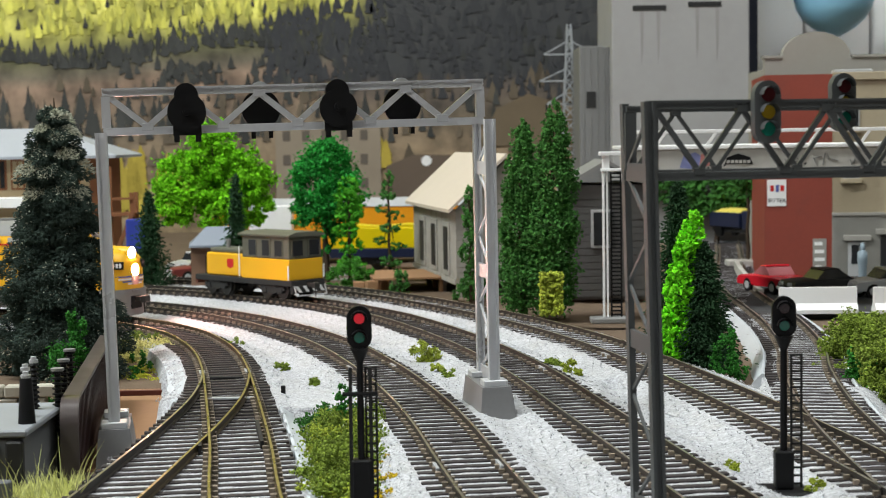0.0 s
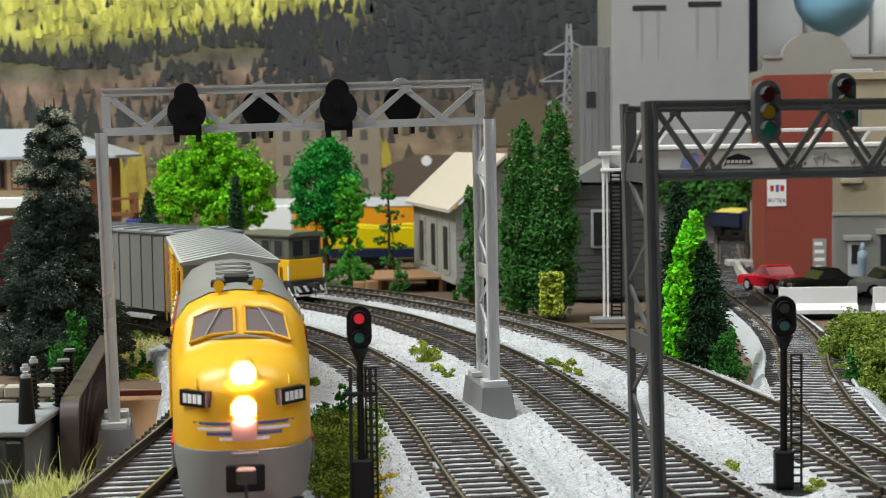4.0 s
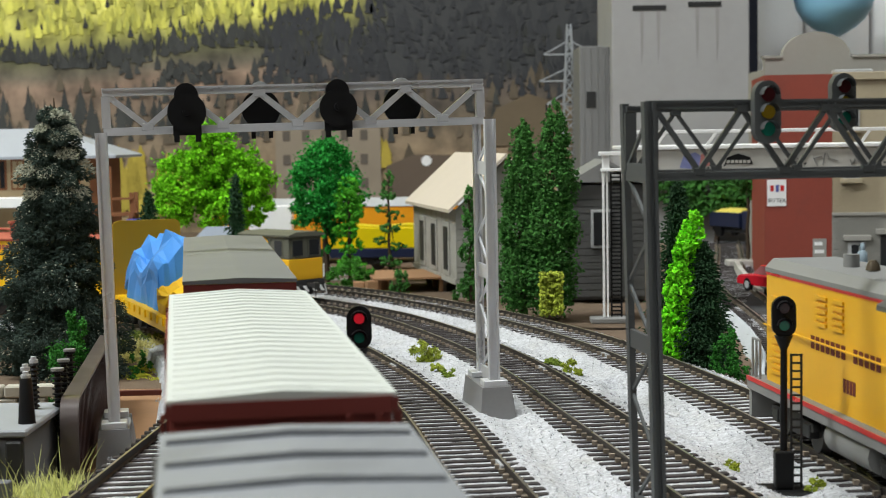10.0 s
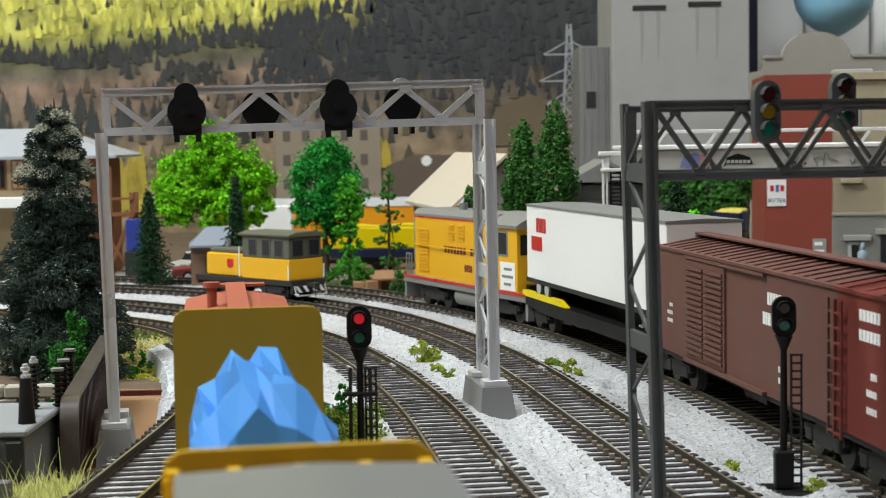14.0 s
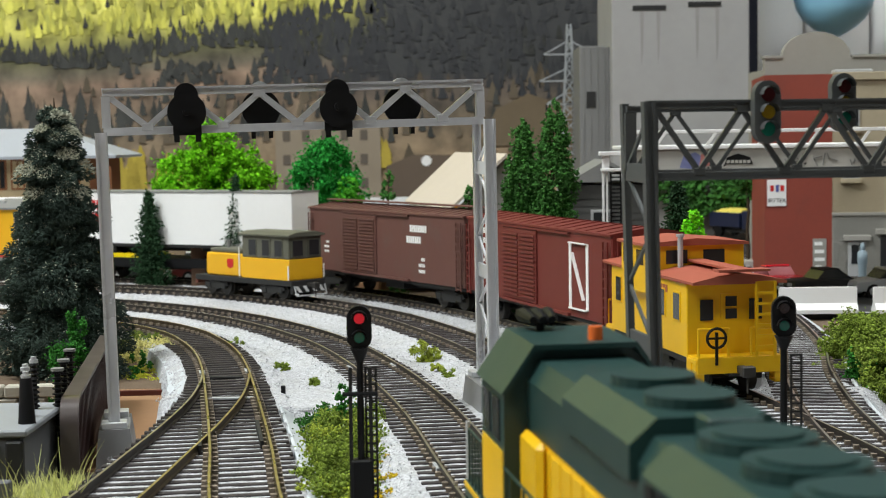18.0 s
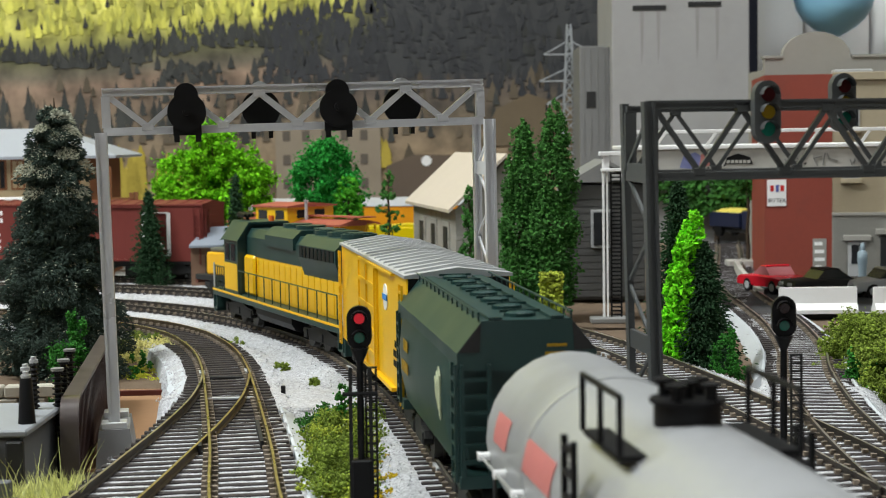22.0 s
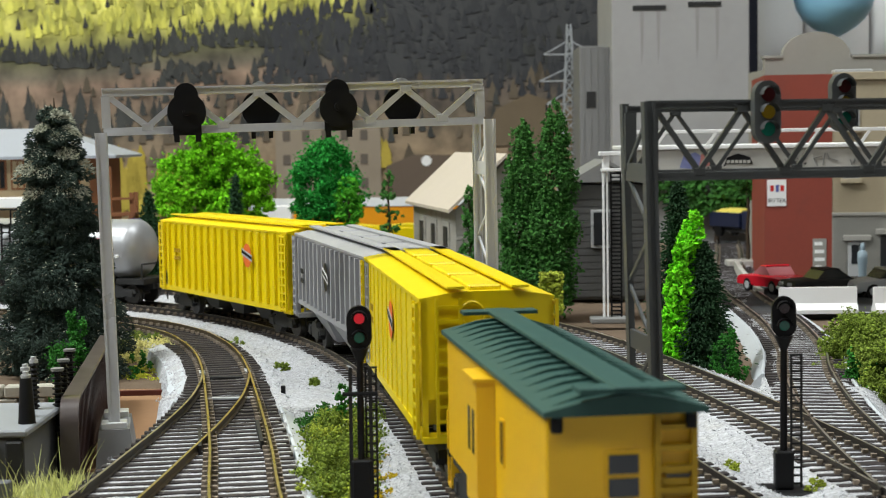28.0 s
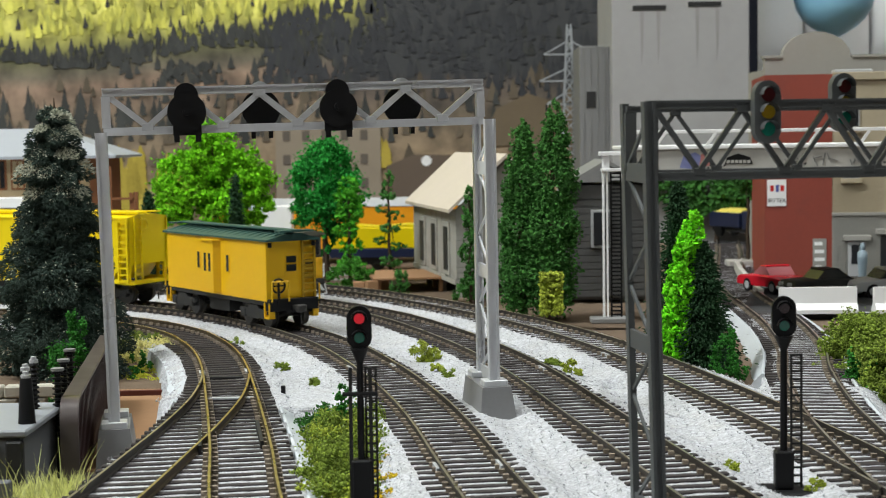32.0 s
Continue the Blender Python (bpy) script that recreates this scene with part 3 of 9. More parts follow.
def covered_hopper(label, length, width, eave, mat, ribs=14, logo=None, cut=12.0, rib_out=1.5, logo_x=0.0, low=13.5):
    car = thing("covered_hopper", label, "hopper car")
    h, w = length / 2, width / 2
    side = [(-h + 1, 28), (-h + 1, eave - 0.5), (h - 1, eave - 0.5), (h - 1, 28), (h - cut, low), (-h + cut, low)]
    part("body", Geo().prism(side, "y", -w, w), mat, car)
    if ribs:
        for s in (-1, 1):
            xs = [-h + length * (k + 0.5) / ribs for k in range(ribs)]
            repeat("side_rib", Geo().box(-0.75, 0.75, *sorted((s * (w - 0.1), s * (w + rib_out))), low + 0.5, eave - 1.2, 0.12), mat, car, [at(x, 0) for x in xs])
    part("side_sill", Geo().box(-h, h, -w - 0.3, -w + 0.6, low - 1.9, low + 0.5).box(-h, h, w - 0.6, w + 0.3, low - 1.9, low + 0.5), mat, car)
    for e in (-1, 1):
        part("end_sheet", Geo().box(*sorted((e * (h - 0.8), e * h)), -w, w, 22, eave - 0.8), mat, car)
    for s in (-1, 1):
        for x in (-h + 0.8, h - 0.8):
            part("corner_post", Geo().box(x - 0.8, x + 0.8, *sorted((s * w, s * (w - 1.5))), 11.6, eave - 1), mat, car)
    rw = w
    part("roof", Geo().prism([(-rw - 0.5, eave - 0.8), (-rw - 0.5, eave), (-rw * 0.45, eave + 1.6), (rw * 0.45, eave + 1.6), (rw + 0.5, eave), (rw + 0.5, eave - 0.8)], "x", -h, h), mat, car)
    n = 4
    hatch = Geo().box(-length / n * 0.42, length / n * 0.42, -4.2, 4.2, eave + 1.4, eave + 2.9, 0.4)
    repeat("hatch", hatch, mat, car, [at(-h + length * (k + 0.5) / n, 0) for k in range(n)])
    g = Geo()
    for y in (-8.2, 8.2):
        g.box(-h - 2, h + 2, y - 2.2, y + 2.2, eave + 2.4, eave + 3.0)
    part("running_board", g, mat, car)
    for s in (-1, 1):
        for e in (-1, 1):
            part("ladder", ladder_geo(e * (h - 3.4), s * (w + 1.2), 12, eave - 1, wide=6, r=0.45), mat, car)
    for e in (-1, 1):
        part("ladder", ladder_geo(e * (h + 1.2), 10, 12, eave, wide=6, along="y", r=0.4), mat, car)
        part("end_platform", Geo().box(*sorted((e * (h - 6), e * (h + 1.5))), -w, w, 11, 12.6), mat, car)
    for k in range(3):
        x = (k - 1) * length * (0.2 if low < 15 else 0.26)
        wide, bw = (13, 10) if low < 15 else (length * 0.125, w - 0.4)
        bay = Geo().add([(x - wide, -bw, low + 0.5), (x + wide, -bw, low + 0.5), (x + wide, bw, low + 0.5), (x - wide, bw, low + 0.5), (x - 5, -7, 4.5), (x + 5, -7, 4.5), (x + 5, 7, 4.5), (x - 5, 7, 4.5)], [(0, 1, 2, 3), (4, 7, 6, 5), (0, 4, 5, 1), (1, 5, 6, 2), (2, 6, 7, 3), (3, 7, 4, 0)])
        part("outlet_bay", bay, M_FRAME if low < 15 else mat, car)
    if logo:
        for s in (-1, 1):
            y = s * (w + rib_out + 0.05)
            ring = [(logo_x + 4.6 * math.cos(q * math.pi / 8), 35 + 5.6 * math.sin(q * math.pi / 8)) for q in range(16)]
            part("emblem", Geo().prism(ring, "y", y, y + 0.12 * s), logo, car, "round emblem")
            t_ = [(logo_x - 5.6, 32.4), (logo_x - 5.6, 35.4), (logo_x + 5.6, 38.4), (logo_x + 5.6, 35.2)]
            part("emblem_bar", Geo().prism(t_, "y", y + 0.12 * s, y + 0.26 * s), M_LGREY if logo is not M_BLACK else M_WHITE, car, "tilted bar across the emblem")
            part("emblem_line", Geo().prism([(logo_x - 5.6, 33.4), (logo_x - 5.6, 34.6), (logo_x + 5.6, 37.6), (logo_x + 5.6, 36.2)], "y", y + 0.26 * s, y + 0.36 * s), M_BLACK, car)
            part("lettering", bars([word(4, 1.6, 0.6), word(4, 1.6, 0.6)], h - 30 if s > 0 else -h + 16, y, 34, 2.0, 4, 0.12 * s), M_OCHRE if logo is not M_BLACK else M_FRAME, car)
    for e in (-1, 1):
        part("brake_wheel", Geo().pipe([(e * (h + 1.0), 4 + 3 * math.cos(2 * math.pi * k / 16), eave - 4 + 3 * math.sin(2 * math.pi * k / 16)) for k in range(17)], 0.4), mat, car)
    for x in (-h + 18, h - 18):
        truck(car, x)
    coupler(car, h, 1), coupler(car, -h, -1)
    return car


def round_hopper(label, length, mat, mark):
    """A covered hopper with bowed sides under a chamfered hood and deep shaded ends."""
    car = thing("covered_hopper", label, "hopper car")
    h, eave = length / 2, 47.5
    hood = [(-15.6, 36.5), (-15.6, 40.5), (-10.0, eave), (10.0, eave), (15.6, 40.5), (15.6, 36.5)]
    part("hood", Geo().prism(hood, "x", -h, h), mat, car)
    prof = [(-10, 13.5), (-15.0, 14.5), (-16.6, 22), (-17.0, 29), (-16.2, 36), (-14.8, 40), (14.8, 40), (16.2, 36), (17.0, 29), (16.6, 22), (15.0, 14.5), (10, 13.5)]
    rings = []
    for x, k in ((-h + 5, 0.8), (-h + 7, 0.9), (-h + 10, 0.97), (-h + 15, 1.0), (h - 15, 1.0), (h - 10, 0.97), (h - 7, 0.9), (h - 5, 0.8)):
        rings.append([(x, y * k, z) for y, z in prof])
    part("body", Geo().loft(rings), mat, car, smooth=40)
    for e in (-1, 1):
        part("slope_sheet", Geo().prism([(e * (h - 5), 38), (e * (h - 18), 14), (e * (h - 20), 14), (e * (h - 7), 38)], "y", -12, 12), mat, car)
        part("end_sill", Geo().box(*sorted((e * (h - 9), e * (h + 0.8))), -15.4, 15.4, 10.5, 13.4, 0.2), mat, car)
        for s in (-1, 1):
            part("corner_post", Geo().box(*sorted((e * h, e * (h - 1.4))), *sorted((s * 15.4, s * 13.8)), 12, 37), mat, car)
            part("ladder", ladder_geo(e * (h + 0.4), s * 11.6, 12, 38, wide=6, along="y", r=0.45), mat, car)
            part("ladder", ladder_geo(e * (h - 3), s * 15.9, 12, 38, wide=5, r=0.4), mat, car)
            part("corner_gusset", Geo().prism([(s * 10.2, eave - 0.4), (s * 15.4, 40.6), (s * 10.6, 40.6)], "x", e * h, e * (h + 0.3)), M_FRAME, car)
        part("marks", Geo().box(*sorted((e * h, e * (h + 0.2))), -9.0, -4.4, 41.4, 42.1).box(*sorted((e * h, e * (h + 0.2))), -9.6, -4, 39.6, 40.3), M_OCHRE, car)
        part("brake_stand", Geo().bar((e * (h + 0.8), 5, 12), (e * (h + 0.8), 5, 26), 0.9), M_BLACK, car)
    repeat("hatch", Geo().lathe([(3.6, eave - 0.2), (3.6, eave + 0.8), (2.8, eave + 1.2), (0.6, eave + 1.3)], 16).box(-0.5, 0.5, -4.6, 4.6, eave + 0.9, eave + 1.5), mat, car, [at(-h + length * (k + 0.5) / 7, 0) for k in range(7)])
    for s in (-1, 1):
        g = Geo().pipe([(-h + 2, s * 10.4, eave + 1.4), (h - 2, s * 10.4, eave + 1.4)], 0.28, 5)
        for k in range(15):
            g.pipe([(-h + 2 + k * (length - 4) / 14, s * 10.4, eave - 0.4), (-h + 2 + k * (length - 4) / 14, s * 10.4, eave + 1.4)], 0.25, 4)
        part("roof_rail", g, mat, car)
        part("running_board", Geo().box(-h, h, *sorted((s * 5.4, s * 8.4)), eave + 0.2, eave + 0.7), mat, car)
        g = Geo()
        for k, (x, z0, z1) in enumerate(((-h + 17, 23, 35), (-h + 20, 25, 33.5), (-h + 23, 27, 32))):
            g.prism([(x, z0), (x + 2.2, z0 + 2), (x + 2.6, z1), (x + 0.2, z1 - 2)], "y", s * 16.9, s * 17.25)
        part("leaf_emblem", g, mark, car, "pale leaf-like emblem")
        part("lettering", bars([word(3, 2.6, 0.8), word(5, 2.2, 0.7)], h - 34, s * 17.0, 33, 3.0, 6, 0.15 * s), M_OCHRE, car)
    bays = Geo()
    for k in range(2):
        x = (k - 0.5) * length * 0.36
        bays.add([(x - 15, -11, 14), (x + 15, -11, 14), (x + 15, 11, 14), (x - 15, 11, 14), (x - 5, -6, 4.5), (x + 5, -6, 4.5), (x + 5, 6, 4.5), (x - 5, 6, 4.5)], [(0, 1, 2, 3), (4, 7, 6, 5), (0, 4, 5, 1), (1, 5, 6, 2), (2, 6, 7, 3), (3, 7, 4, 0)])
    part("outlet_bays", bays, mat, car)
    for x in (-h + 17, h - 17):
        truck(car, x)
    coupler(car, h, 1), coupler(car, -h, -1)
    return car


M_TANK = paint("dull_silver_tank_paint", (0.4, 0.41, 0.43), 0.38, metal=0.35, var=0.08, scale=25, fine=0.04, dirt=(0.2, 0.19, 0.18), dirt_amount=0.3)


def tank_car(label, length):
    car = thing("tank_car", label, "tank car")
    h, r, zc = length / 2, 16.5, 29.5
    prof = [(0.1, -h), (6, -h + 0.6), (11, -h + 2.2), (14.5, -h + 4.6), (r, -h + 8), (r, h - 8), (14.5, h - 4.6), (11, h - 2.2), (6, h - 0.6), (0.1, h)]
    g = Geo().lathe(prof, 28, axis="x")
    part("tank", g.turned(Matrix.Translation((0, 0, zc))), M_TANK, car, smooth=50)
    part("tank_band", Geo().lathe([(r + 0.05, -1.2), (r + 0.2, -1.2), (r + 0.2, 1.2), (r + 0.05, 1.2)], 28, axis="x").turned(Matrix.Translation((h * 0.5, 0, zc))), M_TANK, car, smooth=40)
    dome = part("dome_housing", Geo().cyl((0, 0, zc + r - 1), (0, 0, zc + r + 2.6), 5.0, 18).cyl((0, 0, zc + r + 2.6), (0, 0, zc + r + 3.2), 5.6, 18), M_BLACK, car, smooth=40)
    for vx, vy in ((-3, -2.6), (-3, 2.6), (3, -2.6), (3, 2.6), (0, 0)):
        part("valve", Geo().cyl((vx, vy, zc + r + 3), (vx, vy, zc + r + 5.6), 0.9, 10).cyl((vx, vy, zc + r + 5.2), (vx, vy, zc + r + 5.7), 1.6, 10), M_BLACK, dome, smooth=40)
    M_FADED = paint("faded_red_stripe", (0.5, 0.17, 0.16), 0.45, var=0.15, scale=60, fine=0.08)
    g = Geo()
    for s in (-1, 1):
        g.box(-11, 11, *sorted((s * 7, s * 13)), zc + r - 3.6, zc + r - 2.8)
        g.pipe([(-11, s * 13, zc + r - 3), (-11, s * 13, zc + r + 5.5), (11, s * 13, zc + r + 5.5), (11, s * 13, zc + r - 3)], 0.5)
        g.pipe([(0, s * 13, zc + r - 3), (0, s * 13, zc + r + 5.5)], 0.5)
    part("platform_rails", g, M_BLACK, car)
    for s in (-1, 1):
        part("ladder", ladder_geo(0, s * (r + 1.2), 9, zc + r - 2, wide=6, r=0.45), M_BLACK, car)
        for x, half in ((-h * 0.74, 6), (-h * 0.36, 11), (h * 0.36, 11), (h * 0.74, 6)):
            rows = [[(xx, s * (r + 0.12) * math.cos(a), zc + (r + 0.12) * math.sin(a)) for a in [radians(4 + 4 * k) for k in range(6)]] for xx in (x - half, x, x + half)]
            part("painted_stripe", Geo().strip(rows), M_FADED, car, "faded red stripe", smooth=60)
        part("grab_rail", Geo().pipe([(-h + 6, s * (r + 1.4), zc - 3), (h - 6, s * (r + 1.4), zc - 3)], 0.3), M_TANK, car)
        repeat("rail_bracket", Geo().cyl((0, s * (r - 0.8), zc - 3), (0, s * (r + 2.0), zc - 3), 0.85, 8), M_WHITE, car, [at(-h + 10 + k * (length - 20) / 9, 0) for k in range(10)])
    part("underframe", Geo().box(-h - 4, h + 4, -4, 4, 8, 12.5).box(-h - 4, -h + 14, -13, 13, 11, 14).box(h - 14, h + 4, -13, 13, 11, 14), M_FRAME, car)
    for e in (-1, 1):
        part("bolster", Geo().prism([(-13, 12), (13, 12), (11, 20), (-11, 20)], "x", e * (h - 20) - 2, e * (h - 20) + 2), M_FRAME, car)
        part("end_rail", Geo().pipe([(e * (h + 3), -13, 13), (e * (h + 3), -13, 22), (e * (h + 3), 13, 22), (e * (h + 3), 13, 13)], 0.45), M_FRAME, car)
    for x in (-h + 16, h - 16):
        truck(car, x)
    coupler(car, h + 4, 1), coupler(car, -h - 4, -1)
    return car


def trailer_geo(parent, x0, x1, zb, zt, mat, roof, stripe=None, legs_at=None, wheels_at=None, w=14.6):
    part("trailer_box", Geo().box(x0, x1, -w, w, zb, zt, 0.5), mat, parent)
    part("trailer_roof", Geo().prism([(-w - 0.3, zt - 0.4), (-w - 0.3, zt + 0.5), (0, zt + 1.1), (w + 0.3, zt + 0.5), (w + 0.3, zt - 0.4)], "x", x0 - 0.3, x1 + 0.3), roof, parent)
    part("trailer_rail", Geo().box(x0 - 0.2, x1 + 0.2, -w - 0.35, w + 0.35, zb - 1.2, zb + 0.6), M_FRAME, parent)
    if stripe:
        part("top_band", Geo().box(x0 - 0.12, x1 + 0.12, -w - 0.12, w + 0.12, zt - 3.0, zt - 0.5), M_OXIDE, parent)
        part("stripe", Geo().box(x0 + 0.5, x1 - 0.5, -w - 0.15, w + 0.15, zb + 2.2, zb + 6.4), stripe, parent)
    if legs_at is not None:
        for s in (-1, 1):
            part("landing_leg", Geo().box(legs_at - 1, legs_at + 1, s * 9 - 1, s * 9 + 1, 15.2, zb).box(legs_at - 2, legs_at + 2, s * 9 - 1.8, s * 9 + 1.8, 14.6, 15.4), M_LGREY, parent)
    for wx in wheels_at or ():
        for s in (-1, 1):
            wh = part("trailer_wheel", Geo().cyl((wx, s * 9, 19.2), (wx, s * 14.3, 19.2), 5.3, 18), M_BLACK, parent, smooth=40)
            part("hub", Geo().cyl((wx, s * 14.2, 19.2), (wx, s * 14.6, 19.2), 3.0, 14), M_LGREY, wh, smooth=40)
    part("trailer_frame", Geo().box(x0 + 8, x1 - 4, -5, 5, zb - 4, zb - 1), M_FRAME, parent)


def trailer_flat(label, length, deck, trailers):
    car = thing("piggyback_flatcar", label, "flatcar")
    h = length / 2
    part("deck", Geo().box(-h, h, -14.5, 14.5, 11, 13.8, 0.2), deck, car)
    part("centre_sill", Geo().prism([(-h + 6, 11), (-h + 34, 6.5), (h - 34, 6.5), (h - 6, 11)], "y", -4, 4), M_FRAME, car)
    for s in (-1, 1):
        part("side_sill", Geo().prism([(-h, 13.8), (-h, 11), (-h + 30, 8.5), (h - 30, 8.5), (h, 11), (h, 13.8)], "y", s * 14.4 - 0.5, s * 14.4 + 0.5), deck, car)
    part("trailer_hitch", Geo().box(h - 26, h - 20, -6, 6, 13.8, 17).bar((h - 28, 0, 14), (h - 22, 0, 21), 3), deck, car)
    for e in (-1, 1):
        part("bridge_plate", Geo().box(*sorted((e * (h - 2), e * (h + 3.5))), 6, 12, 12, 18), deck, car)
        part("brake_stand", Geo().box(*sorted((e * (h - 2.5), e * (h - 0.5))), -12.5, -9, 9, 22).cyl((e * (h - 1), -11, 20), (e * (h + 0.6), -11, 20), 3, 12), deck, car)
    for args in trailers:
        trailer_geo(car, **args)
    for x in (-h + 20, h - 20):
        truck(car, x)
    coupler(car, h, 1), coupler(car, -h, -1)
    return car


def bulkhead_flat(label, length):
    car = thing("bulkhead_flatcar", label, "flatcar")
    h = length / 2
    part("deck", Geo().box(-h, h, -15.5, 15.5, 10.5, 13.6, 0.25), M_YEL3, car)
    for s in (-1, 1):
        part("side_sill", Geo().prism([(-h, 13.6), (-h, 9.5), (-h + 26, 7.5), (h - 26, 7.5), (h, 9.5), (h, 13.6)], "y", s * 15.4 - 0.5, s * 15.4 + 0.5), M_YEL3, car)
        repeat("stake_pocket", Geo().box(-1, 1, s * 16 - 0.7, s * 16 + 0.7, 10, 13.4, 0.1), M_YEL3, car, [at(-h + 12 + k * 13, 0) for k in range(int((length - 20) / 13))])
    for e in (-1, 1):
        x0, x1 = sorted((e * (h - 0.6), e * (h - 2.4)))
        corner = [(-16.7, 13.6), (-16.7, 47), (-16.2, 48.7), (-14.8, 49.8), (-13.4, 50), (13.4, 50), (14.8, 49.8), (16.2, 48.7), (16.7, 47), (16.7, 13.6)]
        b = part("bulkhead", Geo().prism(corner, "x", x0, x1), M_OCHRE, car, "tall dull yellow bulkhead with rounded corners")
        post = Geo().box(*sorted((e * (h - 0.6), e * (h + 1.2))), -0.9, 0.9, 13, 48, 0.15)
        repeat("bulkhead_post", post, M_YEL3, b, [at(0, y) for y in (-15.4, -8, 0, 8, 15.4)])
        part("ladder", ladder_geo(e * (h + 1.4), -13.4 * e, 11, 47, wide=5.4, pitch=4.2, along="y", r=0.42), M_YEL3, b)
    for x in (-h + 20, h - 20):
        truck(car, x)
    coupler(car, h, 1), coupler(car, -h, -1)
    # the sheeted load: crumpled facets over a tall heap
    n, m = 16, 15
    rows = []
    r2 = random.Random(5)
    for i in range(n + 1):
        row = []
        u = i / n
        ends = min(1.0, 5.0 * min(u, 1 - u) + 0.25)
        for j in range(m + 1):
            a = math.pi * j / m
            ridge = 1.0 - 0.42 * abs(math.cos(a)) ** 2.5
            y = -math.copysign(min(1, abs(math.cos(a)) * 1.25), math.cos(a)) * 12.6 + r2.uniform(-0.9, 0.9)
            z = 13.8 + math.sin(a) ** 0.55 * (24 + 6 * math.sin(u * 17) + r2.uniform(-2.2, 2.2)) * ends * (0.9 if abs(y) > 7 else 1.05)
            row.append((-h + 12 + u * (length - 24) + r2.uniform(-1.4, 1.4), y, max(13.8, z) if 0 < j < m else 13.7))
        rows.append(row)
    part("tarpaulin_load", Geo().strip([[(x, y * 1.02, 13.7 + (z - 13.7) * 1.1) for x, y, z in row] for row in rows[:10]] + [[(x + 5, y * 0.96, 13.7) for x, y, z in rows[9]]]), M_BLUE, car, "crumpled bright blue tarpaulin over the load")
    part("tarpaulin_load", Geo().strip([[(x + 1, y * 1.08, 13.7 + (z - 13.7) * 0.62) for x, y, z in row] for row in rows[9:]]), paint("golden_sheet", (0.62, 0.36, 0.01), 0.5, var=0.15, scale=60, fine=0.08, bump=0.3), car, "crumpled golden sheet over the front load")
    return car


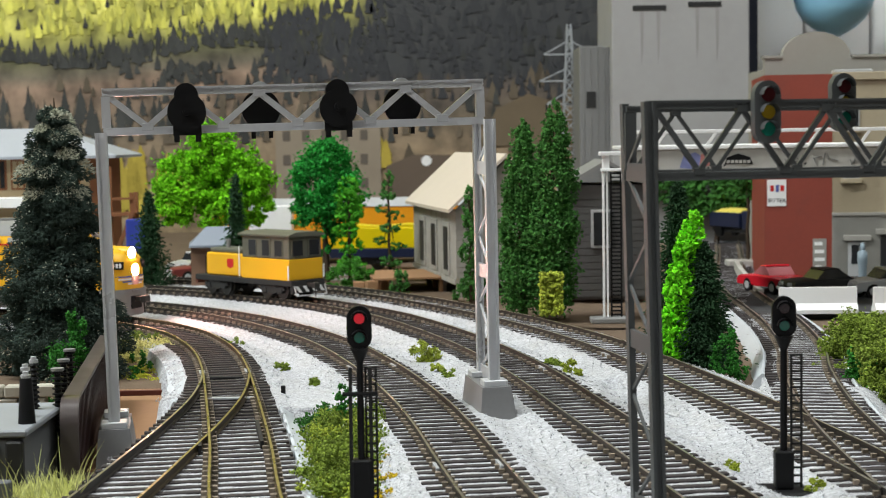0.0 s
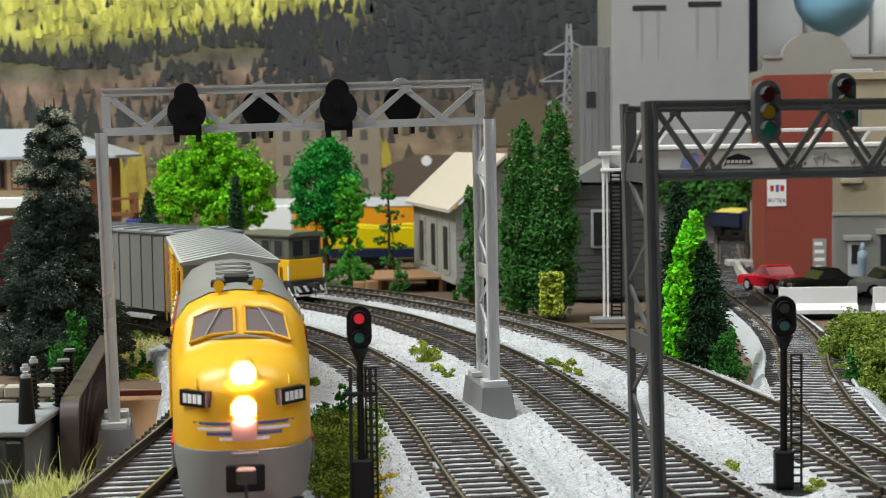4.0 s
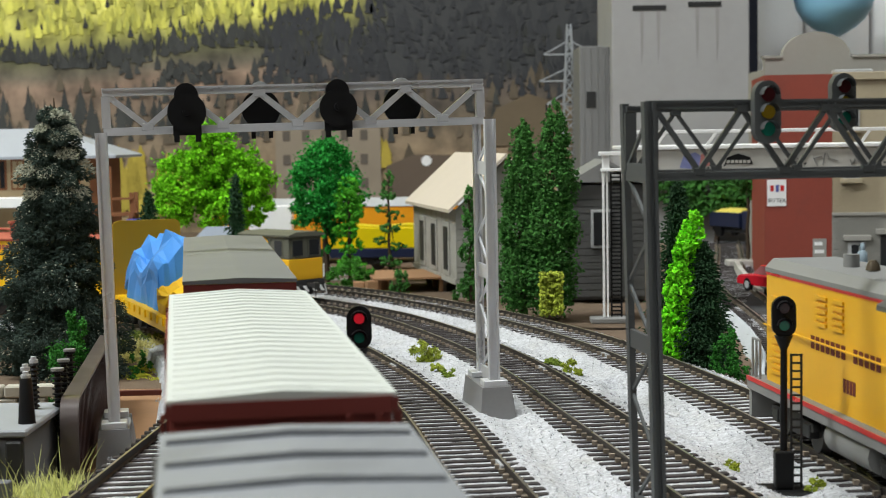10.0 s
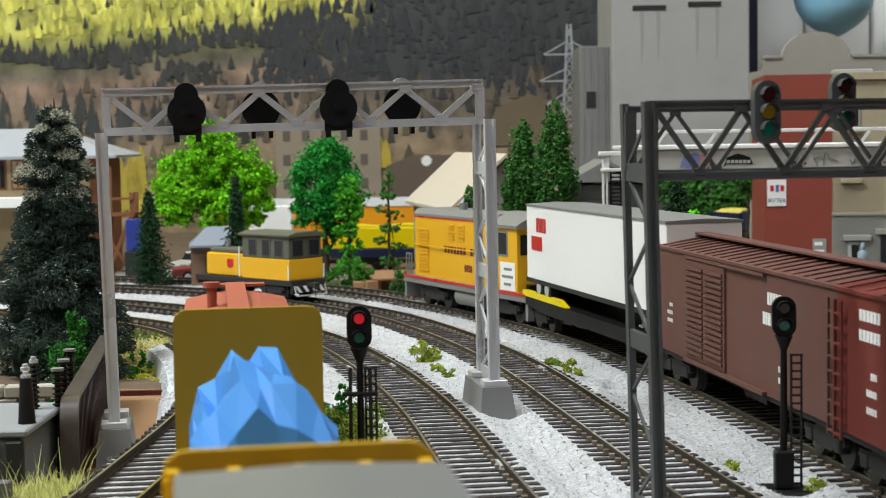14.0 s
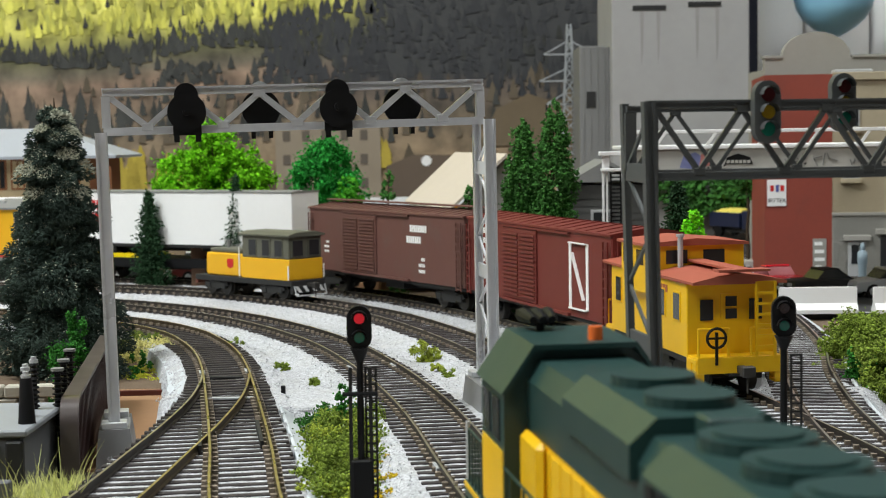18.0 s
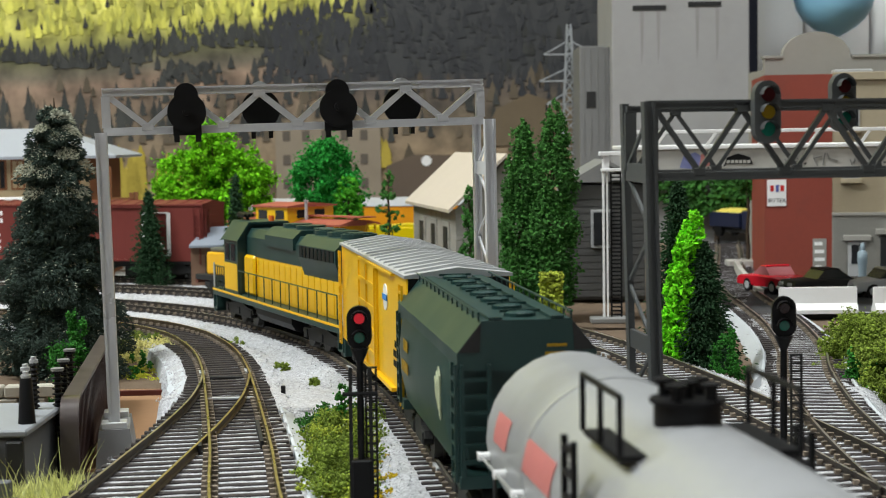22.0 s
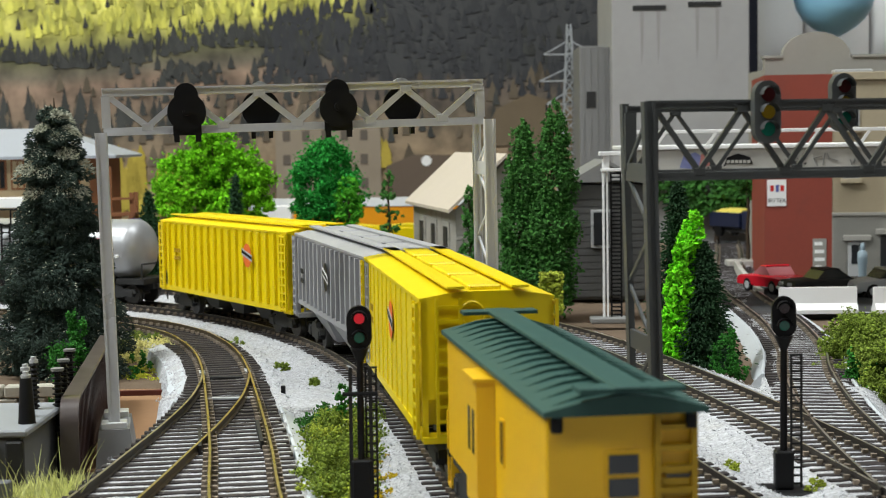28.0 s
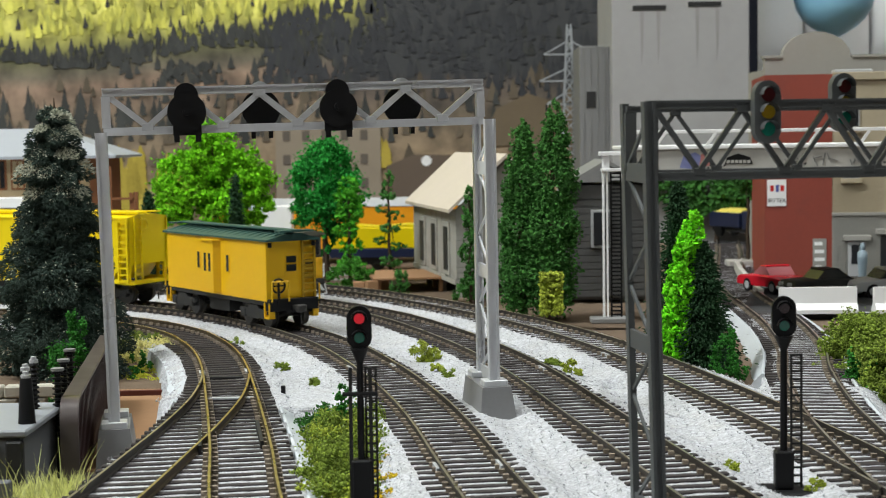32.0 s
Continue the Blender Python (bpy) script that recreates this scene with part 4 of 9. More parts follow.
def caboose(label, length, body, roof, style, width=30.0, eave=41.0, trim=None, letters=True):
    car = thing("caboose", label, "caboose")
    h, w = length / 2, width / 2
    bl = h - 9 if style != "bay" else h - 3
    part("body", Geo().box(-bl, bl, -w, w, 12.5, eave - 0.5, 0.3), body, car)
    part("roof", Geo().prism([(-w - 1, eave - 1.2), (-w - 1, eave - 0.3), (-w * 0.5, eave + 1.5), (0, eave + 2.3), (w * 0.5, eave + 1.5), (w + 1, eave - 0.3), (w + 1, eave - 1.2)], "x", -h, h), roof, car)
    if style == "bay":
        ribs = Geo().prism([(-w - 0.8, eave - 0.4), (-w * 0.5, eave + 2.1), (0, eave + 2.9), (w * 0.5, eave + 2.1), (w + 0.8, eave - 0.4)], "x", -0.6, 0.6)
        repeat("roof_rib", ribs, roof, car, [at(-h + 4 + k * (length - 8) / 15, 0) for k in range(16)])
    part("roof_walk", Geo().box(-h - 4, h + 4, -3, 3, eave + 3.2, eave + 4.2, 0.2).box(-h - 4, -h + 2, -9, 9, eave + 3.2, eave + 4.0).box(h - 2, h + 4, -9, 9, eave + 3.2, eave + 4.0), roof, car)
    part("underframe", Geo().box(-h, h, -4, 4, 7, 11).box(-h, h, -w + 0.5, w - 0.5, 10.5, 12.6, 0.2).box(-12, 10, -11, 11, 4.5, 10), M_FRAME if style == "bay" else (trim or M_FRAME), car)
    wins = []
    if style == "bay":
        g = Geo()
        for s in (-1, 1):
            bay = part("bay", Geo().prism([(-8, s * w), (-6.6, s * (w + 3.6)), (6.6, s * (w + 3.6)), (8, s * w)], "z", 13.5, eave - 3), body, car)
            part("bay_roof", Geo().prism([(-8.6, s * w), (-7, s * (w + 4.3)), (7, s * (w + 4.3)), (8.6, s * w)], "z", eave - 3, eave - 2.2), body, bay)
            part("bay_window", Geo().box(-3.6, -1.4, *sorted((s * (w + 3.3), s * (w + 3.75))), 24, 33), M_GLASS, bay)
            part("bay_window", Geo().box(1.4, 3.6, *sorted((s * (w + 3.3), s * (w + 3.75))), 24, 33), M_GLASS, bay)
            wins += [(-16, s, 2.4, 8), (17, s, 2.4, 8)]
    else:
        for s in (-1, 1):
            wins += [(-bl + 10, s, 6, 9), (-bl + 26, s, 6, 9), (bl - 10, s, 6, 9)]
    if style == "plain":
        part("stove_pipe", Geo().cyl((-18, -7, eave), (-18, -7, eave + 7), 1.4, 10).cyl((-18, -7, eave + 7), (-18, -7, eave + 8.4), 2.4, 10), roof, car, smooth=40)
    if style in ("wide", "cupola"):
        cx = 6.0
        cw = w + (3.0 if style == "wide" else -1.0)
        ch = 9.5
        part("cupola", Geo().box(cx - 15, cx + 15, -cw, cw, eave - 8 if style == "wide" else eave, eave + ch, 0.3), body, car)
        part("cupola_roof", Geo().prism([(-cw - 1.2, eave + ch - 0.4), (-cw - 1.2, eave + ch + 0.5), (0, eave + ch + 2.2), (cw + 1.2, eave + ch + 0.5), (cw + 1.2, eave + ch - 0.4)], "x", cx - 17, cx + 17), roof, car)
        for s in (-1, 1):
            for x in (cx - 8, cx + 8):
                part("cupola_window", Geo().box(x - 4, x + 4, *sorted((s * (cw - 0.3), s * (cw + 0.15))), eave + 2, eave + 7.4), M_GLASS, car)
            for y in (-7, 7):
                part("cupola_window", Geo().box(*sorted((cx + s * 15.15, cx + s * 14.8)), y - 4, y + 4, eave + 2.6, eave + 7.4), M_GLASS, car)
        part("stove_pipe", Geo().cyl((cx - 19, 7, eave), (cx - 19, 7, eave + 12.4), 1.0, 10).cyl((cx - 19, 7, eave + 12.4), (cx - 19, 7, eave + 13.4), 1.5, 10), M_LGREY, car, smooth=40)
    for x, s, ww, hh in wins:
        p = part("window", Geo().box(x - ww / 2 - 0.6, x + ww / 2 + 0.6, *sorted((s * (w - 0.2), s * (w + 0.3))), 24, 24 + hh + 1.2), body, car)
        part("pane", Geo().box(x - ww / 2, x + ww / 2, *sorted((s * (w + 0.2), s * (w + 0.45))), 24.6, 24.6 + hh), M_GLASS, p)
    for e in (-1, 1):
        xw = e * bl
        if style == "bay":
            panes = ((-2.6, 2.6, 26.4, 29.6), (-2.6, 2.6, 30.4, 33.6), (-12.6, -7.4, 29.4, 31.6))
            part("window_frame", Geo().box(*sorted((xw, xw + e * 0.3)), -3.3, 3.3, 25.6, 34.4), body, car)
        else:
            panes = ((-11, -6.4, 25, 32), (-2, 2, 25.4, 28.8), (-2, 2, 29.6, 33), (6.4, 11, 25, 32))
            part("end_door", Geo().box(*sorted((xw, xw + e * 0.4)), -3.6, 3.6, 13, 34), body, car)
            rail = Geo().pipe([(e * (h - 0.6), -w + 1, 12.5), (e * (h - 0.6), -w + 1, 23), (e * (h - 0.6), -4, 23), (e * (h - 0.6), -4, 12.5)], 0.5)
            part("end_railing", rail, body, car)
            rail = Geo().pipe([(e * (h - 0.6), w - 1, 12.5), (e * (h - 0.6), w - 1, 23), (e * (h - 0.6), 4, 23), (e * (h - 0.6), 4, 12.5)], 0.5)
            part("end_railing", rail, body, car)
        for y0, y1, z0, z1 in panes:
            part("end_window", Geo().box(*sorted((xw + e * 0.38, xw + e * 0.62)), y0, y1, z0, z1), M_GLASS, car)
        part("end_ladder", ladder_geo(e * (bl + 0.9 if style == "bay" else h - 0.3), -9.0, 12, eave - 0.5, wide=6.4, along="y", r=0.5), M_OCHRE if style == "bay" else body, car)
        part("end_sill", Geo().box(*sorted((xw - e * 2, e * (h + 0.2))), -w + 0.4, w - 0.4, 8.0, 13.6, 0.2), M_BLACK if style == "bay" else body, car)
        part("platform", Geo().box(*sorted((xw, e * h)), -w, w, 11.4, 12.8, 0.2), M_BLACK if style == "bay" else body, car)
        part("brake_wheel", Geo().pipe([(e * (h + 0.4), 8.5 + 3.3 * math.cos(2 * math.pi * k / 16), 20 + 3.3 * math.sin(2 * math.pi * k / 16)) for k in range(17)], 0.5).bar((e * (h + 0.4), 8.5, 11), (e * (h + 0.4), 8.5, 22), 0.9).bar((e * (h + 0.4), 5.2, 20), (e * (h + 0.4), 11.8, 20), 0.7), M_BLACK, car)
        for s in (-1, 1):
            part("step", Geo().box(*sorted((e * (h - 0.5), e * (h - 6))), *sorted((s * (w - 3), s * w)), 4.5, 5.4).box(*sorted((e * (h - 0.5), e * (h - 1.3))), *sorted((s * (w - 3), s * w)), 4.5, 12).box(*sorted((e * (h - 5.2), e * (h - 6))), *sorted((s * (w - 3), s * w)), 4.5, 12), body, car)
    if style == "bay":
        for e in (-1, 1):
            xr = e * (h + 1.6)
            part("end_railing", Geo().pipe([(xr, w - 0.6, 12.6), (xr, w - 0.6, 22), (xr, 3.6, 22), (xr, 3.6, 12.6)], 0.4), body, car)
            part("end_railing", Geo().pipe([(xr, -w + 0.6, 12.6), (xr, -w + 0.6, 20), (xr, -12.4, 20)], 0.4), body, car)
            for k in range(5):
                part("louvre", Geo().box(*sorted((e * bl, e * (bl + 0.7))), -11.4, -6.6, 22.4 + 1.9 * k, 23.6 + 1.9 * k), M_OCHRE, car)
            for sy in (-1, 1):
                part("marker_lamp", Geo().cyl((e * (bl + 1.2), sy * (w - 1.6), eave - 4), (e * (bl + 1.2), sy * (w - 1.6), eave - 1.6), 1.0, 10), M_BLACK, car, smooth=40)
    if letters:
        for s in (-1, 1):
            lw = word(5, 2.0, 0.7) + word(7, 2.0, 0.7, 18)
            part("lettering", bars([lw], -24, s * (w + 0.05), eave - 3.5, 2.6, 4, 0.12 * s), M_REDROOF, car)
    if style != "bay":
        part("roof_stripe", Geo().box(-bl - 0.1, bl + 0.1, -w - 0.12, w + 0.12, eave - 1.6, eave - 0.9), M_RED, car)
    for x in (-bl + 16, bl - 16):
        truck(car, x)
    coupler(car, h, 1), coupler(car, -h, -1)
    return car


def streamlined_diesel(label, length):
    """A cab unit with a rounded nose; x is forward."""
    car = thing("diesel_locomotive", label, "locomotive")
    h, w, top = length / 2, 17.4, 48.6

    def ring(x, ww, zt, sh, zlo=9.0, bulge=0.0):
        pts = [(-ww * 0.97, zlo), (-ww, zlo + 3), (-ww, zt - sh * 1.5), (-ww * 0.94, zt - sh * 0.85), (-ww * 0.75, zt - sh * 0.36), (-ww * 0.42, zt - sh * 0.08), (0, zt)]
        pts = pts + [(-y, z) for y, z in pts[-2::-1]]
        return [(x + bulge * (1 - (y / w) ** 2), y, z) for y, z in pts]

    # sections of the cab and nose: place, half width, height, shoulder, bow
    SECT = [(h - 34, w, top - 0.2, 9, 0), (h - 30.5, w, top - 1.4, 9, 0), (h - 29, w, top - 2.6, 9, 0), (h - 23, w * 0.985, 38.4, 6.5, 0), (h - 21.5, w * 0.98, 37.2, 6.5, 0), (h - 17, w * 0.975, 36.4, 7, 0), (h - 12, w * 0.95, 35.8, 7.5, 0.8), (h - 7, w * 0.89, 35.0, 8, 1.6), (h - 3.4, w * 0.79, 33.6, 8, 2.0), (h - 1.0, w * 0.64, 31.4, 8, 2.2), (h + 0.4, w * 0.46, 28.4, 8, 2.2), (h + 0.8, w * 0.25, 25, 7, 2.2)]

    def section(x):
        return [float(np.interp(x, [q[0] for q in SECT], [q[k] for q in SECT])) for k in (1, 2, 3, 4)]

    def half(x, z):
        ww, zt, sh, b_ = section(x)
        return float(np.interp(z, [zt - sh * 1.5, zt - sh * 0.85, zt - sh * 0.36, zt - sh * 0.08, zt], [ww, ww * 0.94, ww * 0.75, ww * 0.42, 0]))

    def face(y, z, out=0.3):
        """The point of the nose's front at the offset y and height z."""
        xs = np.arange(h - 24, h + 0.81, 0.2)
        ok = [x for x in xs if half(x, z) >= abs(y)]
        x = ok[-1] if ok else h - 24
        return (x + section(x)[3] * (1 - (y / w) ** 2) + out, y, z)

    body = [ring(-h, w, top, 9), ring(h - 46, w, top, 9), ring(h - 40, w, top, 9), ring(h - 34, w, top - 0.2, 9)]
    part("body", Geo().loft(body), M_YEL, car, smooth=45)
    part("nose", Geo().loft([ring(q[0], q[1], q[2], q[3], bulge=q[4]) for q in SECT]), M_YEL, car, smooth=50)
    rf = [[(x, y * 1.0, z + 0.35) for x, y, z in ring(xx, w, top, 9)[3:10]] for xx in (-h - 0.2, h - 40)]
    part("roof", Geo().strip(rf).strip([[(x, y, z - 0.8) for x, y, z in r] for r in rf]), M_GREY, car, smooth=45)
    part("skirt", Geo().box(-h - 0.2, h - 16, -w - 0.25, w + 0.25, 7.0, 12.5, 0.3), M_GREY, car)
    part("stripe", Geo().box(-h - 0.3, h - 16, -w - 0.32, w + 0.32, 12.5, 13.4), M_RED, car)
    part("stripe", Geo().box(-h - 0.3, h - 34, -w - 0.3, w + 0.3, top - 12, top - 11.2), M_RED, car)
    pil = [(-16.3, 14.5), (-16.6, 12), (-15.2, 2), (-10, 1.0), (10, 1.0), (15.2, 2), (16.6, 12), (16.3, 14.5)]
    rings = [[(xx, y * k, z) for y, z in pil] for xx, k in ((h - 22, 1.04), (h - 12, 1.02), (h - 6, 0.97), (h - 1.5, 0.86), (h + 1.5, 0.7), (h + 3.4, 0.48))]
    part("pilot", Geo().loft(rings), M_GREY, car, smooth=35)
    part("coupler_pocket", Geo().box(h + 2.2, h + 3.9, -4.6, 4.6, 4.5, 11.0, 0.4), M_BLACK, car)
    part("pilot_step", Geo().box(h - 1, h + 3.7, -3.2, 3.2, 13.0, 14.0, 0.2), M_GREY, car)
    # windscreen: two raked panes with a yellow frame round them
    M_SCREEN = paint("smoky_windscreen", (0.2, 0.165, 0.165), 0.08, var=0.05, scale=30)
    for s in (-1, 1):
        rows, rim = [], []
        for xx in (h - 28.4, h - 26.6, h - 25.0, h - 23.6):
            row = []
            for k in range(7):
                y = 1.3 + (11.4 - 1.2 * (h - 23.6 - xx) / 4.8) * k / 6
                ww, zt, sh, b_ = section(xx)
                prof = [(0, zt), (ww * 0.42, zt - sh * 0.08), (ww * 0.75, zt - sh * 0.36), (ww * 0.94, zt - sh * 0.85), (ww, zt - sh * 1.5)]
                row.append((xx + 0.35, s * y, float(np.interp(y, [q[0] for q in prof], [q[1] for q in prof])) + 0.35))
            rows.append(row)
        part("windscreen", Geo().strip(rows), M_SCREEN, car, "smoky windscreen pane", smooth=60)
        loop = [*rows[0], *[r[-1] for r in rows[1:-1]], *rows[-1][::-1], *[r[0] for r in rows[-2:0:-1]], rows[0][0]]
        part("windscreen_frame", Geo().pipe(loop, 0.42, 5), M_YEL, car)
        part("wiper", Geo().pipe([(p[0] + 0.3, p[1], p[2] + 0.3) for p in (rows[0][2], rows[3][4])], 0.2, 4), M_LGREY, car)
        part("side_window", Geo().box(h - 42, h - 35, *sorted((s * (w - 0.2), s * (w + 0.3))), top - 17, top - 10.5, 0.1), M_GLASS, car)
        part("cab_door", Geo().box(h - 51, h - 44, *sorted((s * (w - 0.2), s * (w + 0.3))), 14, top - 10, 0.1), M_YEL, car)
        part("grab_iron", Geo().pipe([(h - 51.6, s * (w + 0.8), 15), (h - 51.6, s * (w + 0.8), 32)], 0.35).pipe([(h - 43.4, s * (w + 0.8), 15), (h - 43.4, s * (w + 0.8), 32)], 0.35), M_YEL3, car)
        a_, b_ = face(s * 8.2, 26.6, 0.9), face(s * 14.0, 26.6, 0.9)
        part("number_board", Geo().bar((a_[0], a_[1], 26.6), (b_[0], b_[1] * 1.02, 26.6), 2.2, 3.8), M_BLACK, car)
        g = Geo()
        for k in range(4):
            f0, f1 = 0.14 + 0.19 * k, 0.28 + 0.19 * k
            p_ = [(a_[0] + (b_[0] - a_[0]) * f + 1.0 * abs(b_[1] - a_[1]) / 8.5, a_[1] + (b_[1] * 1.02 - a_[1]) * f + s * 0.75, 26.6) for f in (f0, f1)]
            g.bar(p_[0], p_[1], 0.5, 2.2)
        part("number_bars", g, M_WHITE, car)
        part("nose_grab", Geo().pipe([face(s * 11, 31, 0.2), face(s * 11, 31, 1.0), face(s * 11, 29.2, 1.0), face(s * 11, 29.2, 0.2)], 0.25, 5), M_YEL3, car)
        for x in (-h + 40, -h + 72):
            part("porthole", Geo().cyl((x, s * (w - 0.3), top - 17), (x, s * (w + 0.35), top - 17), 3.2, 18), M_GLASS, car, smooth=40)
        g = Geo()
        for k in range(5):
            g.box(-h + 20 + k * 17, -h + 32 + k * 17, *sorted((s * w, s * (w + 0.4))), top - 10.4, top - 8.0)
        part("air_grille", g, M_LGREY, car)
        part("lettering", bars([word(5, 2.0, 0.8) + word(7, 2.0, 0.8, 17)], -h + 34, s * (w + 0.05), top - 24, 2.6, 4, 0.12 * s), M_RED, car)
        part("horn", Geo().cyl((h - 40, s * 5, top + 1.2), (h - 34, s * 5, top + 1.8), 0.7, 10, 1.5).cyl((h - 40, s * 5, top - 1), (h - 40, s * 5, top + 1.6), 0.8, 8), M_YEL3, car, smooth=40)
    part("windscreen_trim", Geo().pipe([(h - 22.6 - 1.4 * (y / 13) ** 2, y, 38.6 - 3.4 * (y / 13) ** 2) for y in np.linspace(-12.5, 12.5, 13)], 0.4, 5), M_LGREY, car, "pale trim below the windscreen")
    M_EMBLEM = paint("slate_blue_emblem", (0.1, 0.12, 0.34), 0.5)
    for k, (z, r0, r1) in enumerate(((21.2, 3.2, 12.0), (20.0, 3.2, 11.0), (18.8, 3.0, 9.0), (17.6, 0.0, 6.0))):
        for s in (-1, 1):
            row = [face(s * y, z, 0.28) for y in np.linspace(r0, r1, 7)]
            part("wing_stripe", Geo().strip([row, [(x - 0.02, y * 0.985, z - 0.8) for x, y, z in row]]), M_EMBLEM if k % 2 == 0 else M_WHITE, car, "stripe of the winged nose emblem")
    row = [[face(y, z, 0.3) for y in np.linspace(-2.8, 2.8, 5)] for z in (21.6, 19, 16.6)]
    part("nose_shield", Geo().strip(row), paint("faded_pink_shield", (0.55, 0.32, 0.28), 0.5), car, "small shield on the nose")
    for x, z in ((h + 1.4, 32.4), (h + 3.3, 24.2)):
        case = part("headlight_case", Geo().cyl((x - 9, 0, z), (x, 0, z), 3.5, 18, 3.3), M_YEL, car, smooth=40)
        part("headlight", Geo().cyl((x - 0.3, 0, z), (x + 0.25, 0, z), 2.7, 18), M_HEADLIGHT, case, "lit warm white headlight")
    for k in range(4):
        x = h - 76 - k * 17
        part("roof_fan", Geo().cyl((x, 0, top - 0.5), (x, 0, top + 0.7), 5.6, 20).cyl((x, 0, top + 0.7), (x, 0, top + 1.0), 4.2, 20), M_GREY, car, smooth=40)
    part("exhaust_stack", Geo().box(h - 66, h - 60, -3.4, 3.4, top - 0.5, top + 2.2, 0.4).box(h - 58, h - 53, 3, 7, top - 0.8, top + 1.4, 0.3).box(h - 58, h - 53, -7, -3, top - 0.8, top + 1.4, 0.3), M_FRAME, car)
    for x in (-h + 30, h - 40):
        truck(car, x, 2, M_GREY, 30)
    part("fuel_tank", Geo().box(-24, 16, -12, 12, 3.5, 11, 1.5), M_GREY, car)
    coupler(car, h + 2, 1), coupler(car, -h, -1)
    return car


M_HEADLIGHT = glow("headlight_glow", (1.0, 0.5, 0.4), 700.0)


def railing(x0, x1, y, z0, z1, posts, mat, parent, r=0.4):
    g = Geo().pipe([(x0, y, z0), (x0, y, z1), (x1, y, z1), (x1, y, z0)], r)
    for k in range(1, posts):
        x = x0 + (x1 - x0) * k / posts
        g.pipe([(x, y, z0), (x, y, z1)], r)
    part("handrail", g, mat, parent)


def hood_diesel(label, length):
    """A six-axle road switcher in green and yellow."""
    car = thing("diesel_locomotive", label, "locomotive")
    h = length / 2
    part("frame", Geo().box(-h, h, -15.5, 15.5, 11, 14.6, 0.3), M_GREEN, car)
    for s in (-1, 1):
        part("sill_stripe", Geo().box(-h + 1, h - 1, *sorted((s * 15.45, s * 15.75)), 13.4, 14.4), M_YEL3, car)
    # long hood
    x0, x1 = -h + 11, h - 46
    part("long_hood", Geo().box(x0, x1, -10.6, 10.6, 14.6, 39, 0.4), M_YEL3, car)
    part("hood_top", Geo().prism([(-10.8, 33.5), (-10.8, 42.5), (-8.4, 46.2), (8.4, 46.2), (10.8, 42.5), (10.8, 33.5)], "x", x0 - 0.4, x1), M_GREEN, car)
    part("radiator_flare", Geo().prism([(-10.8, 30), (-13.6, 38), (-13.6, 43.5), (-9.5, 47.6), (9.5, 47.6), (13.6, 43.5), (13.6, 38), (10.8, 30)], "x", x0 + 2, x0 + 50), M_GREEN, car)
    for s in (-1, 1):
        g = Geo()
        for k in range(9):
            g.box(x0 + 4 + k * 5, x0 + 7.6 + k * 5, *sorted((s * 13.4, s * 13.9)), 38.4, 43)
        part("radiator_grille", g, M_BLACK, car)
        repeat("hood_door", Geo().box(-3.6, 3.6, *sorted((s * 10.5, s * 10.95)), 16, 32.5, 0.15), M_YEL3, car, [at(x0 + 8 + k * 8.2, 0) for k in range(int((x1 - x0 - 10) / 8.2))])
        part("blower_housing", Geo().box(x1 - 18, x1 - 2, *sorted((s * 10.4, s * 12.8)), 15, 34, 1.2), M_YEL3, car)
        railing(-h + 8, h - 38, s * 15.0, 14.6, 26, 12, M_GREEN, car, 0.3)
        part("step", Geo().box(-h + 0.5, -h + 7, *sorted((s * 12.5, s * 15.4)), 4, 4.8).box(-h + 0.5, -h + 1.5, *sorted((s * 12.5, s * 15.4)), 4, 11).box(-h + 6, -h + 7, *sorted((s * 12.5, s * 15.4)), 4, 11), M_GREEN, car)
        part("step", Geo().box(h - 7, h - 0.5, *sorted((s * 12.5, s * 15.4)), 4, 4.8).box(h - 1.5, h - 0.5, *sorted((s * 12.5, s * 15.4)), 4, 11).box(h - 7, h - 6, *sorted((s * 12.5, s * 15.4)), 4, 11), M_GREEN, car)
        part("grab_iron", Geo().pipe([(-h + 1, s * 14.8, 12), (-h + 1, s * 14.8, 27)], 0.5).pipe([(h - 1, s * 14.8, 12), (h - 1, s * 14.8, 27)], 0.5), M_LGREY, car)
    fan = Geo().cyl((0, 0, 47.4), (0, 0, 49.4), 7.6, 22).cyl((0, 0, 49.4), (0, 0, 49.9), 5.8, 22)
    repeat("roof_fan", fan, M_GREEN, car, [at(x0 + 11 + k * 16.5, 0) for k in range(3)])
    part("dynamic_brake_blister", Geo().prism([(-12, 40), (-12, 45), (-8, 48.6), (8, 48.6), (12, 45), (12, 40)], "x", x0 + 62, x0 + 104), M_GREEN, car)
    repeat("brake_fan", Geo().cyl((0, 0, 48.4), (0, 0, 50.2), 6.6, 22), M_GREEN, car, [at(x0 + 73, 0), at(x0 + 92, 0)])
    part("exhaust_stack", Geo().box(x0 + 52, x0 + 58, -4, 4, 46, 50, 0.4), M_GREEN, car)
    # cab and short nose
    c0, c1 = h - 46, h - 22
    part("cab", Geo().prism([(-15.2, 14.6), (-15.2, 40.5), (-9.5, 48.6), (9.5, 48.6), (15.2, 40.5), (15.2, 14.6)], "x", c0, c1), M_GREEN, car)
    part("cab_roof", Geo().prism([(-16, 40.2), (-9.8, 49.2), (9.8, 49.2), (16, 40.2), (15, 40.2), (9.4, 48.2), (-9.4, 48.2), (-15, 40.2)], "x", c0 - 2, c1 + 2), M_GREEN, car)
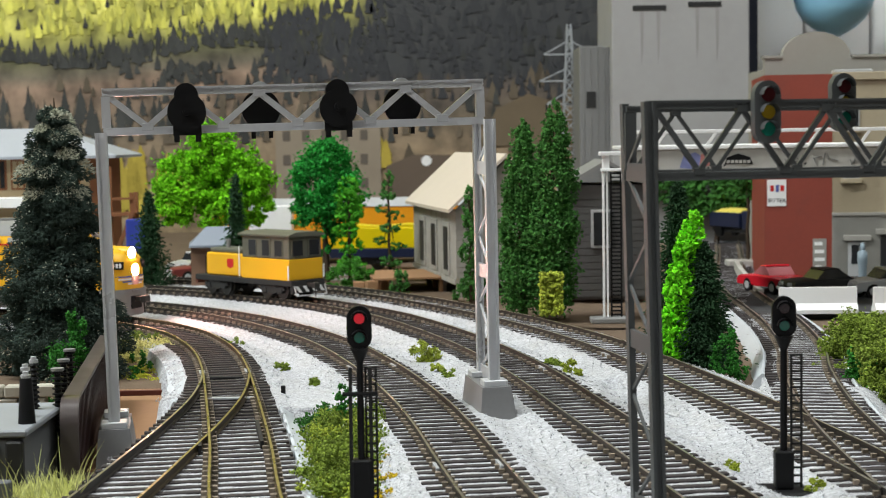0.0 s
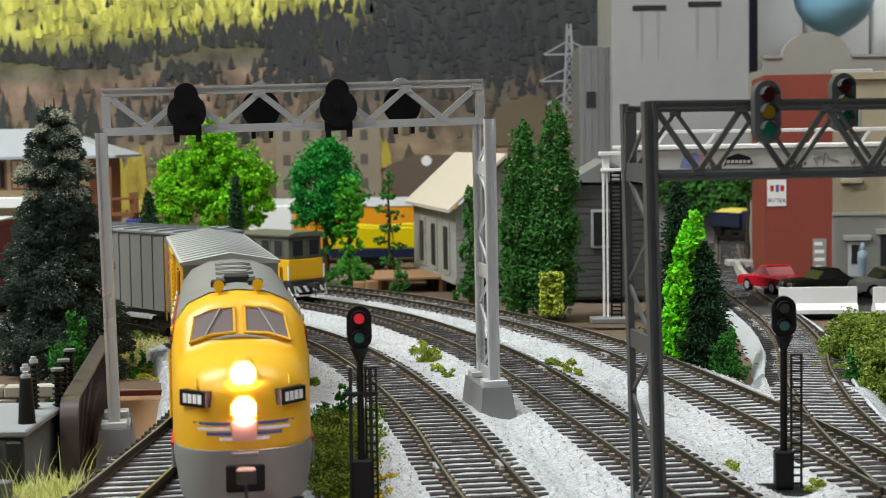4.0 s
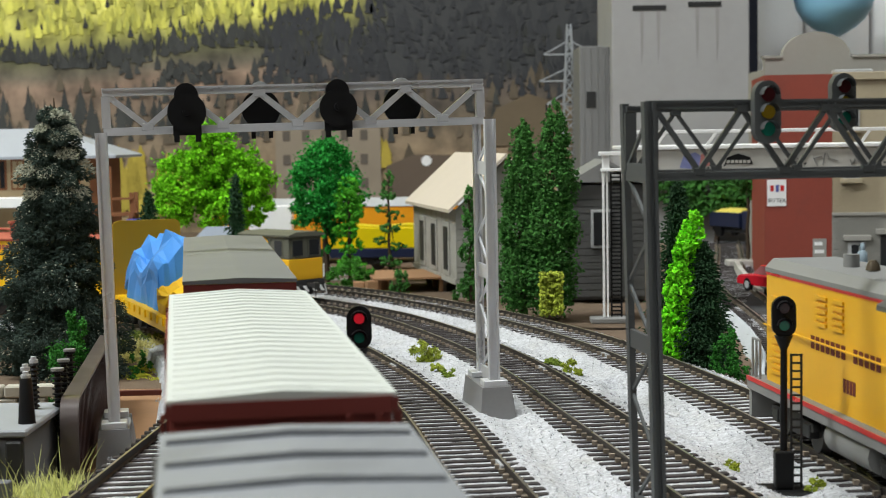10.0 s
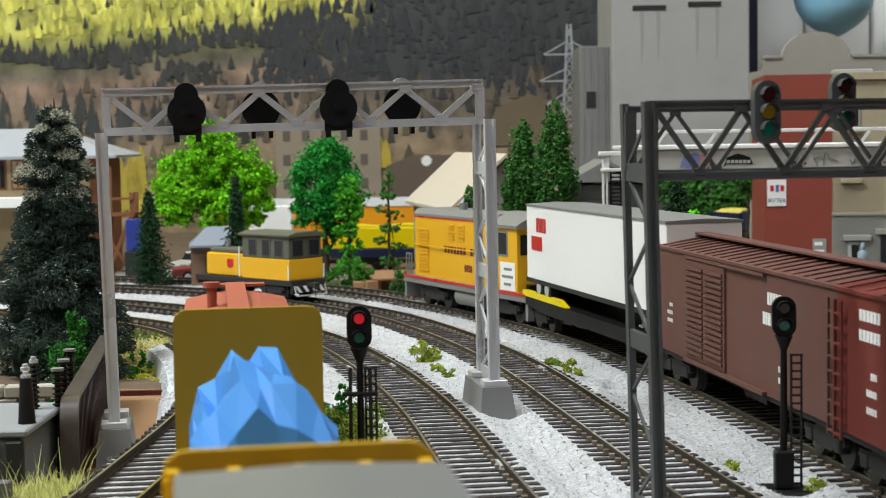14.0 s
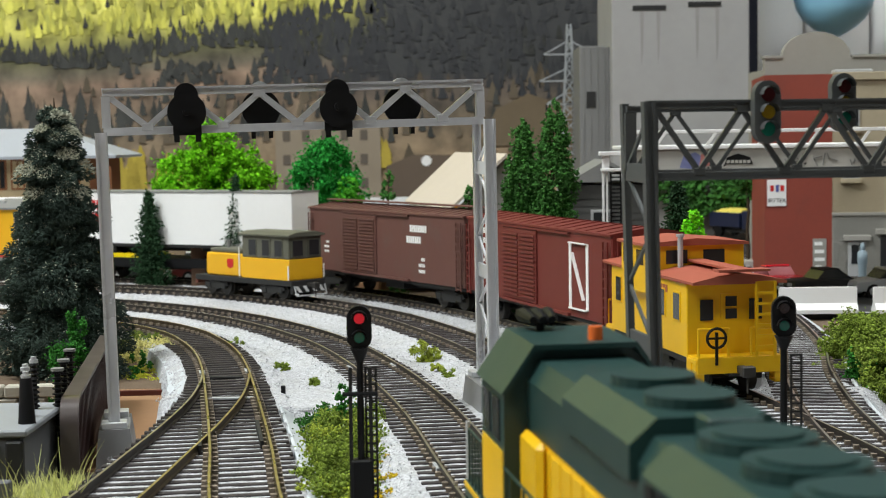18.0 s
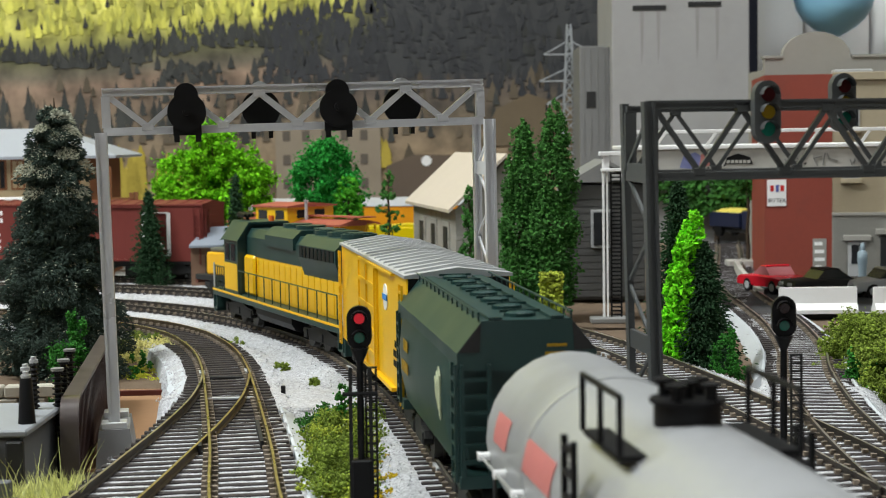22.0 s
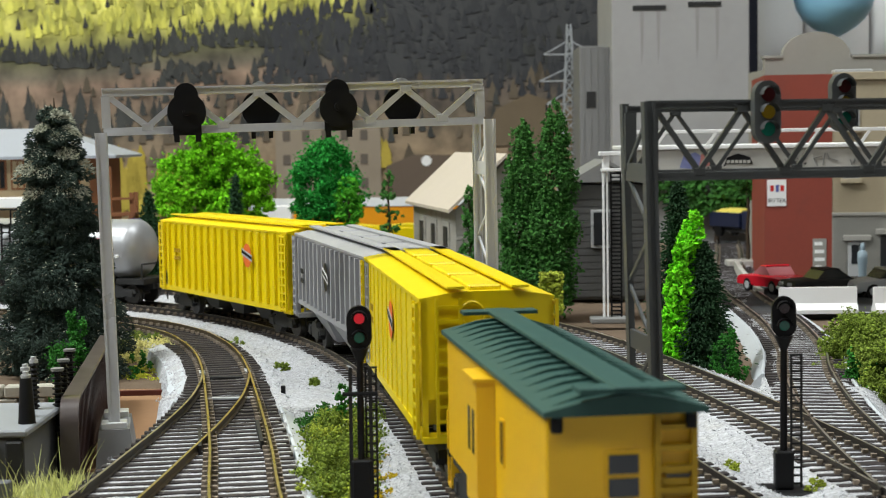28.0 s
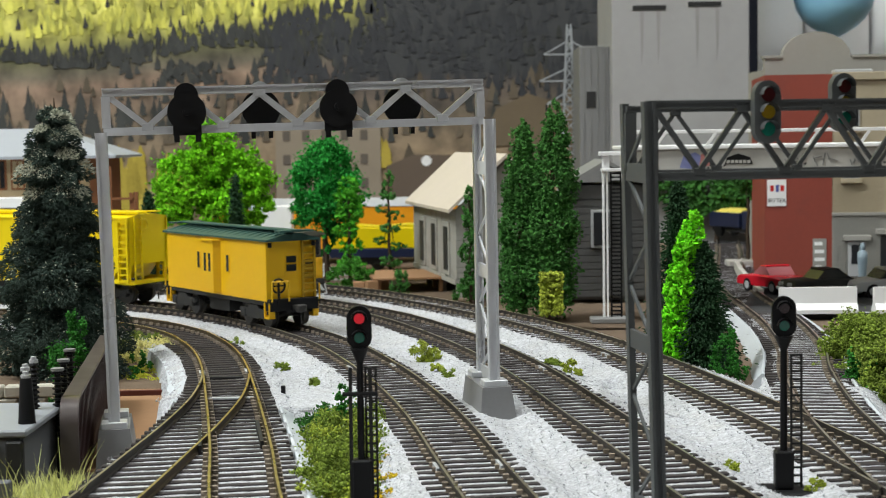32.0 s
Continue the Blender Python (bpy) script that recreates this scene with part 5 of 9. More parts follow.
    for s in (-1, 1):
        part("cab_panel", Geo().box(c0 + 1, c1 - 1, *sorted((s * 15.1, s * 15.4)), 16, 29), M_YEL3, car)
        part("cab_window", Geo().box(c0 + 4, c0 + 11, *sorted((s * 15.1, s * 15.5)), 30.5, 38.5).box(c0 + 14, c0 + 21, *sorted((s * 15.1, s * 15.5)), 30.5, 38.5), M_GLASS, car)
        part("windscreen", Geo().box(c1 - 0.1, c1 + 0.3, *sorted((s * 2, s * 8.5)), 36, 43), M_GLASS, car)
    part("nose", Geo().prism([(c1, 14.6), (c1, 36), (h - 14, 34.5), (h - 7, 30), (h - 6, 14.6)], "y", -10.6, 10.6), M_YEL3, car)
    part("nose_stripe", Geo().box(h - 6.2, h - 5.7, -10.6, 10.6, 18, 24), M_GREEN, car)
    part("pilot", Geo().box(h - 2, h + 0.5, -15, 15, 2.5, 14, 0.3).box(-h - 0.5, -h + 2, -15, 15, 2.5, 14, 0.3), M_GREEN, car)
    part("end_panel", Geo().box(x0 - 0.7, x0 - 0.3, -10, 10, 15, 42), M_GREEN, car)
    part("beacon", Geo().cyl((c0 + 3, -3, 49), (c0 + 3, -3, 51.8), 1.4, 10), paint("amber_beacon", (0.8, 0.16, 0.03), 0.25), car, smooth=40)
    part("horn", Geo().cyl((c1 - 4, 4, 49), (c1 - 4, 4, 51.5), 0.8, 8).cyl((c1 - 7, 4, 51.5), (c1 + 1, 4, 51.8), 0.8, 8, 1.6).cyl((c1 - 7, 6, 51.5), (c1 + 1, 6.5, 51.8), 0.8, 8, 1.6).cyl((c1 - 6, 2, 51.5), (c1 + 1, 1.5, 51.8), 0.8, 8, 1.6), M_BLACK, car)
    railing(h - 20, h - 4, 15.0, 14.6, 26, 4, M_GREEN, car, 0.3)
    railing(h - 20, h - 4, -15.0, 14.6, 26, 4, M_GREEN, car, 0.3)
    part("fuel_tank", Geo().prism([(-12, 5), (-14, 8), (-14, 11), (14, 11), (14, 8), (12, 5), (8, 3.5), (-8, 3.5)], "x", -27, 27), M_BLACK, car)
    for x in (-h + 36, h - 36):
        truck(car, x, 3, M_BLACK, 20)
    coupler(car, h, 1), coupler(car, -h, -1)
    return car


def switcher(label, length):
    """A yellow hood switcher with its cab at the rear."""
    car = thing("switcher_locomotive", label, "locomotive")
    h = length / 2
    part("frame", Geo().box(-h, h, -15, 15, 10.5, 14.2, 0.3), M_GREY, car)
    for s in (-1, 1):
        part("sill_stripe", Geo().box(-h + 0.5, h - 0.5, *sorted((s * 14.95, s * 15.3)), 13.2, 14.4), M_RED, car)
    c0, c1 = -h + 8, -h + 36
    part("hood", Geo().prism([(-11.8, 14.2), (-11.8, 45), (-9.5, 47.2), (9.5, 47.2), (11.8, 45), (11.8, 14.2)], "x", c1, h - 9), M_YEL, car)
    part("hood_roof", Geo().prism([(-12.1, 44.6), (-12.1, 45.8), (-9.6, 48.2), (9.6, 48.2), (12.1, 45.8), (12.1, 44.6)], "x", c1 - 1, h - 8.4), M_GREY, car)
    part("hood_stripe", Geo().box(c1, h - 8.8, -12.0, 12.0, 43.8, 44.7), M_RED, car)
    part("cab", Geo().box(c0, c1, -14.8, 14.8, 14.2, 44.5, 0.3), M_YEL, car)
    arc = [(-16.2, 43.0)] + [(-16.2 + 32.4 * k / 10, 44.2 + 5.4 * math.sin(math.pi * k / 10)) for k in range(11)] + [(16.2, 43.0)]
    part("cab_roof", Geo().prism(arc, "x", c0 - 2.4, c1 + 2.4), M_GREY, car)
    for s in (-1, 1):
        w1 = part("cab_window", Geo().box(c0 + 9, c0 + 19, *sorted((s * 14.7, s * 15.1)), 30, 41.5, 0.1), M_GREY, car)
        part("pane", Geo().box(c0 + 10, c0 + 18, *sorted((s * 15.0, s * 15.2)), 31, 40.5), M_GLASS, w1)
        part("notice", Geo().box(c0 + 2, c0 + 17, *sorted((s * 14.75, s * 15.0)), 14.8, 27.5), M_WHITE, car, "white panel with lettering bars")
        part("notice_bars", bars([[(3, 8)], [(2, 11)], [(4, 7)]], c0 + 2, s * 15.0, 25, 1.2, 3.4, 0.1 * s), M_GREY, car)
        g = Geo()
        for bx, z0, z1, ln in ((h - 27, 17, 38, 13), (h - 58, 34, 42, 8), (h - 70, 34, 42, 8)):
            for z in np.arange(z0, z1, 1.7):
                g.box(bx, bx + ln, *sorted((s * 11.7, s * 12.4)), z, z + 0.9)
        part("louvres", g, M_YEL, car)
        part("lettering", bars([word(5, 2.6, 1.1) + word(7, 2.6, 1.1, 23), word(4, 1.6, 0.6, 16)], (-h + 46 if s > 0 else -h + 48), s * 11.85, 31, 3.4, 8, 0.12 * s), M_OXIDE, car)
        part("handrail", Geo().pipe([(c1 + 2, s * 13, 30), (h - 10, s * 13, 30)], 0.3), M_YEL, car)
        railing(h - 8, h - 1, s * 13.5, 14.2, 25, 2, M_GREY, car)
    for y in (-9, 9):
        part("rear_window", Geo().box(c0 - 0.2, c0 + 0.2, y - 4, y + 4, 31, 40), M_GLASS, car)
    part("bell", Geo().lathe([(2, 48.5), (1.6, 50), (0.8, 51)], 10, (h - 60, 0)), M_BRASS, car, smooth=40)
    part("exhaust_stack", Geo().cyl((h - 45, 0, 47.5), (h - 45, 0, 51.5), 2.2, 12), M_GREY, car, smooth=40)
    part("air_tank", Geo().cyl((-22, 10, 7.5), (8, 10, 7.5), 4.2, 16).cyl((-22, -10, 7.5), (8, -10, 7.5), 4.2, 16), M_GREY, car, smooth=40)
    part("pilot", Geo().box(h - 1.5, h + 0.8, -14, 14, 2.5, 13).box(-h - 0.8, -h + 1.5, -14, 14, 2.5, 13), M_GREY, car)
    for x in (-h + 28, h - 32):
        truck(car, x, 2, M_FRAME, 26)
    coupler(car, h, 1), coupler(car, -h, -1)
    return car


M_TIMBR = paint("red_brown_beam", (0.14, 0.05, 0.035), 0.7, var=0.1)


def critter(label):
    """A small yellow and grey rail tractor standing on the siding."""
    M_OLIVE = paint("dull_olive_grey_paint", (0.115, 0.115, 0.09), 0.55, var=0.08, scale=25, fine=0.03)
    car = thing("rail_tractor", label, "locomotive")
    part("frame", Geo().box(-48, 48, -13.5, 13.5, 9, 12.5, 0.3), M_FRAME, car)
    part("hood", Geo().box(0, 40, -10.5, 10.5, 12.5, 27.5, 0.8), M_YEL, car)
    part("hood_top", Geo().box(6, 38, -9, 9, 27.5, 30.5, 0.8), M_OLIVE, car)
    part("cab_lower", Geo().box(-46, 0, -13.5, 13.5, 12.5, 26, 0.4), M_YEL, car)
    part("cab_upper", Geo().box(-45.5, -0.5, -13, 13, 26, 41, 0.4), M_OLIVE, car)
    part("cab_roof", Geo().prism([(-14.5, 40.4), (-14.5, 41.4), (-8, 43.2), (8, 43.2), (14.5, 41.4), (14.5, 40.4)], "x", -47.5, 1.5), M_OLIVE, car)
    for s in (-1, 1):
        for x in (-36, -24, -11):
            p = part("cab_window", Geo().box(x - 4.2, x + 4.2, *sorted((s * 12.9, s * 13.4)), 27, 38.6), M_OLIVE, car)
            part("pane", Geo().box(x - 3.4, x + 3.4, *sorted((s * 13.3, s * 13.55)), 27.8, 37.8), M_GLASS, p)
        part("grab_rail", Geo().pipe([(1.5, s * 14, 13), (1.5, s * 14, 33)], 0.45).pipe([(-46, s * 14.2, 13), (-46, s * 14.2, 22)], 0.45), M_WHITE, car)
        part("shield_emblem", Geo().prism([(12, 19), (15, 17.5), (18, 19), (18, 24), (12, 24)], "y", s * 10.5, s * 10.75), M_RED, car)
    for y in (-6.5, 6.5):
        p = part("cab_window", Geo().box(-46.2, -45.4, y - 4.6, y + 4.6, 27.5, 38.6), M_OLIVE, car)
        part("pane", Geo().box(-46.5, -46.1, y - 3.8, y + 3.8, 28.2, 37.8), M_GLASS, p)
    part("exhaust_stack", Geo().cyl((30, 0, 30), (30, 0, 36), 1.5, 10), M_GREY, car, smooth=40)
    g = Geo()
    for k in range(4):
        g.prism([(-12 + k * 6, 5), (-9.6 + k * 6, 5), (-6.6 + k * 6, 9), (-9 + k * 6, 9)], "x", -49.2, -48.9)
    part("pilot", Geo().box(-48.8, -46, -13, 13, 4.5, 9.5, 0.3), M_FRAME, car)
    part("end_beam", Geo().box(46, 48.8, -13, 13, 6.5, 11.5, 0.3), M_TIMBR, car, "red-brown end beam")
    part("warning_stripes", g, M_WHITE, car)
    part("end_rail", Geo().pipe([(-49, -12, 9), (-51, -12, 3), (-51, 12, 3), (-49, 12, 9)], 0.5), M_LGREY, car)
    for x in (-28, 28):
        truck(car, x, 2, M_FRAME, 15)
    coupler(car, 48, 1), coupler(car, -48, -1)
    return car


WORDS2 = [word(8, 1.7, 0.5), word(7, 1.7, 0.5, 6)]
SMALL = [word(3, 0.9, 0.4), word(5, 0.9, 0.4), word(5, 0.9, 0.4)]
M_BROOF = paint("dull_galvanised_roof", (0.25, 0.26, 0.28), 0.55, metal=0.2, var=0.1, scale=25, fine=0.05, dirt=(0.1, 0.1, 0.1), dirt_amount=0.35)
M_DROOF = paint("grey_trailer_roof", (0.16, 0.163, 0.163), 0.5, var=0.12, scale=14, fine=0.04, dirt=(0.22, 0.22, 0.21), dirt_amount=0.4)
f_unit = streamlined_diesel("yellow streamlined diesel with grey roof and lit headlights", 150)
car_a = boxcar("yellow boxcar with ribbed light grey roof", 158, 33, 46.5, M_YEL, M_ALU, M_GREY, rise=3.0, ribs=14, side_ribs=0, door="louvre", door_at=6, door_w=22, letters=[(0, M_BLACK, (-50, 42, 2.2, 4, SMALL, 8))])
for s_ in (-1, 1):
    pl = part("placard", Geo().box(42, 58, *sorted((s_ * 16.4, s_ * 16.9)), 16, 42), M_BLACK, car_a, "framed white placard on the side")
    part("sheet", Geo().box(43.2, 56.8, *sorted((s_ * 16.8, s_ * 17.1)), 17.2, 40.8), M_WHITE, pl)
    part("placard_bars", bars([word(3, 2.4, 0.8), word(3, 2.4, 0.8), word(3, 2.4, 0.8)], 45, s_ * 17.1, 38, 2.4, 6, 0.1 * s_), M_FRAME, pl)
    part("side_lettering", bars([word(2, 2.2, 0.8), word(2, 2.2, 0.8), word(2, 2.2, 0.8), word(2, 2.2, 0.8)], -74, s_ * 16.55, 40, 3, 5, 0.1 * s_), M_RED, car_a)
car_b = boxcar("grey boxcar with a ribbed grey roof", 163, 33, 47.5, M_GREY, M_BROOF, M_FRAME, rise=0.6, ribs=11, rib_h=0.9, side_ribs=16)
car_c = boxcar("oxide brown boxcar with a white roof and white lettering", 167, 33, 49.2, M_OXIDE, M_OFFWHITE, M_OXIDE, rise=1.0, ribs=24, rib_h=0.22, side_ribs=0, door_at=-15, letters=[(0, M_WHITE, (30, 42, 3.2, 5, [word(7, 2.2, 0.6) + word(7, 2.2, 0.6, 22)], 42))], roof_mat_edge=M_OXIDE)
car_d = trailer_flat("brown flatcar carrying two yellow trailers with red stripes", 204, M_OXIDE, [
    dict(x0=0.45, x1=98, zb=22, zt=50.8, mat=M_YEL3, roof=M_DROOF, stripe=M_RED, legs_at=78, wheels_at=(14, 25)),
    dict(x0=-98, x1=-0.45, zb=22, zt=50.8, mat=M_YEL3, roof=M_DROOF, stripe=M_RED, legs_at=-21, wheels_at=(-86, -75))])
car_e = bulkhead_flat("yellow bulkhead flatcar with a load under blue tarpaulin", 168)
car_f = caboose("yellow caboose with a brick red roof", 122, M_YEL3, M_REDROOF, "plain", width=28, eave=40)
sd_unit = hood_diesel("green and yellow six-axle diesel locomotive", 196)
car_g = boxcar("yellow boxcar with a silver ribbed roof", 157, 30.4, 48.5, M_YEL3, M_ALU, M_BLACK, rise=2.0, ribs=15, rib_h=0.9, side_ribs=0, door_at=0, door_w=40, letters=[(0, M_BLACK, (-58, 27, 2.0, 3, SMALL, 8))])
for s_ in (-1, 1):
    disc = part("emblem", Geo().cyl((-37, s_ * 15.1, 38.5), (-37, s_ * 15.5, 38.5), 4.2, 24), M_WHITE, car_g, "round white emblem with a blue band")
    part("emblem_band", Geo().box(-41.6, -32.4, *sorted((s_ * 15.45, s_ * 15.75)), 37.6, 39.4), M_BLUE, disc)
M_EMBOR = paint("orange_red_emblem", (0.75, 0.16, 0.03), 0.5)
car_h = round_hopper("dark green round-sided covered hopper", 114, M_GREEN, paint("pale_sage_marking", (0.42, 0.46, 0.3), 0.5))
car_i = tank_car("silver tank car with black platform and red stripes", 170)
car_j = covered_hopper("bright yellow covered hopper with an emblem", 154, 33.5, 47.5, M_YEL2, ribs=18, logo=M_EMBOR, logo_x=-36)
car_k = covered_hopper("light grey ribbed covered hopper with a black emblem", 166, 33.5, 47.5, paint("hopper_grey", (0.35, 0.35, 0.365), 0.5, var=0.06, scale=25, fine=0.04), ribs=17, logo=M_BLACK, low=19.5)
car_l = covered_hopper("bright yellow covered hopper with ladders and ribs", 148, 33.5, 47.5, M_YEL2, ribs=12, logo=M_EMBOR, rib_out=0.4, logo_x=-8)
car_m = caboose("yellow bay-window caboose with a dark green roof", 118, M_YEL4, paint("worn_green_roof_paint", (0.035, 0.085, 0.075), 0.5, var=0.1, scale=25, fine=0.05), "bay", width=26.4, eave=42.0, letters=False)
upl = switcher("yellow switcher locomotive with a grey roof and red lettering", 140)
car_n = trailer_flat("black and yellow flatcar carrying a white road trailer", 192, M_BLACK, [
    dict(x0=-86, x1=88, zb=22, zt=54, mat=M_WHITE, roof=M_GREY, legs_at=-50, wheels_at=(58, 70))])
for s in (-1, 1):
    part("trailer_marking", bars([[(0, 3.4), (4.2, 2.6), (7.6, 2.8), (11.2, 3.2)], [(6, 16)]], 58 if s > 0 else 52, s * 14.65, 49, 6.0, 8, 0.15 * s), M_RED, car_n)
car_o = boxcar("weathered brown boxcar with a louvred door and white lettering", 174, 31, 46, M_BROWN, M_BROWN, M_BROWN, rise=2.2, ribs=22, rib_h=0.6, side_ribs=0, door="louvre", door_at=24, door_w=40, walk_on=True, letters=[(0, M_WHITE, (-50, 40, 3.4, 5.6, WORDS2, 22)), (0, M_WHITE, (-48, 24, 1.6, 3, SMALL, 8)), (0, M_WHITE, (62, 28, 1.2, 2.6, SMALL, 8))])
car_p = boxcar("oxide red boxcar with a louvred door and white emblem", 174, 31, 46, M_OXIDE, M_OXIDE, M_OXIDE, rise=2.2, ribs=16, rib_h=0.5, side_ribs=0, door="louvre", door_at=14, door_w=42, letters=[(0, M_WHITE, (60, 42, 2.6, 4.6, [word(6, 1.7, 0.5), word(6, 1.7, 0.5)], 14)), (0, M_WHITE, (62, 28, 1.6, 4, SMALL, 8))])
for s in (-1, 1):
    y = s * 15.55
    g = Geo()
    for a, b in (((-63, 15), (-63, 41)), ((-63, 41), (-45, 41)), ((-45, 41), (-45, 15)), ((-45, 15), (-63, 15)), ((-60, 19), (-48, 37))):
        g.bar((a[0], y, a[1]), (b[0], y, b[1]), 2.6, 0.5)
    part("emblem", g, M_WHITE, car_p)
car_q = caboose("yellow cupola caboose with a red-brown roof and red lettering", 106, M_YEL3, M_REDROOF, "wide", width=31, eave=39)
part("ramp_plate", Geo().prism([(30, 14), (40, 16.4), (94, 16.4), (94, 14)], "y", 12.6, 15.2), M_YEL2, car_n, "yellow trailer ramp")
part("ramp_plate", Geo().prism([(30, 14), (40, 16.4), (94, 16.4), (94, 14)], "y", -15.2, -12.6), M_YEL2, car_n, "yellow trailer ramp")
part("end_stand", Geo().box(-98, -92, 7, 14, 9, 23, 0.4).box(-101, -92, 9, 12, 6, 11, 0.3), M_YEL2, car_n, "yellow brake stand")
for c_, k_ in ((upl, 1.055), (car_n, 1.05), (car_o, 1.06), (car_p, 1.06), (car_q, 1.0)):
    c_.scale = (1, 1, k_)
tractor = critter("yellow and grey rail tractor parked on the siding")
tractor.matrix_basis = at(-106, 903, 0, 136) @ Matrix.Diagonal((0.9, 0.92, 0.87, 1))

# vehicle, track, speed, middle at 20 s, wheelbase, facing
FLEET = [
    (f_unit, "1", -110.0, -1055, 85, -1), (car_a, "1", -110.0, -880.5, 120, -1), (car_b, "1", -110.0, -711, 122, -1), (car_c, "1", -110.0, -528, 126, -1),
    (car_d, "1", -110.0, -333, 150, -1), (car_e, "1", -110.0, -132, 134, -1), (car_f, "1", -110.0, 20, 72, -1),
    (sd_unit, "2", 129.0, 753, 128, 1), (car_g, "2", 129.0, 542, 116, 1), (car_h, "2", 129.0, 400, 78, 1), (car_i, "2", 129.0, 224, 130, 1),
    (car_j, "2", 129.0, 39, 118, 1), (car_k, "2", 129.0, -134, 126, 1), (car_l, "2", 129.0, -302, 114, 1), (car_m, "2", 129.0, -457, 76, 1),
    (upl, "4", 116.0, 1711, 82, 1), (car_n, "4", 116.0, 1533, 150, 1), (car_o, "4", 116.0, 1335, 134, 1), (car_p, "4", 116.0, 1149, 134, 1), (car_q, "4", 116.0, 982, 66, 1)]


# ---- room and printed mountain backdrop ----
M_ROOM = paint("pale_room_paint", (0.3, 0.3, 0.29), 0.85, var=0.04, scale=3)
solid("wall_back", Geo().box(-2600, 2600, 1740, 1800, -900, 1500), M_ROOM, "plain room wall behind the backdrop", "wall", kind="structure")
solid("wall_left", Geo().box(-2660, -2600, -3600, 1800, -900, 1500), M_ROOM, "plain white side wall of the room", "wall", kind="structure")
solid("wall_right", Geo().box(2600, 2660, -3600, 1800, -900, 1500), M_ROOM, "plain white side wall of the room", "wall", kind="structure")
solid("wall_front", Geo().box(-2600, 2600, -3660, -3600, -900, 1500), M_ROOM, "plain white wall of the room", "wall", kind="structure")
solid("ceiling", Geo().box(-2600, 2600, -3600, 1740, 1500, 1560), M_ROOM, "plain white ceiling of the room", "ceiling", kind="structure")
solid("floor", Geo().box(-2600, 2600, -3600, 1740, -960, -900), paint("grey_floor", (0.25, 0.24, 0.23), 0.7), "grey floor of the room", "floor", kind="structure")
M_LAMP = glow("lamp_diffuser", (1.0, 0.97, 0.92), 3.0)
for lx, ly, watts in LAMPS:
    t = thing("ceiling_light", "long white ceiling light with a bright diffuser", "ceiling light", at(lx, ly, 1500), "ceiling lights")
    part("housing", Geo().box(-480, 480, -160, 160, -45, 0, 4), M_WHITE, t)
    part("diffuser", Geo().box(-450, 450, -140, 140, -52, -45, 1), M_LAMP, t)


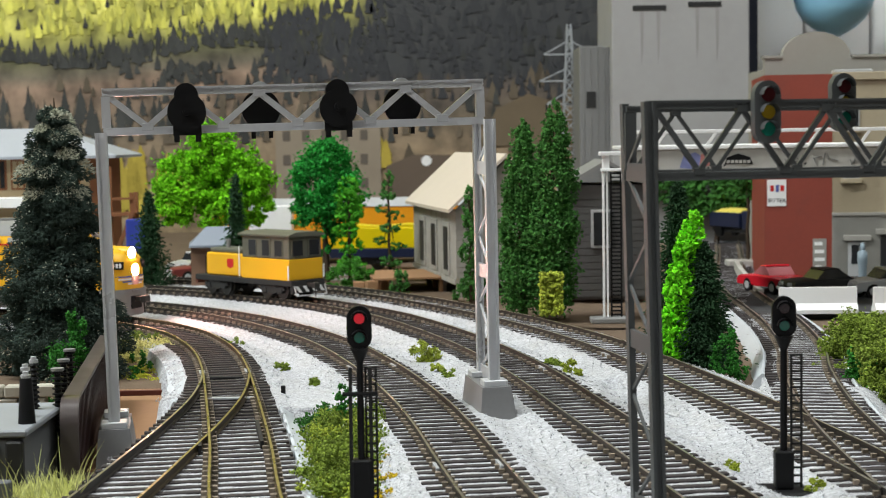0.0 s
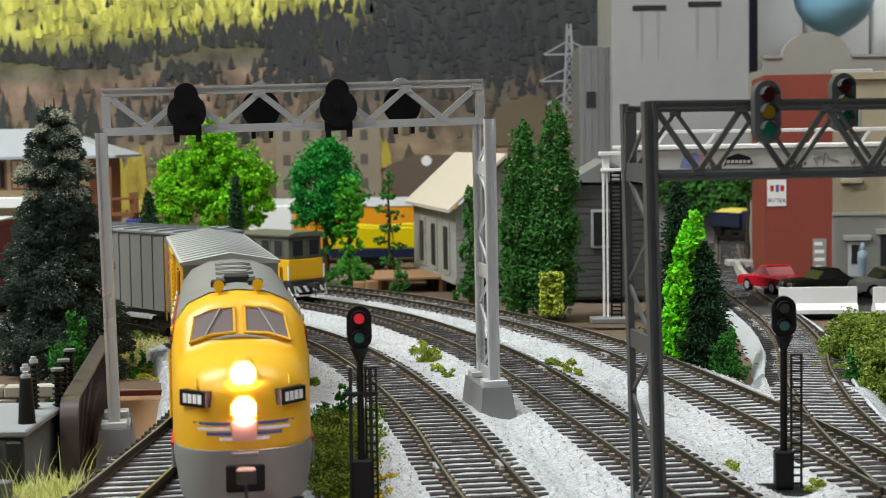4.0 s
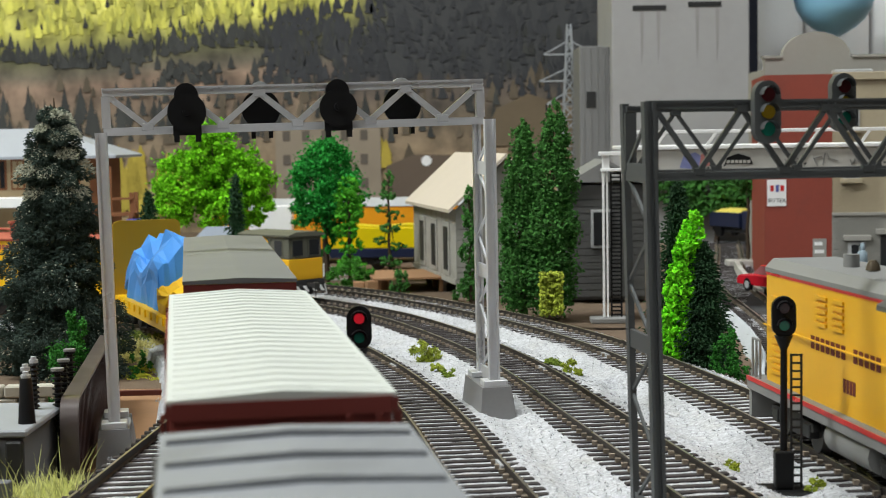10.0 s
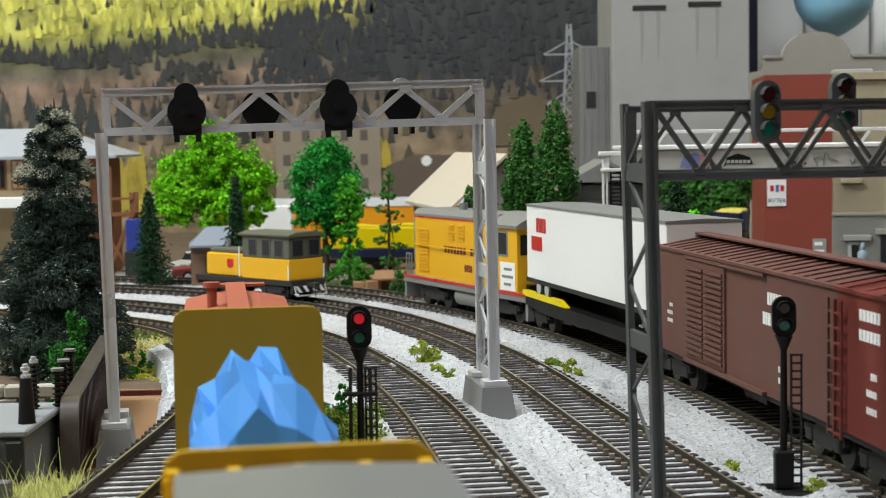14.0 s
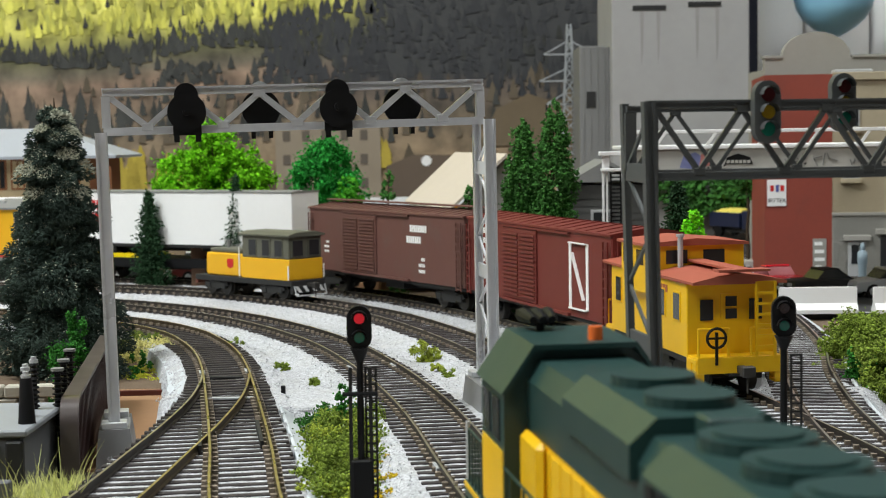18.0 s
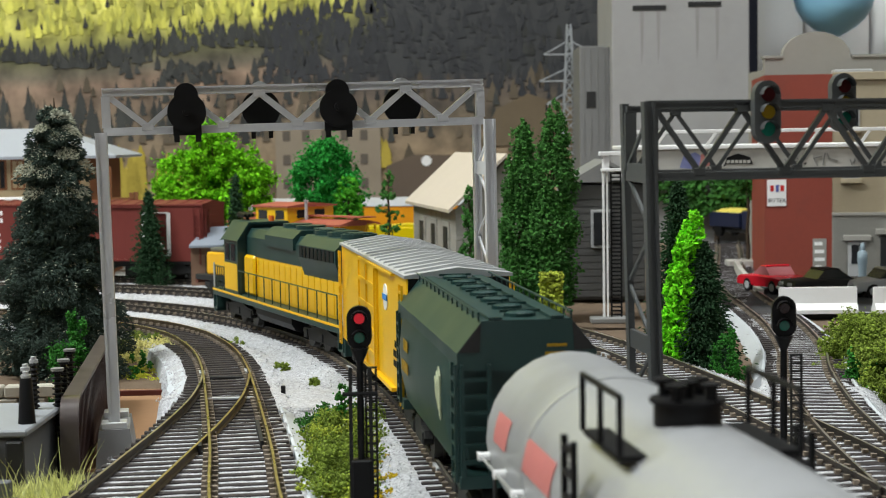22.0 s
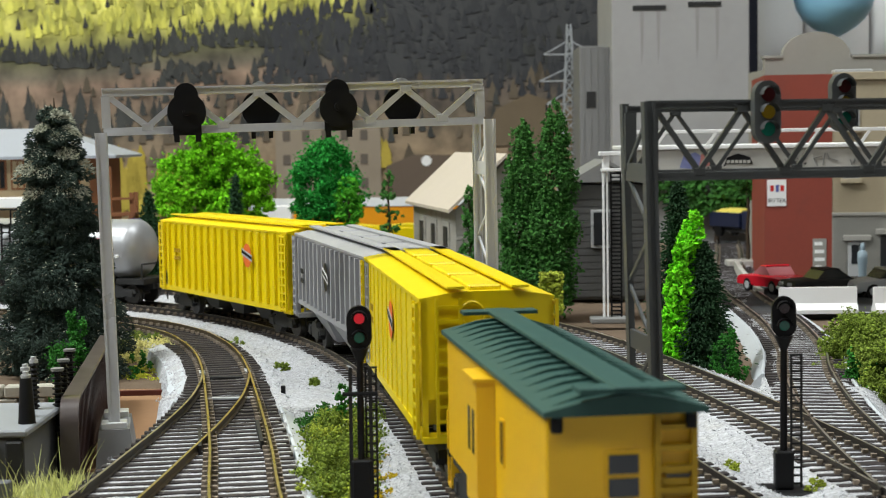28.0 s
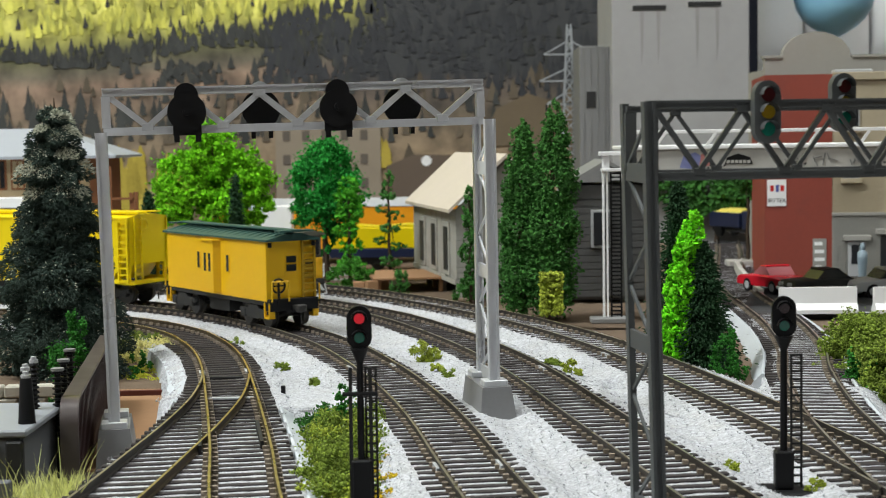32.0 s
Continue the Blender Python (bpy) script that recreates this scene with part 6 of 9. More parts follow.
def mural_material():
    """The printed mountain side: bands of meadow, wood and sunlit forest by height, broken up by noise."""
    m = bpy.data.materials.new("mountain_print")
    m.use_nodes = True
    n, l = m.node_tree.nodes, m.node_tree.links
    bsdf = n["Principled BSDF"]
    tc = n.new("ShaderNodeTexCoord")
    sep = n.new("ShaderNodeSeparateXYZ")
    l.new(tc.outputs["Object"], sep.inputs[0])
    big = n.new("ShaderNodeTexNoise")
    big.inputs["Scale"].default_value, big.inputs["Detail"].default_value = 7, 5
    l.new(tc.outputs["Object"], big.inputs["Vector"])
    slope = n.new("ShaderNodeMath")
    slope.operation = "MULTIPLY_ADD"
    l.new(sep.outputs["X"], slope.inputs[0])
    slope.inputs[1].default_value = -0.05
    l.new(sep.outputs["Z"], slope.inputs[2])
    warp = n.new("ShaderNodeMath")
    warp.operation = "MULTIPLY_ADD"
    l.new(big.outputs["Fac"], warp.inputs[0])
    warp.inputs[1].default_value = 0.04
    l.new(slope.outputs[0], warp.inputs[2])
    rng_ = n.new("ShaderNodeMapRange")
    rng_.inputs["From Min"].default_value, rng_.inputs["From Max"].default_value = 0.05, 0.45
    l.new(warp.outputs[0], rng_.inputs["Value"])
    ramp = n.new("ShaderNodeValToRGB")
    stops = [(0.0, (0.3, 0.22, 0.12)), (0.12, (0.24, 0.175, 0.11)), (0.22, (0.16, 0.125, 0.085)), (0.28, (0.23, 0.165, 0.115)), (0.35, (0.25, 0.17, 0.12)), (0.385, (0.14, 0.12, 0.085)), (0.43, (0.1, 0.1, 0.045)), (0.50, (0.56, 0.54, 0.12)), (0.85, (0.7, 0.67, 0.16))]
    ramp.color_ramp.elements[0].position, ramp.color_ramp.elements[0].color = stops[0][0], (*stops[0][1], 1)
    ramp.color_ramp.elements[1].position, ramp.color_ramp.elements[1].color = stops[-1][0], (*stops[-1][1], 1)
    for p, c in stops[1:-1]:
        e = ramp.color_ramp.elements.new(p)
        e.color = (*c, 1)
    l.new(rng_.outputs["Result"], ramp.inputs["Fac"])
    fine = n.new("ShaderNodeTexNoise")
    fine.inputs["Scale"].default_value, fine.inputs["Detail"].default_value = 34, 8
    l.new(tc.outputs["Object"], fine.inputs["Vector"])
    k = n.new("ShaderNodeMapRange")
    k.inputs["From Min"].default_value, k.inputs["From Max"].default_value = 0.3, 0.7
    k.inputs["To Min"].default_value, k.inputs["To Max"].default_value = 0.4, 1.75
    l.new(fine.outputs["Fac"], k.inputs["Value"])
    sc = n.new("ShaderNodeVectorMath")
    sc.operation = "SCALE"
    l.new(ramp.outputs["Color"], sc.inputs[0])
    l.new(k.outputs["Result"], sc.inputs["Scale"])
    # the wooded shoulder of the mountain
    wood = n.new("ShaderNodeMath")
    wood.operation = "MULTIPLY_ADD"
    l.new(big.outputs["Fac"], wood.inputs[0])
    wood.inputs[1].default_value = 0.25
    l.new(sep.outputs["X"], wood.inputs[2])
    gate = n.new("ShaderNodeMapRange")
    gate.inputs["From Min"].default_value, gate.inputs["From Max"].default_value = -0.04, 0.06
    l.new(wood.outputs[0], gate.inputs["Value"])
    up = n.new("ShaderNodeMapRange")
    up.inputs["From Min"].default_value, up.inputs["From Max"].default_value = 0.11, 0.16
    l.new(sep.outputs["Z"], up.inputs["Value"])
    both = n.new("ShaderNodeMath")
    both.operation = "MULTIPLY"
    l.new(gate.outputs["Result"], both.inputs[0])
    l.new(up.outputs["Result"], both.inputs[1])
    mix = n.new("ShaderNodeMix")
    mix.data_type = "RGBA"
    l.new(both.outputs[0], mix.inputs["Factor"])
    l.new(sc.outputs["Vector"], mix.inputs["A"])
    mix.inputs["B"].default_value = (0.05, 0.052, 0.055, 1)
    l.new(mix.outputs["Result"], bsdf.inputs["Base Color"])
    bsdf.inputs["Roughness"].default_value = 0.65
    return m


mural = thing("backdrop", "printed backdrop of wooded mountain slopes and meadows", "backdrop", kind="structure")
part("print", Geo().box(-2590, 2590, 1720, 1736, -40, 1495), mural_material(), mural)
MY = 1719.0


def fir_shapes(count, x0, x1, z_of, h0, h1, seed, wide=0.34, front=0.0, full=0.0):
    """Tree outlines on the print; those that stand lower lie in front. full rounds them off."""
    r = random.Random(seed)
    g = Geo()
    for k in range(count):
        x = r.uniform(x0, x1)
        z = z_of(x, r)
        if z is None:
            continue
        hh = r.uniform(h0, h1)
        w = hh * wide * r.uniform(0.7, 1.2) / 2
        left, right = [(-w * 0.5, 0)], [(w * 0.5, 0)]
        steps = 6
        for i in range(steps):
            zz = hh * (0.05 + 0.85 * i / steps)
            taper = (1 - i / steps) * (1 - full) + full * math.sqrt(max(0.0, 1 - (2 * i / steps - 0.8) ** 2 / 1.45))
            for side, sign in ((left, -1), (right, 1)):
                ww = w * taper * r.uniform(0.8, 1.2)
                side += [(sign * ww, zz + r.uniform(-0.02, 0.02) * hh), (sign * ww * 0.72, zz + hh * 0.08)]
        poly = left + [(0, hh)] + right[::-1]
        y = MY - 0.30 + min(0.25, max(0.0, (z - 40) / 1100)) - front - r.uniform(0, 0.004)
        g.add([(x + a, y, z + b) for a, b in poly], [tuple(range(len(poly)))])
    return g


def mural_part(name, g, mat):
    ob = new(name, bpy.data.meshes.new(name))
    ob.data.from_pydata([(x * MM, y * MM, z * MM) for x, y, z in g.v], [], g.f)
    ob.data.materials.append(mat)
    ob.parent = mural
    tagged(ob, kind="stuff")


M_FIRDARK = paint("printed_dark_firs", (0.056, 0.058, 0.055), 0.65, var=0.25, scale=20, fine=0.1, island=0.25)
M_FIRGREY = paint("printed_shaded_wood", (0.05, 0.052, 0.057), 0.65, var=0.16, scale=16, fine=0.08, island=0.1)
M_FIRBROWN = paint("printed_brown_firs", (0.13, 0.105, 0.075), 0.65, var=0.2, scale=20, fine=0.1, island=0.3)
M_FIRGOLD = paint("printed_sunlit_trees", (0.62, 0.6, 0.12), 0.65, var=0.25, scale=20, fine=0.1, island=0.3)
M_FIROLIVE = paint("printed_olive_trees", (0.4, 0.4, 0.09), 0.65, var=0.2, scale=20, fine=0.1, island=0.5)
M_POPLAR = paint("printed_yellow_poplars", (0.45, 0.35, 0.06), 0.65, var=0.2, scale=20, fine=0.15, island=0.4)


def wood_edge(x):
    """Height of the lower edge of the sunlit wood."""
    return 203 + 0.17 * max(0.0, x + 300) + 3 * math.sin(x * 0.05)


mural_part("printed_sunlit_trees", fir_shapes(2400, -900, 60, lambda x, r: wood_edge(x) + r.uniform(0, 170), 8, 17, 1, 0.55, full=0.5), M_FIRGOLD)
mural_part("printed_olive_trees", fir_shapes(500, -900, 60, lambda x, r: wood_edge(x) - 4 + abs(r.gauss(0, 50)), 8, 17, 2, 0.5, full=0.4), M_FIROLIVE)
mural_part("printed_dark_firs", fir_shapes(700, -900, -100, lambda x, r: 174 + 0.03 * (x + 480) + 9 * math.sin(x * 0.021) + abs(r.gauss(0, 11)), 8, 19, 3, 0.5), M_FIRDARK)
mural_part("printed_dark_firs", fir_shapes(28, -500, 20, lambda x, r: wood_edge(x) + r.uniform(4, 50), 9, 17, 33, 0.4), M_FIRDARK)
mural_part("printed_shaded_wood", fir_shapes(2400, -190, 900, lambda x, r: r.uniform(128, 345) if x > -60 else r.uniform(150, wood_edge(x) - 6), 10, 22, 4, 0.5), M_FIRGREY)
mural_part("printed_olive_trees", fir_shapes(60, -150, 500, lambda x, r: r.uniform(120, 200), 8, 16, 44, 0.5, full=0.4), M_FIRDARK)
mural_part("printed_brown_firs", fir_shapes(260, -900, 500, lambda x, r: r.uniform(60, 150), 8, 24, 5, 0.6, full=0.3), M_FIRBROWN)
mural_part("printed_dark_firs", fir_shapes(130, -900, -330, lambda x, r: r.uniform(84, 122), 20, 34, 6, 0.45), M_FIRDARK)
mural_part("printed_dark_firs", fir_shapes(170, -360, -90, lambda x, r: r.uniform(90, 172), 7, 20, 61, 0.55), M_FIRDARK)
mural_part("printed_dark_firs", fir_shapes(26, -260, 60, lambda x, r: r.uniform(80, 130), 18, 32, 62, 0.4), M_FIRDARK)
mural_part("printed_shaded_wood", fir_shapes(60, -300, -245, lambda x, r: r.uniform(150, 172), 6, 10, 63, 0.9, full=0.8), M_FIRDARK)
mural_part("printed_yellow_poplars", fir_shapes(34, -372, -322, lambda x, r: r.uniform(8, 34), 28, 64, 7, 0.3, 0.8, 0.6), M_POPLAR)
mural_part("printed_yellow_poplars", fir_shapes(24, -318, -276, lambda x, r: r.uniform(8, 30), 24, 58, 71, 0.3, 0.8, 0.6), M_POPLAR)
mural_part("printed_yellow_poplars", fir_shapes(8, -76, -60, lambda x, r: 58, 18, 36, 8, 0.4, 0.8, 0.6), M_POPLAR)
# the printed block of flats, its windows and the printed barn roof
M_PRINTB = paint("printed_stone_house", (0.3, 0.25, 0.19), 0.65, var=0.15, scale=30)
M_PRINTD = paint("printed_dark_windows", (0.13, 0.11, 0.09), 0.65, var=0.15, scale=30)
part("printed_house", Geo().box(-180, -66, MY - 2.4, MY - 1, 20, 106), M_PRINTB, mural)
win = Geo().box(-4, 4, MY - 3, MY - 2, -5.5, 5.5)
repeat("printed_window", win, M_PRINTD, mural, [at(-168 + 21 * k, 0, 94 - 26 * j) for k in range(5) for j in range(3)])
part("printed_barn", Geo().prism([(-60, 20), (-60, 60), (-30, 72), (60, 70), (75, 20)], "y", MY - 2.4, MY - 1), paint("printed_brown_barn", (0.14, 0.105, 0.08), 0.65, var=0.12, scale=30), mural)
part("printed_hill", Geo().prism([(40, 80), (60, 120), (95, 136), (130, 124), (170, 80)], "y", MY - 0.8, MY - 0.2), paint("printed_tan_hill", (0.17, 0.13, 0.085), 0.65, var=0.12, scale=30), mural)
part("white_disc", Geo().cyl((-16.5, MY - 3.6, 65), (-16.5, MY - 2.6, 65), 5.6, 20), M_WHITE, mural)


# ---- foliage ----
ICO_V = np.array([(0, 1, 1.618), (0, -1, 1.618), (0, 1, -1.618), (0, -1, -1.618), (1, 1.618, 0), (-1, 1.618, 0), (1, -1.618, 0), (-1, -1.618, 0), (1.618, 0, 1), (-1.618, 0, 1), (1.618, 0, -1), (-1.618, 0, -1)]) / 1.902
ICO_F = np.array([(0, 1, 8), (0, 8, 4), (0, 4, 5), (0, 5, 9), (0, 9, 1), (1, 6, 8), (8, 6, 10), (8, 10, 4), (4, 10, 2), (4, 2, 5), (5, 2, 11), (5, 11, 9), (9, 11, 7), (9, 7, 1), (1, 7, 6), (3, 6, 7), (3, 10, 6), (3, 2, 10), (3, 11, 2), (3, 7, 11)])
OCT_V = np.array([(1, 0, 0), (-1, 0, 0), (0, 1, 0), (0, -1, 0), (0, 0, 1), (0, 0, -1)], float)
OCT_F = np.array([(0, 2, 4), (2, 1, 4), (1, 3, 4), (3, 0, 4), (2, 0, 5), (1, 2, 5), (3, 1, 5), (0, 3, 5)])


def scatter_mesh(name, centres, sizes, material, parent, seed, base=(ICO_V, ICO_F), axes=None, stretch=(1, 1, 1), rough=0.3):
    """Many small crumbs in one mesh: each a jittered solid at its centre; axes turn them."""
    r = np.random.default_rng(seed)
    k = len(centres)
    v, f = base
    vs = np.repeat(v[None], k, 0) * (1 + r.uniform(-rough, rough, (k, len(v), 1)))
    vs = vs * np.array(stretch)
    if axes is None:
        q = np.linalg.qr(r.normal(size=(k, 3, 3)))[0]
        vs = np.einsum("kij,kvj->kvi", q, vs)
    else:
        vs = np.einsum("kij,kvj->kvi", axes, vs)
    vs = vs * np.asarray(sizes)[:, None, None] + np.asarray(centres)[:, None, :]
    fs = (np.arange(k)[:, None, None] * len(v) + f[None]).reshape(-1, 3)
    me = bpy.data.meshes.new(name)
    me.from_pydata((vs.reshape(-1, 3) * MM).tolist(), [], fs.tolist())
    me.materials.append(material)
    ob = new(name, me)
    ob.parent = parent
    return ob


def leaf(name, rgb, isl=0.5):
    return paint(name, rgb, 0.85, var=0.25, scale=60, fine=0.15, island=isl)


M_OAK = leaf("bright_green_foam", (0.17, 0.5, 0.01))
M_OAK2 = leaf("emerald_foam", (0.022, 0.26, 0.035))
M_LIME = leaf("lime_foam", (0.16, 0.62, 0.012))
M_CYP = leaf("deep_green_foam", (0.045, 0.15, 0.028))
M_MID = leaf("mid_green_foam", (0.03, 0.16, 0.02))
M_FIR = leaf("dark_fir_bristle", (0.04, 0.062, 0.05), 0.3)
M_FIR2 = leaf("green_fir_bristle", (0.018, 0.052, 0.02), 0.3)
M_FROST = leaf("pale_frosted_bristle", (0.42, 0.43, 0.34), 0.4)
M_MOSS = leaf("moss_green_foam", (0.18, 0.25, 0.035))
M_BUSHY = leaf("yellow_green_foam", (0.3, 0.36, 0.04))
M_GOLDF = leaf("golden_foam", (0.5, 0.36, 0.02))
M_BARK = paint("brown_bark", (0.06, 0.042, 0.028), 0.9, var=0.3, scale=80, bump=0.6)


def blob_points(r, n, centre, radii, shell=0.62):
    d = r.normal(size=(n, 3))
    d /= np.linalg.norm(d, axis=1)[:, None]
    rad = shell + (1 - shell) * r.random(n) ** 0.5
    lump = 1 + 0.14 * np.sin(d[:, 0] * 7 + centre[0]) * np.sin(d[:, 1] * 6) + 0.1 * np.sin(d[:, 2] * 9 + 1)
    return np.array(centre) + d * np.array(radii) * (rad * lump)[:, None]


def leafy_tree(label, x, y, z, blobs, mat, seed, trunk_h, trunk_r=2.2, n=420, crumb=(1.0, 2.1), group="", name="tree", flake=(1.25, 0.95, 0.4), clump=7, spread=0.09):
    """A foam-leaved tree: trunk, limbs and a crown of crumbs in uneven clumps."""
    r = np.random.default_rng(seed)
    t = thing(name, label, "tree", at(x, y, z), group)
    g = Geo()
    zz = np.linspace(0, trunk_h, 6)
    for a, b in zip(zz, zz[1:]):
        ka, kb = 1 - 0.6 * a / trunk_h, 1 - 0.6 * b / trunk_h
        g.cyl((math.sin(a * 0.2) * 0.6, 0, a), (math.sin(b * 0.2) * 0.6, 0, b), trunk_r * ka, 8, trunk_r * kb)
    trunk_ob = part("trunk", g, M_BARK, t, smooth=50)
    for cx, cy, cz, rx, ry, rz in blobs:
        g = Geo().cyl((0, 0, trunk_h * 0.62), (cx * 0.7, cy * 0.7, cz), trunk_r * 0.5, 6, trunk_r * 0.16)
        part("limb", g, M_BARK, trunk_ob, smooth=50)
    pts, sizes = [], []
    for cx, cy, cz, rx, ry, rz in blobs:
        c = max(40, int(n * (rx * rz) / 260))
        # crumbs sit in sprays, so that the crown has gaps and an uneven outline
        seeds = blob_points(r, max(9, c // clump), (cx, cy, cz), (rx, ry, rz), 0.6)
        which = r.integers(0, len(seeds), c)
        pts.append(seeds[which] + r.normal(0, spread, (c, 3)) * np.array((rx, ry, rz)))
        sizes.append(r.uniform(*crumb, c))
    scatter_mesh("crown", np.vstack(pts), np.concatenate(sizes), mat, t, seed, stretch=flake, rough=0.6)
    return t


def fuzzy_fir(label, x, y, z, height, radius, mat, seed, clumps=120, needles=100, power=0.45, frost=0.0, top_frost=0.0, size=(0.7, 1.1), low=0.05, droop=0.35, name="fir_tree", lump=0.24, rag=0.13, whorls=0, puff=False):
    """A dense bristle fir: boughs of fine needles in uneven clumps round a tapered trunk."""
    r = np.random.default_rng(seed)
    t = thing(name, label, "tree", at(x, y, z))
    part("trunk", Geo().cyl((0, 0, 0), (0, 0, height * 0.97), radius * 0.09 + 0.5, 8, 0.25), M_BARK, t, smooth=50)
    cs, ax, sz, pale = [], [], [], []
    for k in range(clumps):
        u = (k + 0.5) / clumps
        if whorls:
            u = min(0.985, max(0.0, (math.floor(u * whorls) + 0.4 + r.normal(0, 0.16)) / whorls))
        reach = radius * (1 - u) ** power * r.uniform(1 - 2.2 * rag, 1 + rag) + radius * 0.06
        ang = 2.39996 * k + r.uniform(-0.4, 0.4)
        out = np.array((math.cos(ang), math.sin(ang), 0))
        mid = out * reach * 0.58 + np.array((0, 0, height * (low + (0.95 - low) * u)))
        n_ = int(needles * (0.45 + 0.55 * (1 - u)))
        q = r.normal(0, 1, (n_, 3)) * np.array((reach * lump + 0.5, reach * lump + 0.5, height * 0.016 + reach * 0.08))
        if puff:
            # needles stand out from the skin of each tuft, so that the tufts catch light on top and leave dark gaps
            q = r.normal(0, 1, (n_, 3))
            q *= (r.uniform(0.6, 1.0, n_) / np.linalg.norm(q, axis=1))[:, None]
            q *= np.array((reach * lump + 2.0, reach * lump + 2.0, reach * lump * 0.7 + 2.0)) * r.uniform(0.75, 1.2)
        q[:, 2] -= droop * (q @ out)
        cs.append(mid + q)
        d = out * 0.9 + q / (np.linalg.norm(q, axis=1)[:, None] + 0.3) + r.normal(0, 0.45, (n_, 3)) + np.array((0, 0, -0.3))
        ax.append(d / np.linalg.norm(d, axis=1)[:, None])
        sz.append(r.uniform(*size, n_))
        tip_share = min(0.9, (frost if u < 0.66 else top_frost) * (2.2 if k % 5 < 3 else 0.3))
        pale.append((r.random(n_) < tip_share) & (q[:, 2] + 0.4 * (q @ out) > 0))
    cs, ax, sz, pale = np.vstack(cs), np.vstack(ax), np.concatenate(sz), np.concatenate(pale)
    # shaded inner wood
    uu = r.random(clumps * 30)
    rr = radius * (1 - uu) ** power * 0.55 * np.sqrt(r.random(clumps * 30))
    aa = r.uniform(0, 2 * math.pi, clumps * 30)
    inner = np.stack([np.cos(aa) * rr, np.sin(aa) * rr, height * (low + (0.92 - low) * uu)], -1)
    scatter_mesh("inner_growth", inner, r.uniform(0.02, 0.04, clumps * 30) * radius + 0.3, mat, t, seed + 2, base=(OCT_V, OCT_F), stretch=(1.6, 0.7, 0.7), rough=0.5)
    s1 = np.cross(ax, r.normal(size=ax.shape))
    s1 /= np.linalg.norm(s1, axis=1)[:, None]
    axes = np.stack([ax, s1, np.cross(ax, s1)], -1)
    scatter_mesh("crown", cs[~pale], sz[~pale], mat, t, seed, base=(OCT_V, OCT_F), axes=axes[~pale], stretch=(1.5, 0.5, 0.5), rough=0.4)
    if pale.any():
        tagged(scatter_mesh("frosted_needles", cs[pale], sz[pale], M_FROST, t, seed + 1, base=(OCT_V, OCT_F), axes=axes[pale], stretch=(1.5, 0.42, 0.42), rough=0.4), "pale frosted needles of the fir")
    return t


def bush(label, x, y, z, blobs, mat, seed, n=240, crumb=(0.7, 1.5), group="", name="bush"):
    r = np.random.default_rng(seed)
    pts, sizes = [], []
    for cx, cy, cz, rx, ry, rz in blobs:
        c = max(60, int(2.6 * n * (rx * rz) / 60))
        seeds = blob_points(r, max(10, c // 70), (cx, cy, cz), (rx, ry, rz), 0.6)
        p = seeds[r.integers(0, len(seeds), c)] + r.normal(0, 0.15, (c, 3)) * np.array((rx, min(ry, rx), rz))
        p[:, 2] = np.maximum(p[:, 2], 0.2)
        pts.append(p)
        sizes.append(r.uniform(*crumb, c) * 0.66)
    ob = scatter_mesh(name, np.vstack(pts), np.concatenate(sizes), mat, None, seed, base=(OCT_V, OCT_F), stretch=(1.15, 1, 0.75), rough=0.6)
    ob.matrix_basis = at(x, y, z)
    return tagged(ob, label, "bush", group)


fuzzy_fir("tall dark blue-green fir with a pale frosted tip", -163, 668, -16, 127, 37, M_FIR, 11, clumps=170, needles=760, power=0.58, whorls=14, frost=0.03, top_frost=0.5, droop=0.25, size=(0.4, 0.7), lump=0.17, rag=0.2, puff=True)
bush("small green shrub at the foot of the fir", -149, 600, -16, [(0, 0, 9, 9, 7, 11), (4, 2, 22, 7, 6, 10), (7, 3, 33, 4, 4, 6)], M_MID, 12, 420, (0.45, 0.95))
leafy_tree("bright green broad-leaved tree with a wide crown", -156, 1085, -5, [(-18, 0, 62, 22, 18, 20), (14, 2, 66, 22, 18, 22), (-2, -4, 84, 20, 16, 18), (24, 0, 50, 14, 14, 14), (-28, -4, 48, 14, 12, 12), (4, -10, 48, 18, 12, 14), (-2, 0, 101, 10, 10, 8)], M_OAK, 13, 70, 3, 2600, (0.6, 1.25), clump=60, spread=0.12)
leafy_tree("emerald green broad-leaved tree", -78, 1050, -6, [(0, 3, 64, 21, 15, 29), (-8, 0, 62, 16, 14, 18), (10, 0, 58, 17, 14, 17), (0, 0, 82, 14, 12, 13), (-12, 0, 46, 11, 10, 10), (12, -2, 40, 9, 9, 12), (-1, 0, 30, 8, 8, 12)], M_OAK2, 14, 66, 2.4, 2200, (0.5, 1.0), clump=40, spread=0.11)
leafy_tree("slender yellow-green tree in stacked tufts", -61, 1030, -6, [(0, 0, 64, 7, 6, 6), (0, 0, 56, 9, 7, 7), (0, 0, 46, 10, 8, 6), (-1, 0, 35, 9, 8, 5), (1, 0, 24, 8, 8, 5), (0, 0, 12, 9, 8, 7)], leaf("fresh_green_foam", (0.06, 0.3, 0.015)), 15, 60, 1.4, 1400, (0.6, 1.2))
leafy_tree("sparse dark green tree in separate tufts", -35, 1032, -6, [(0, 0, 68, 4, 4, 5), (0, 0, 58, 6, 5, 3.4), (-4, 0, 49, 5, 5, 2.8), (4, 0, 44, 5, 5, 2.8), (0, 0, 36, 7, 6, 3), (-5, 0, 28, 5, 5, 2.8), (5, 0, 24, 5, 5, 2.8), (0, 0, 14, 7, 6, 4)], M_CYP, 16, 70, 1.3, 1900, (0.5, 1.1))
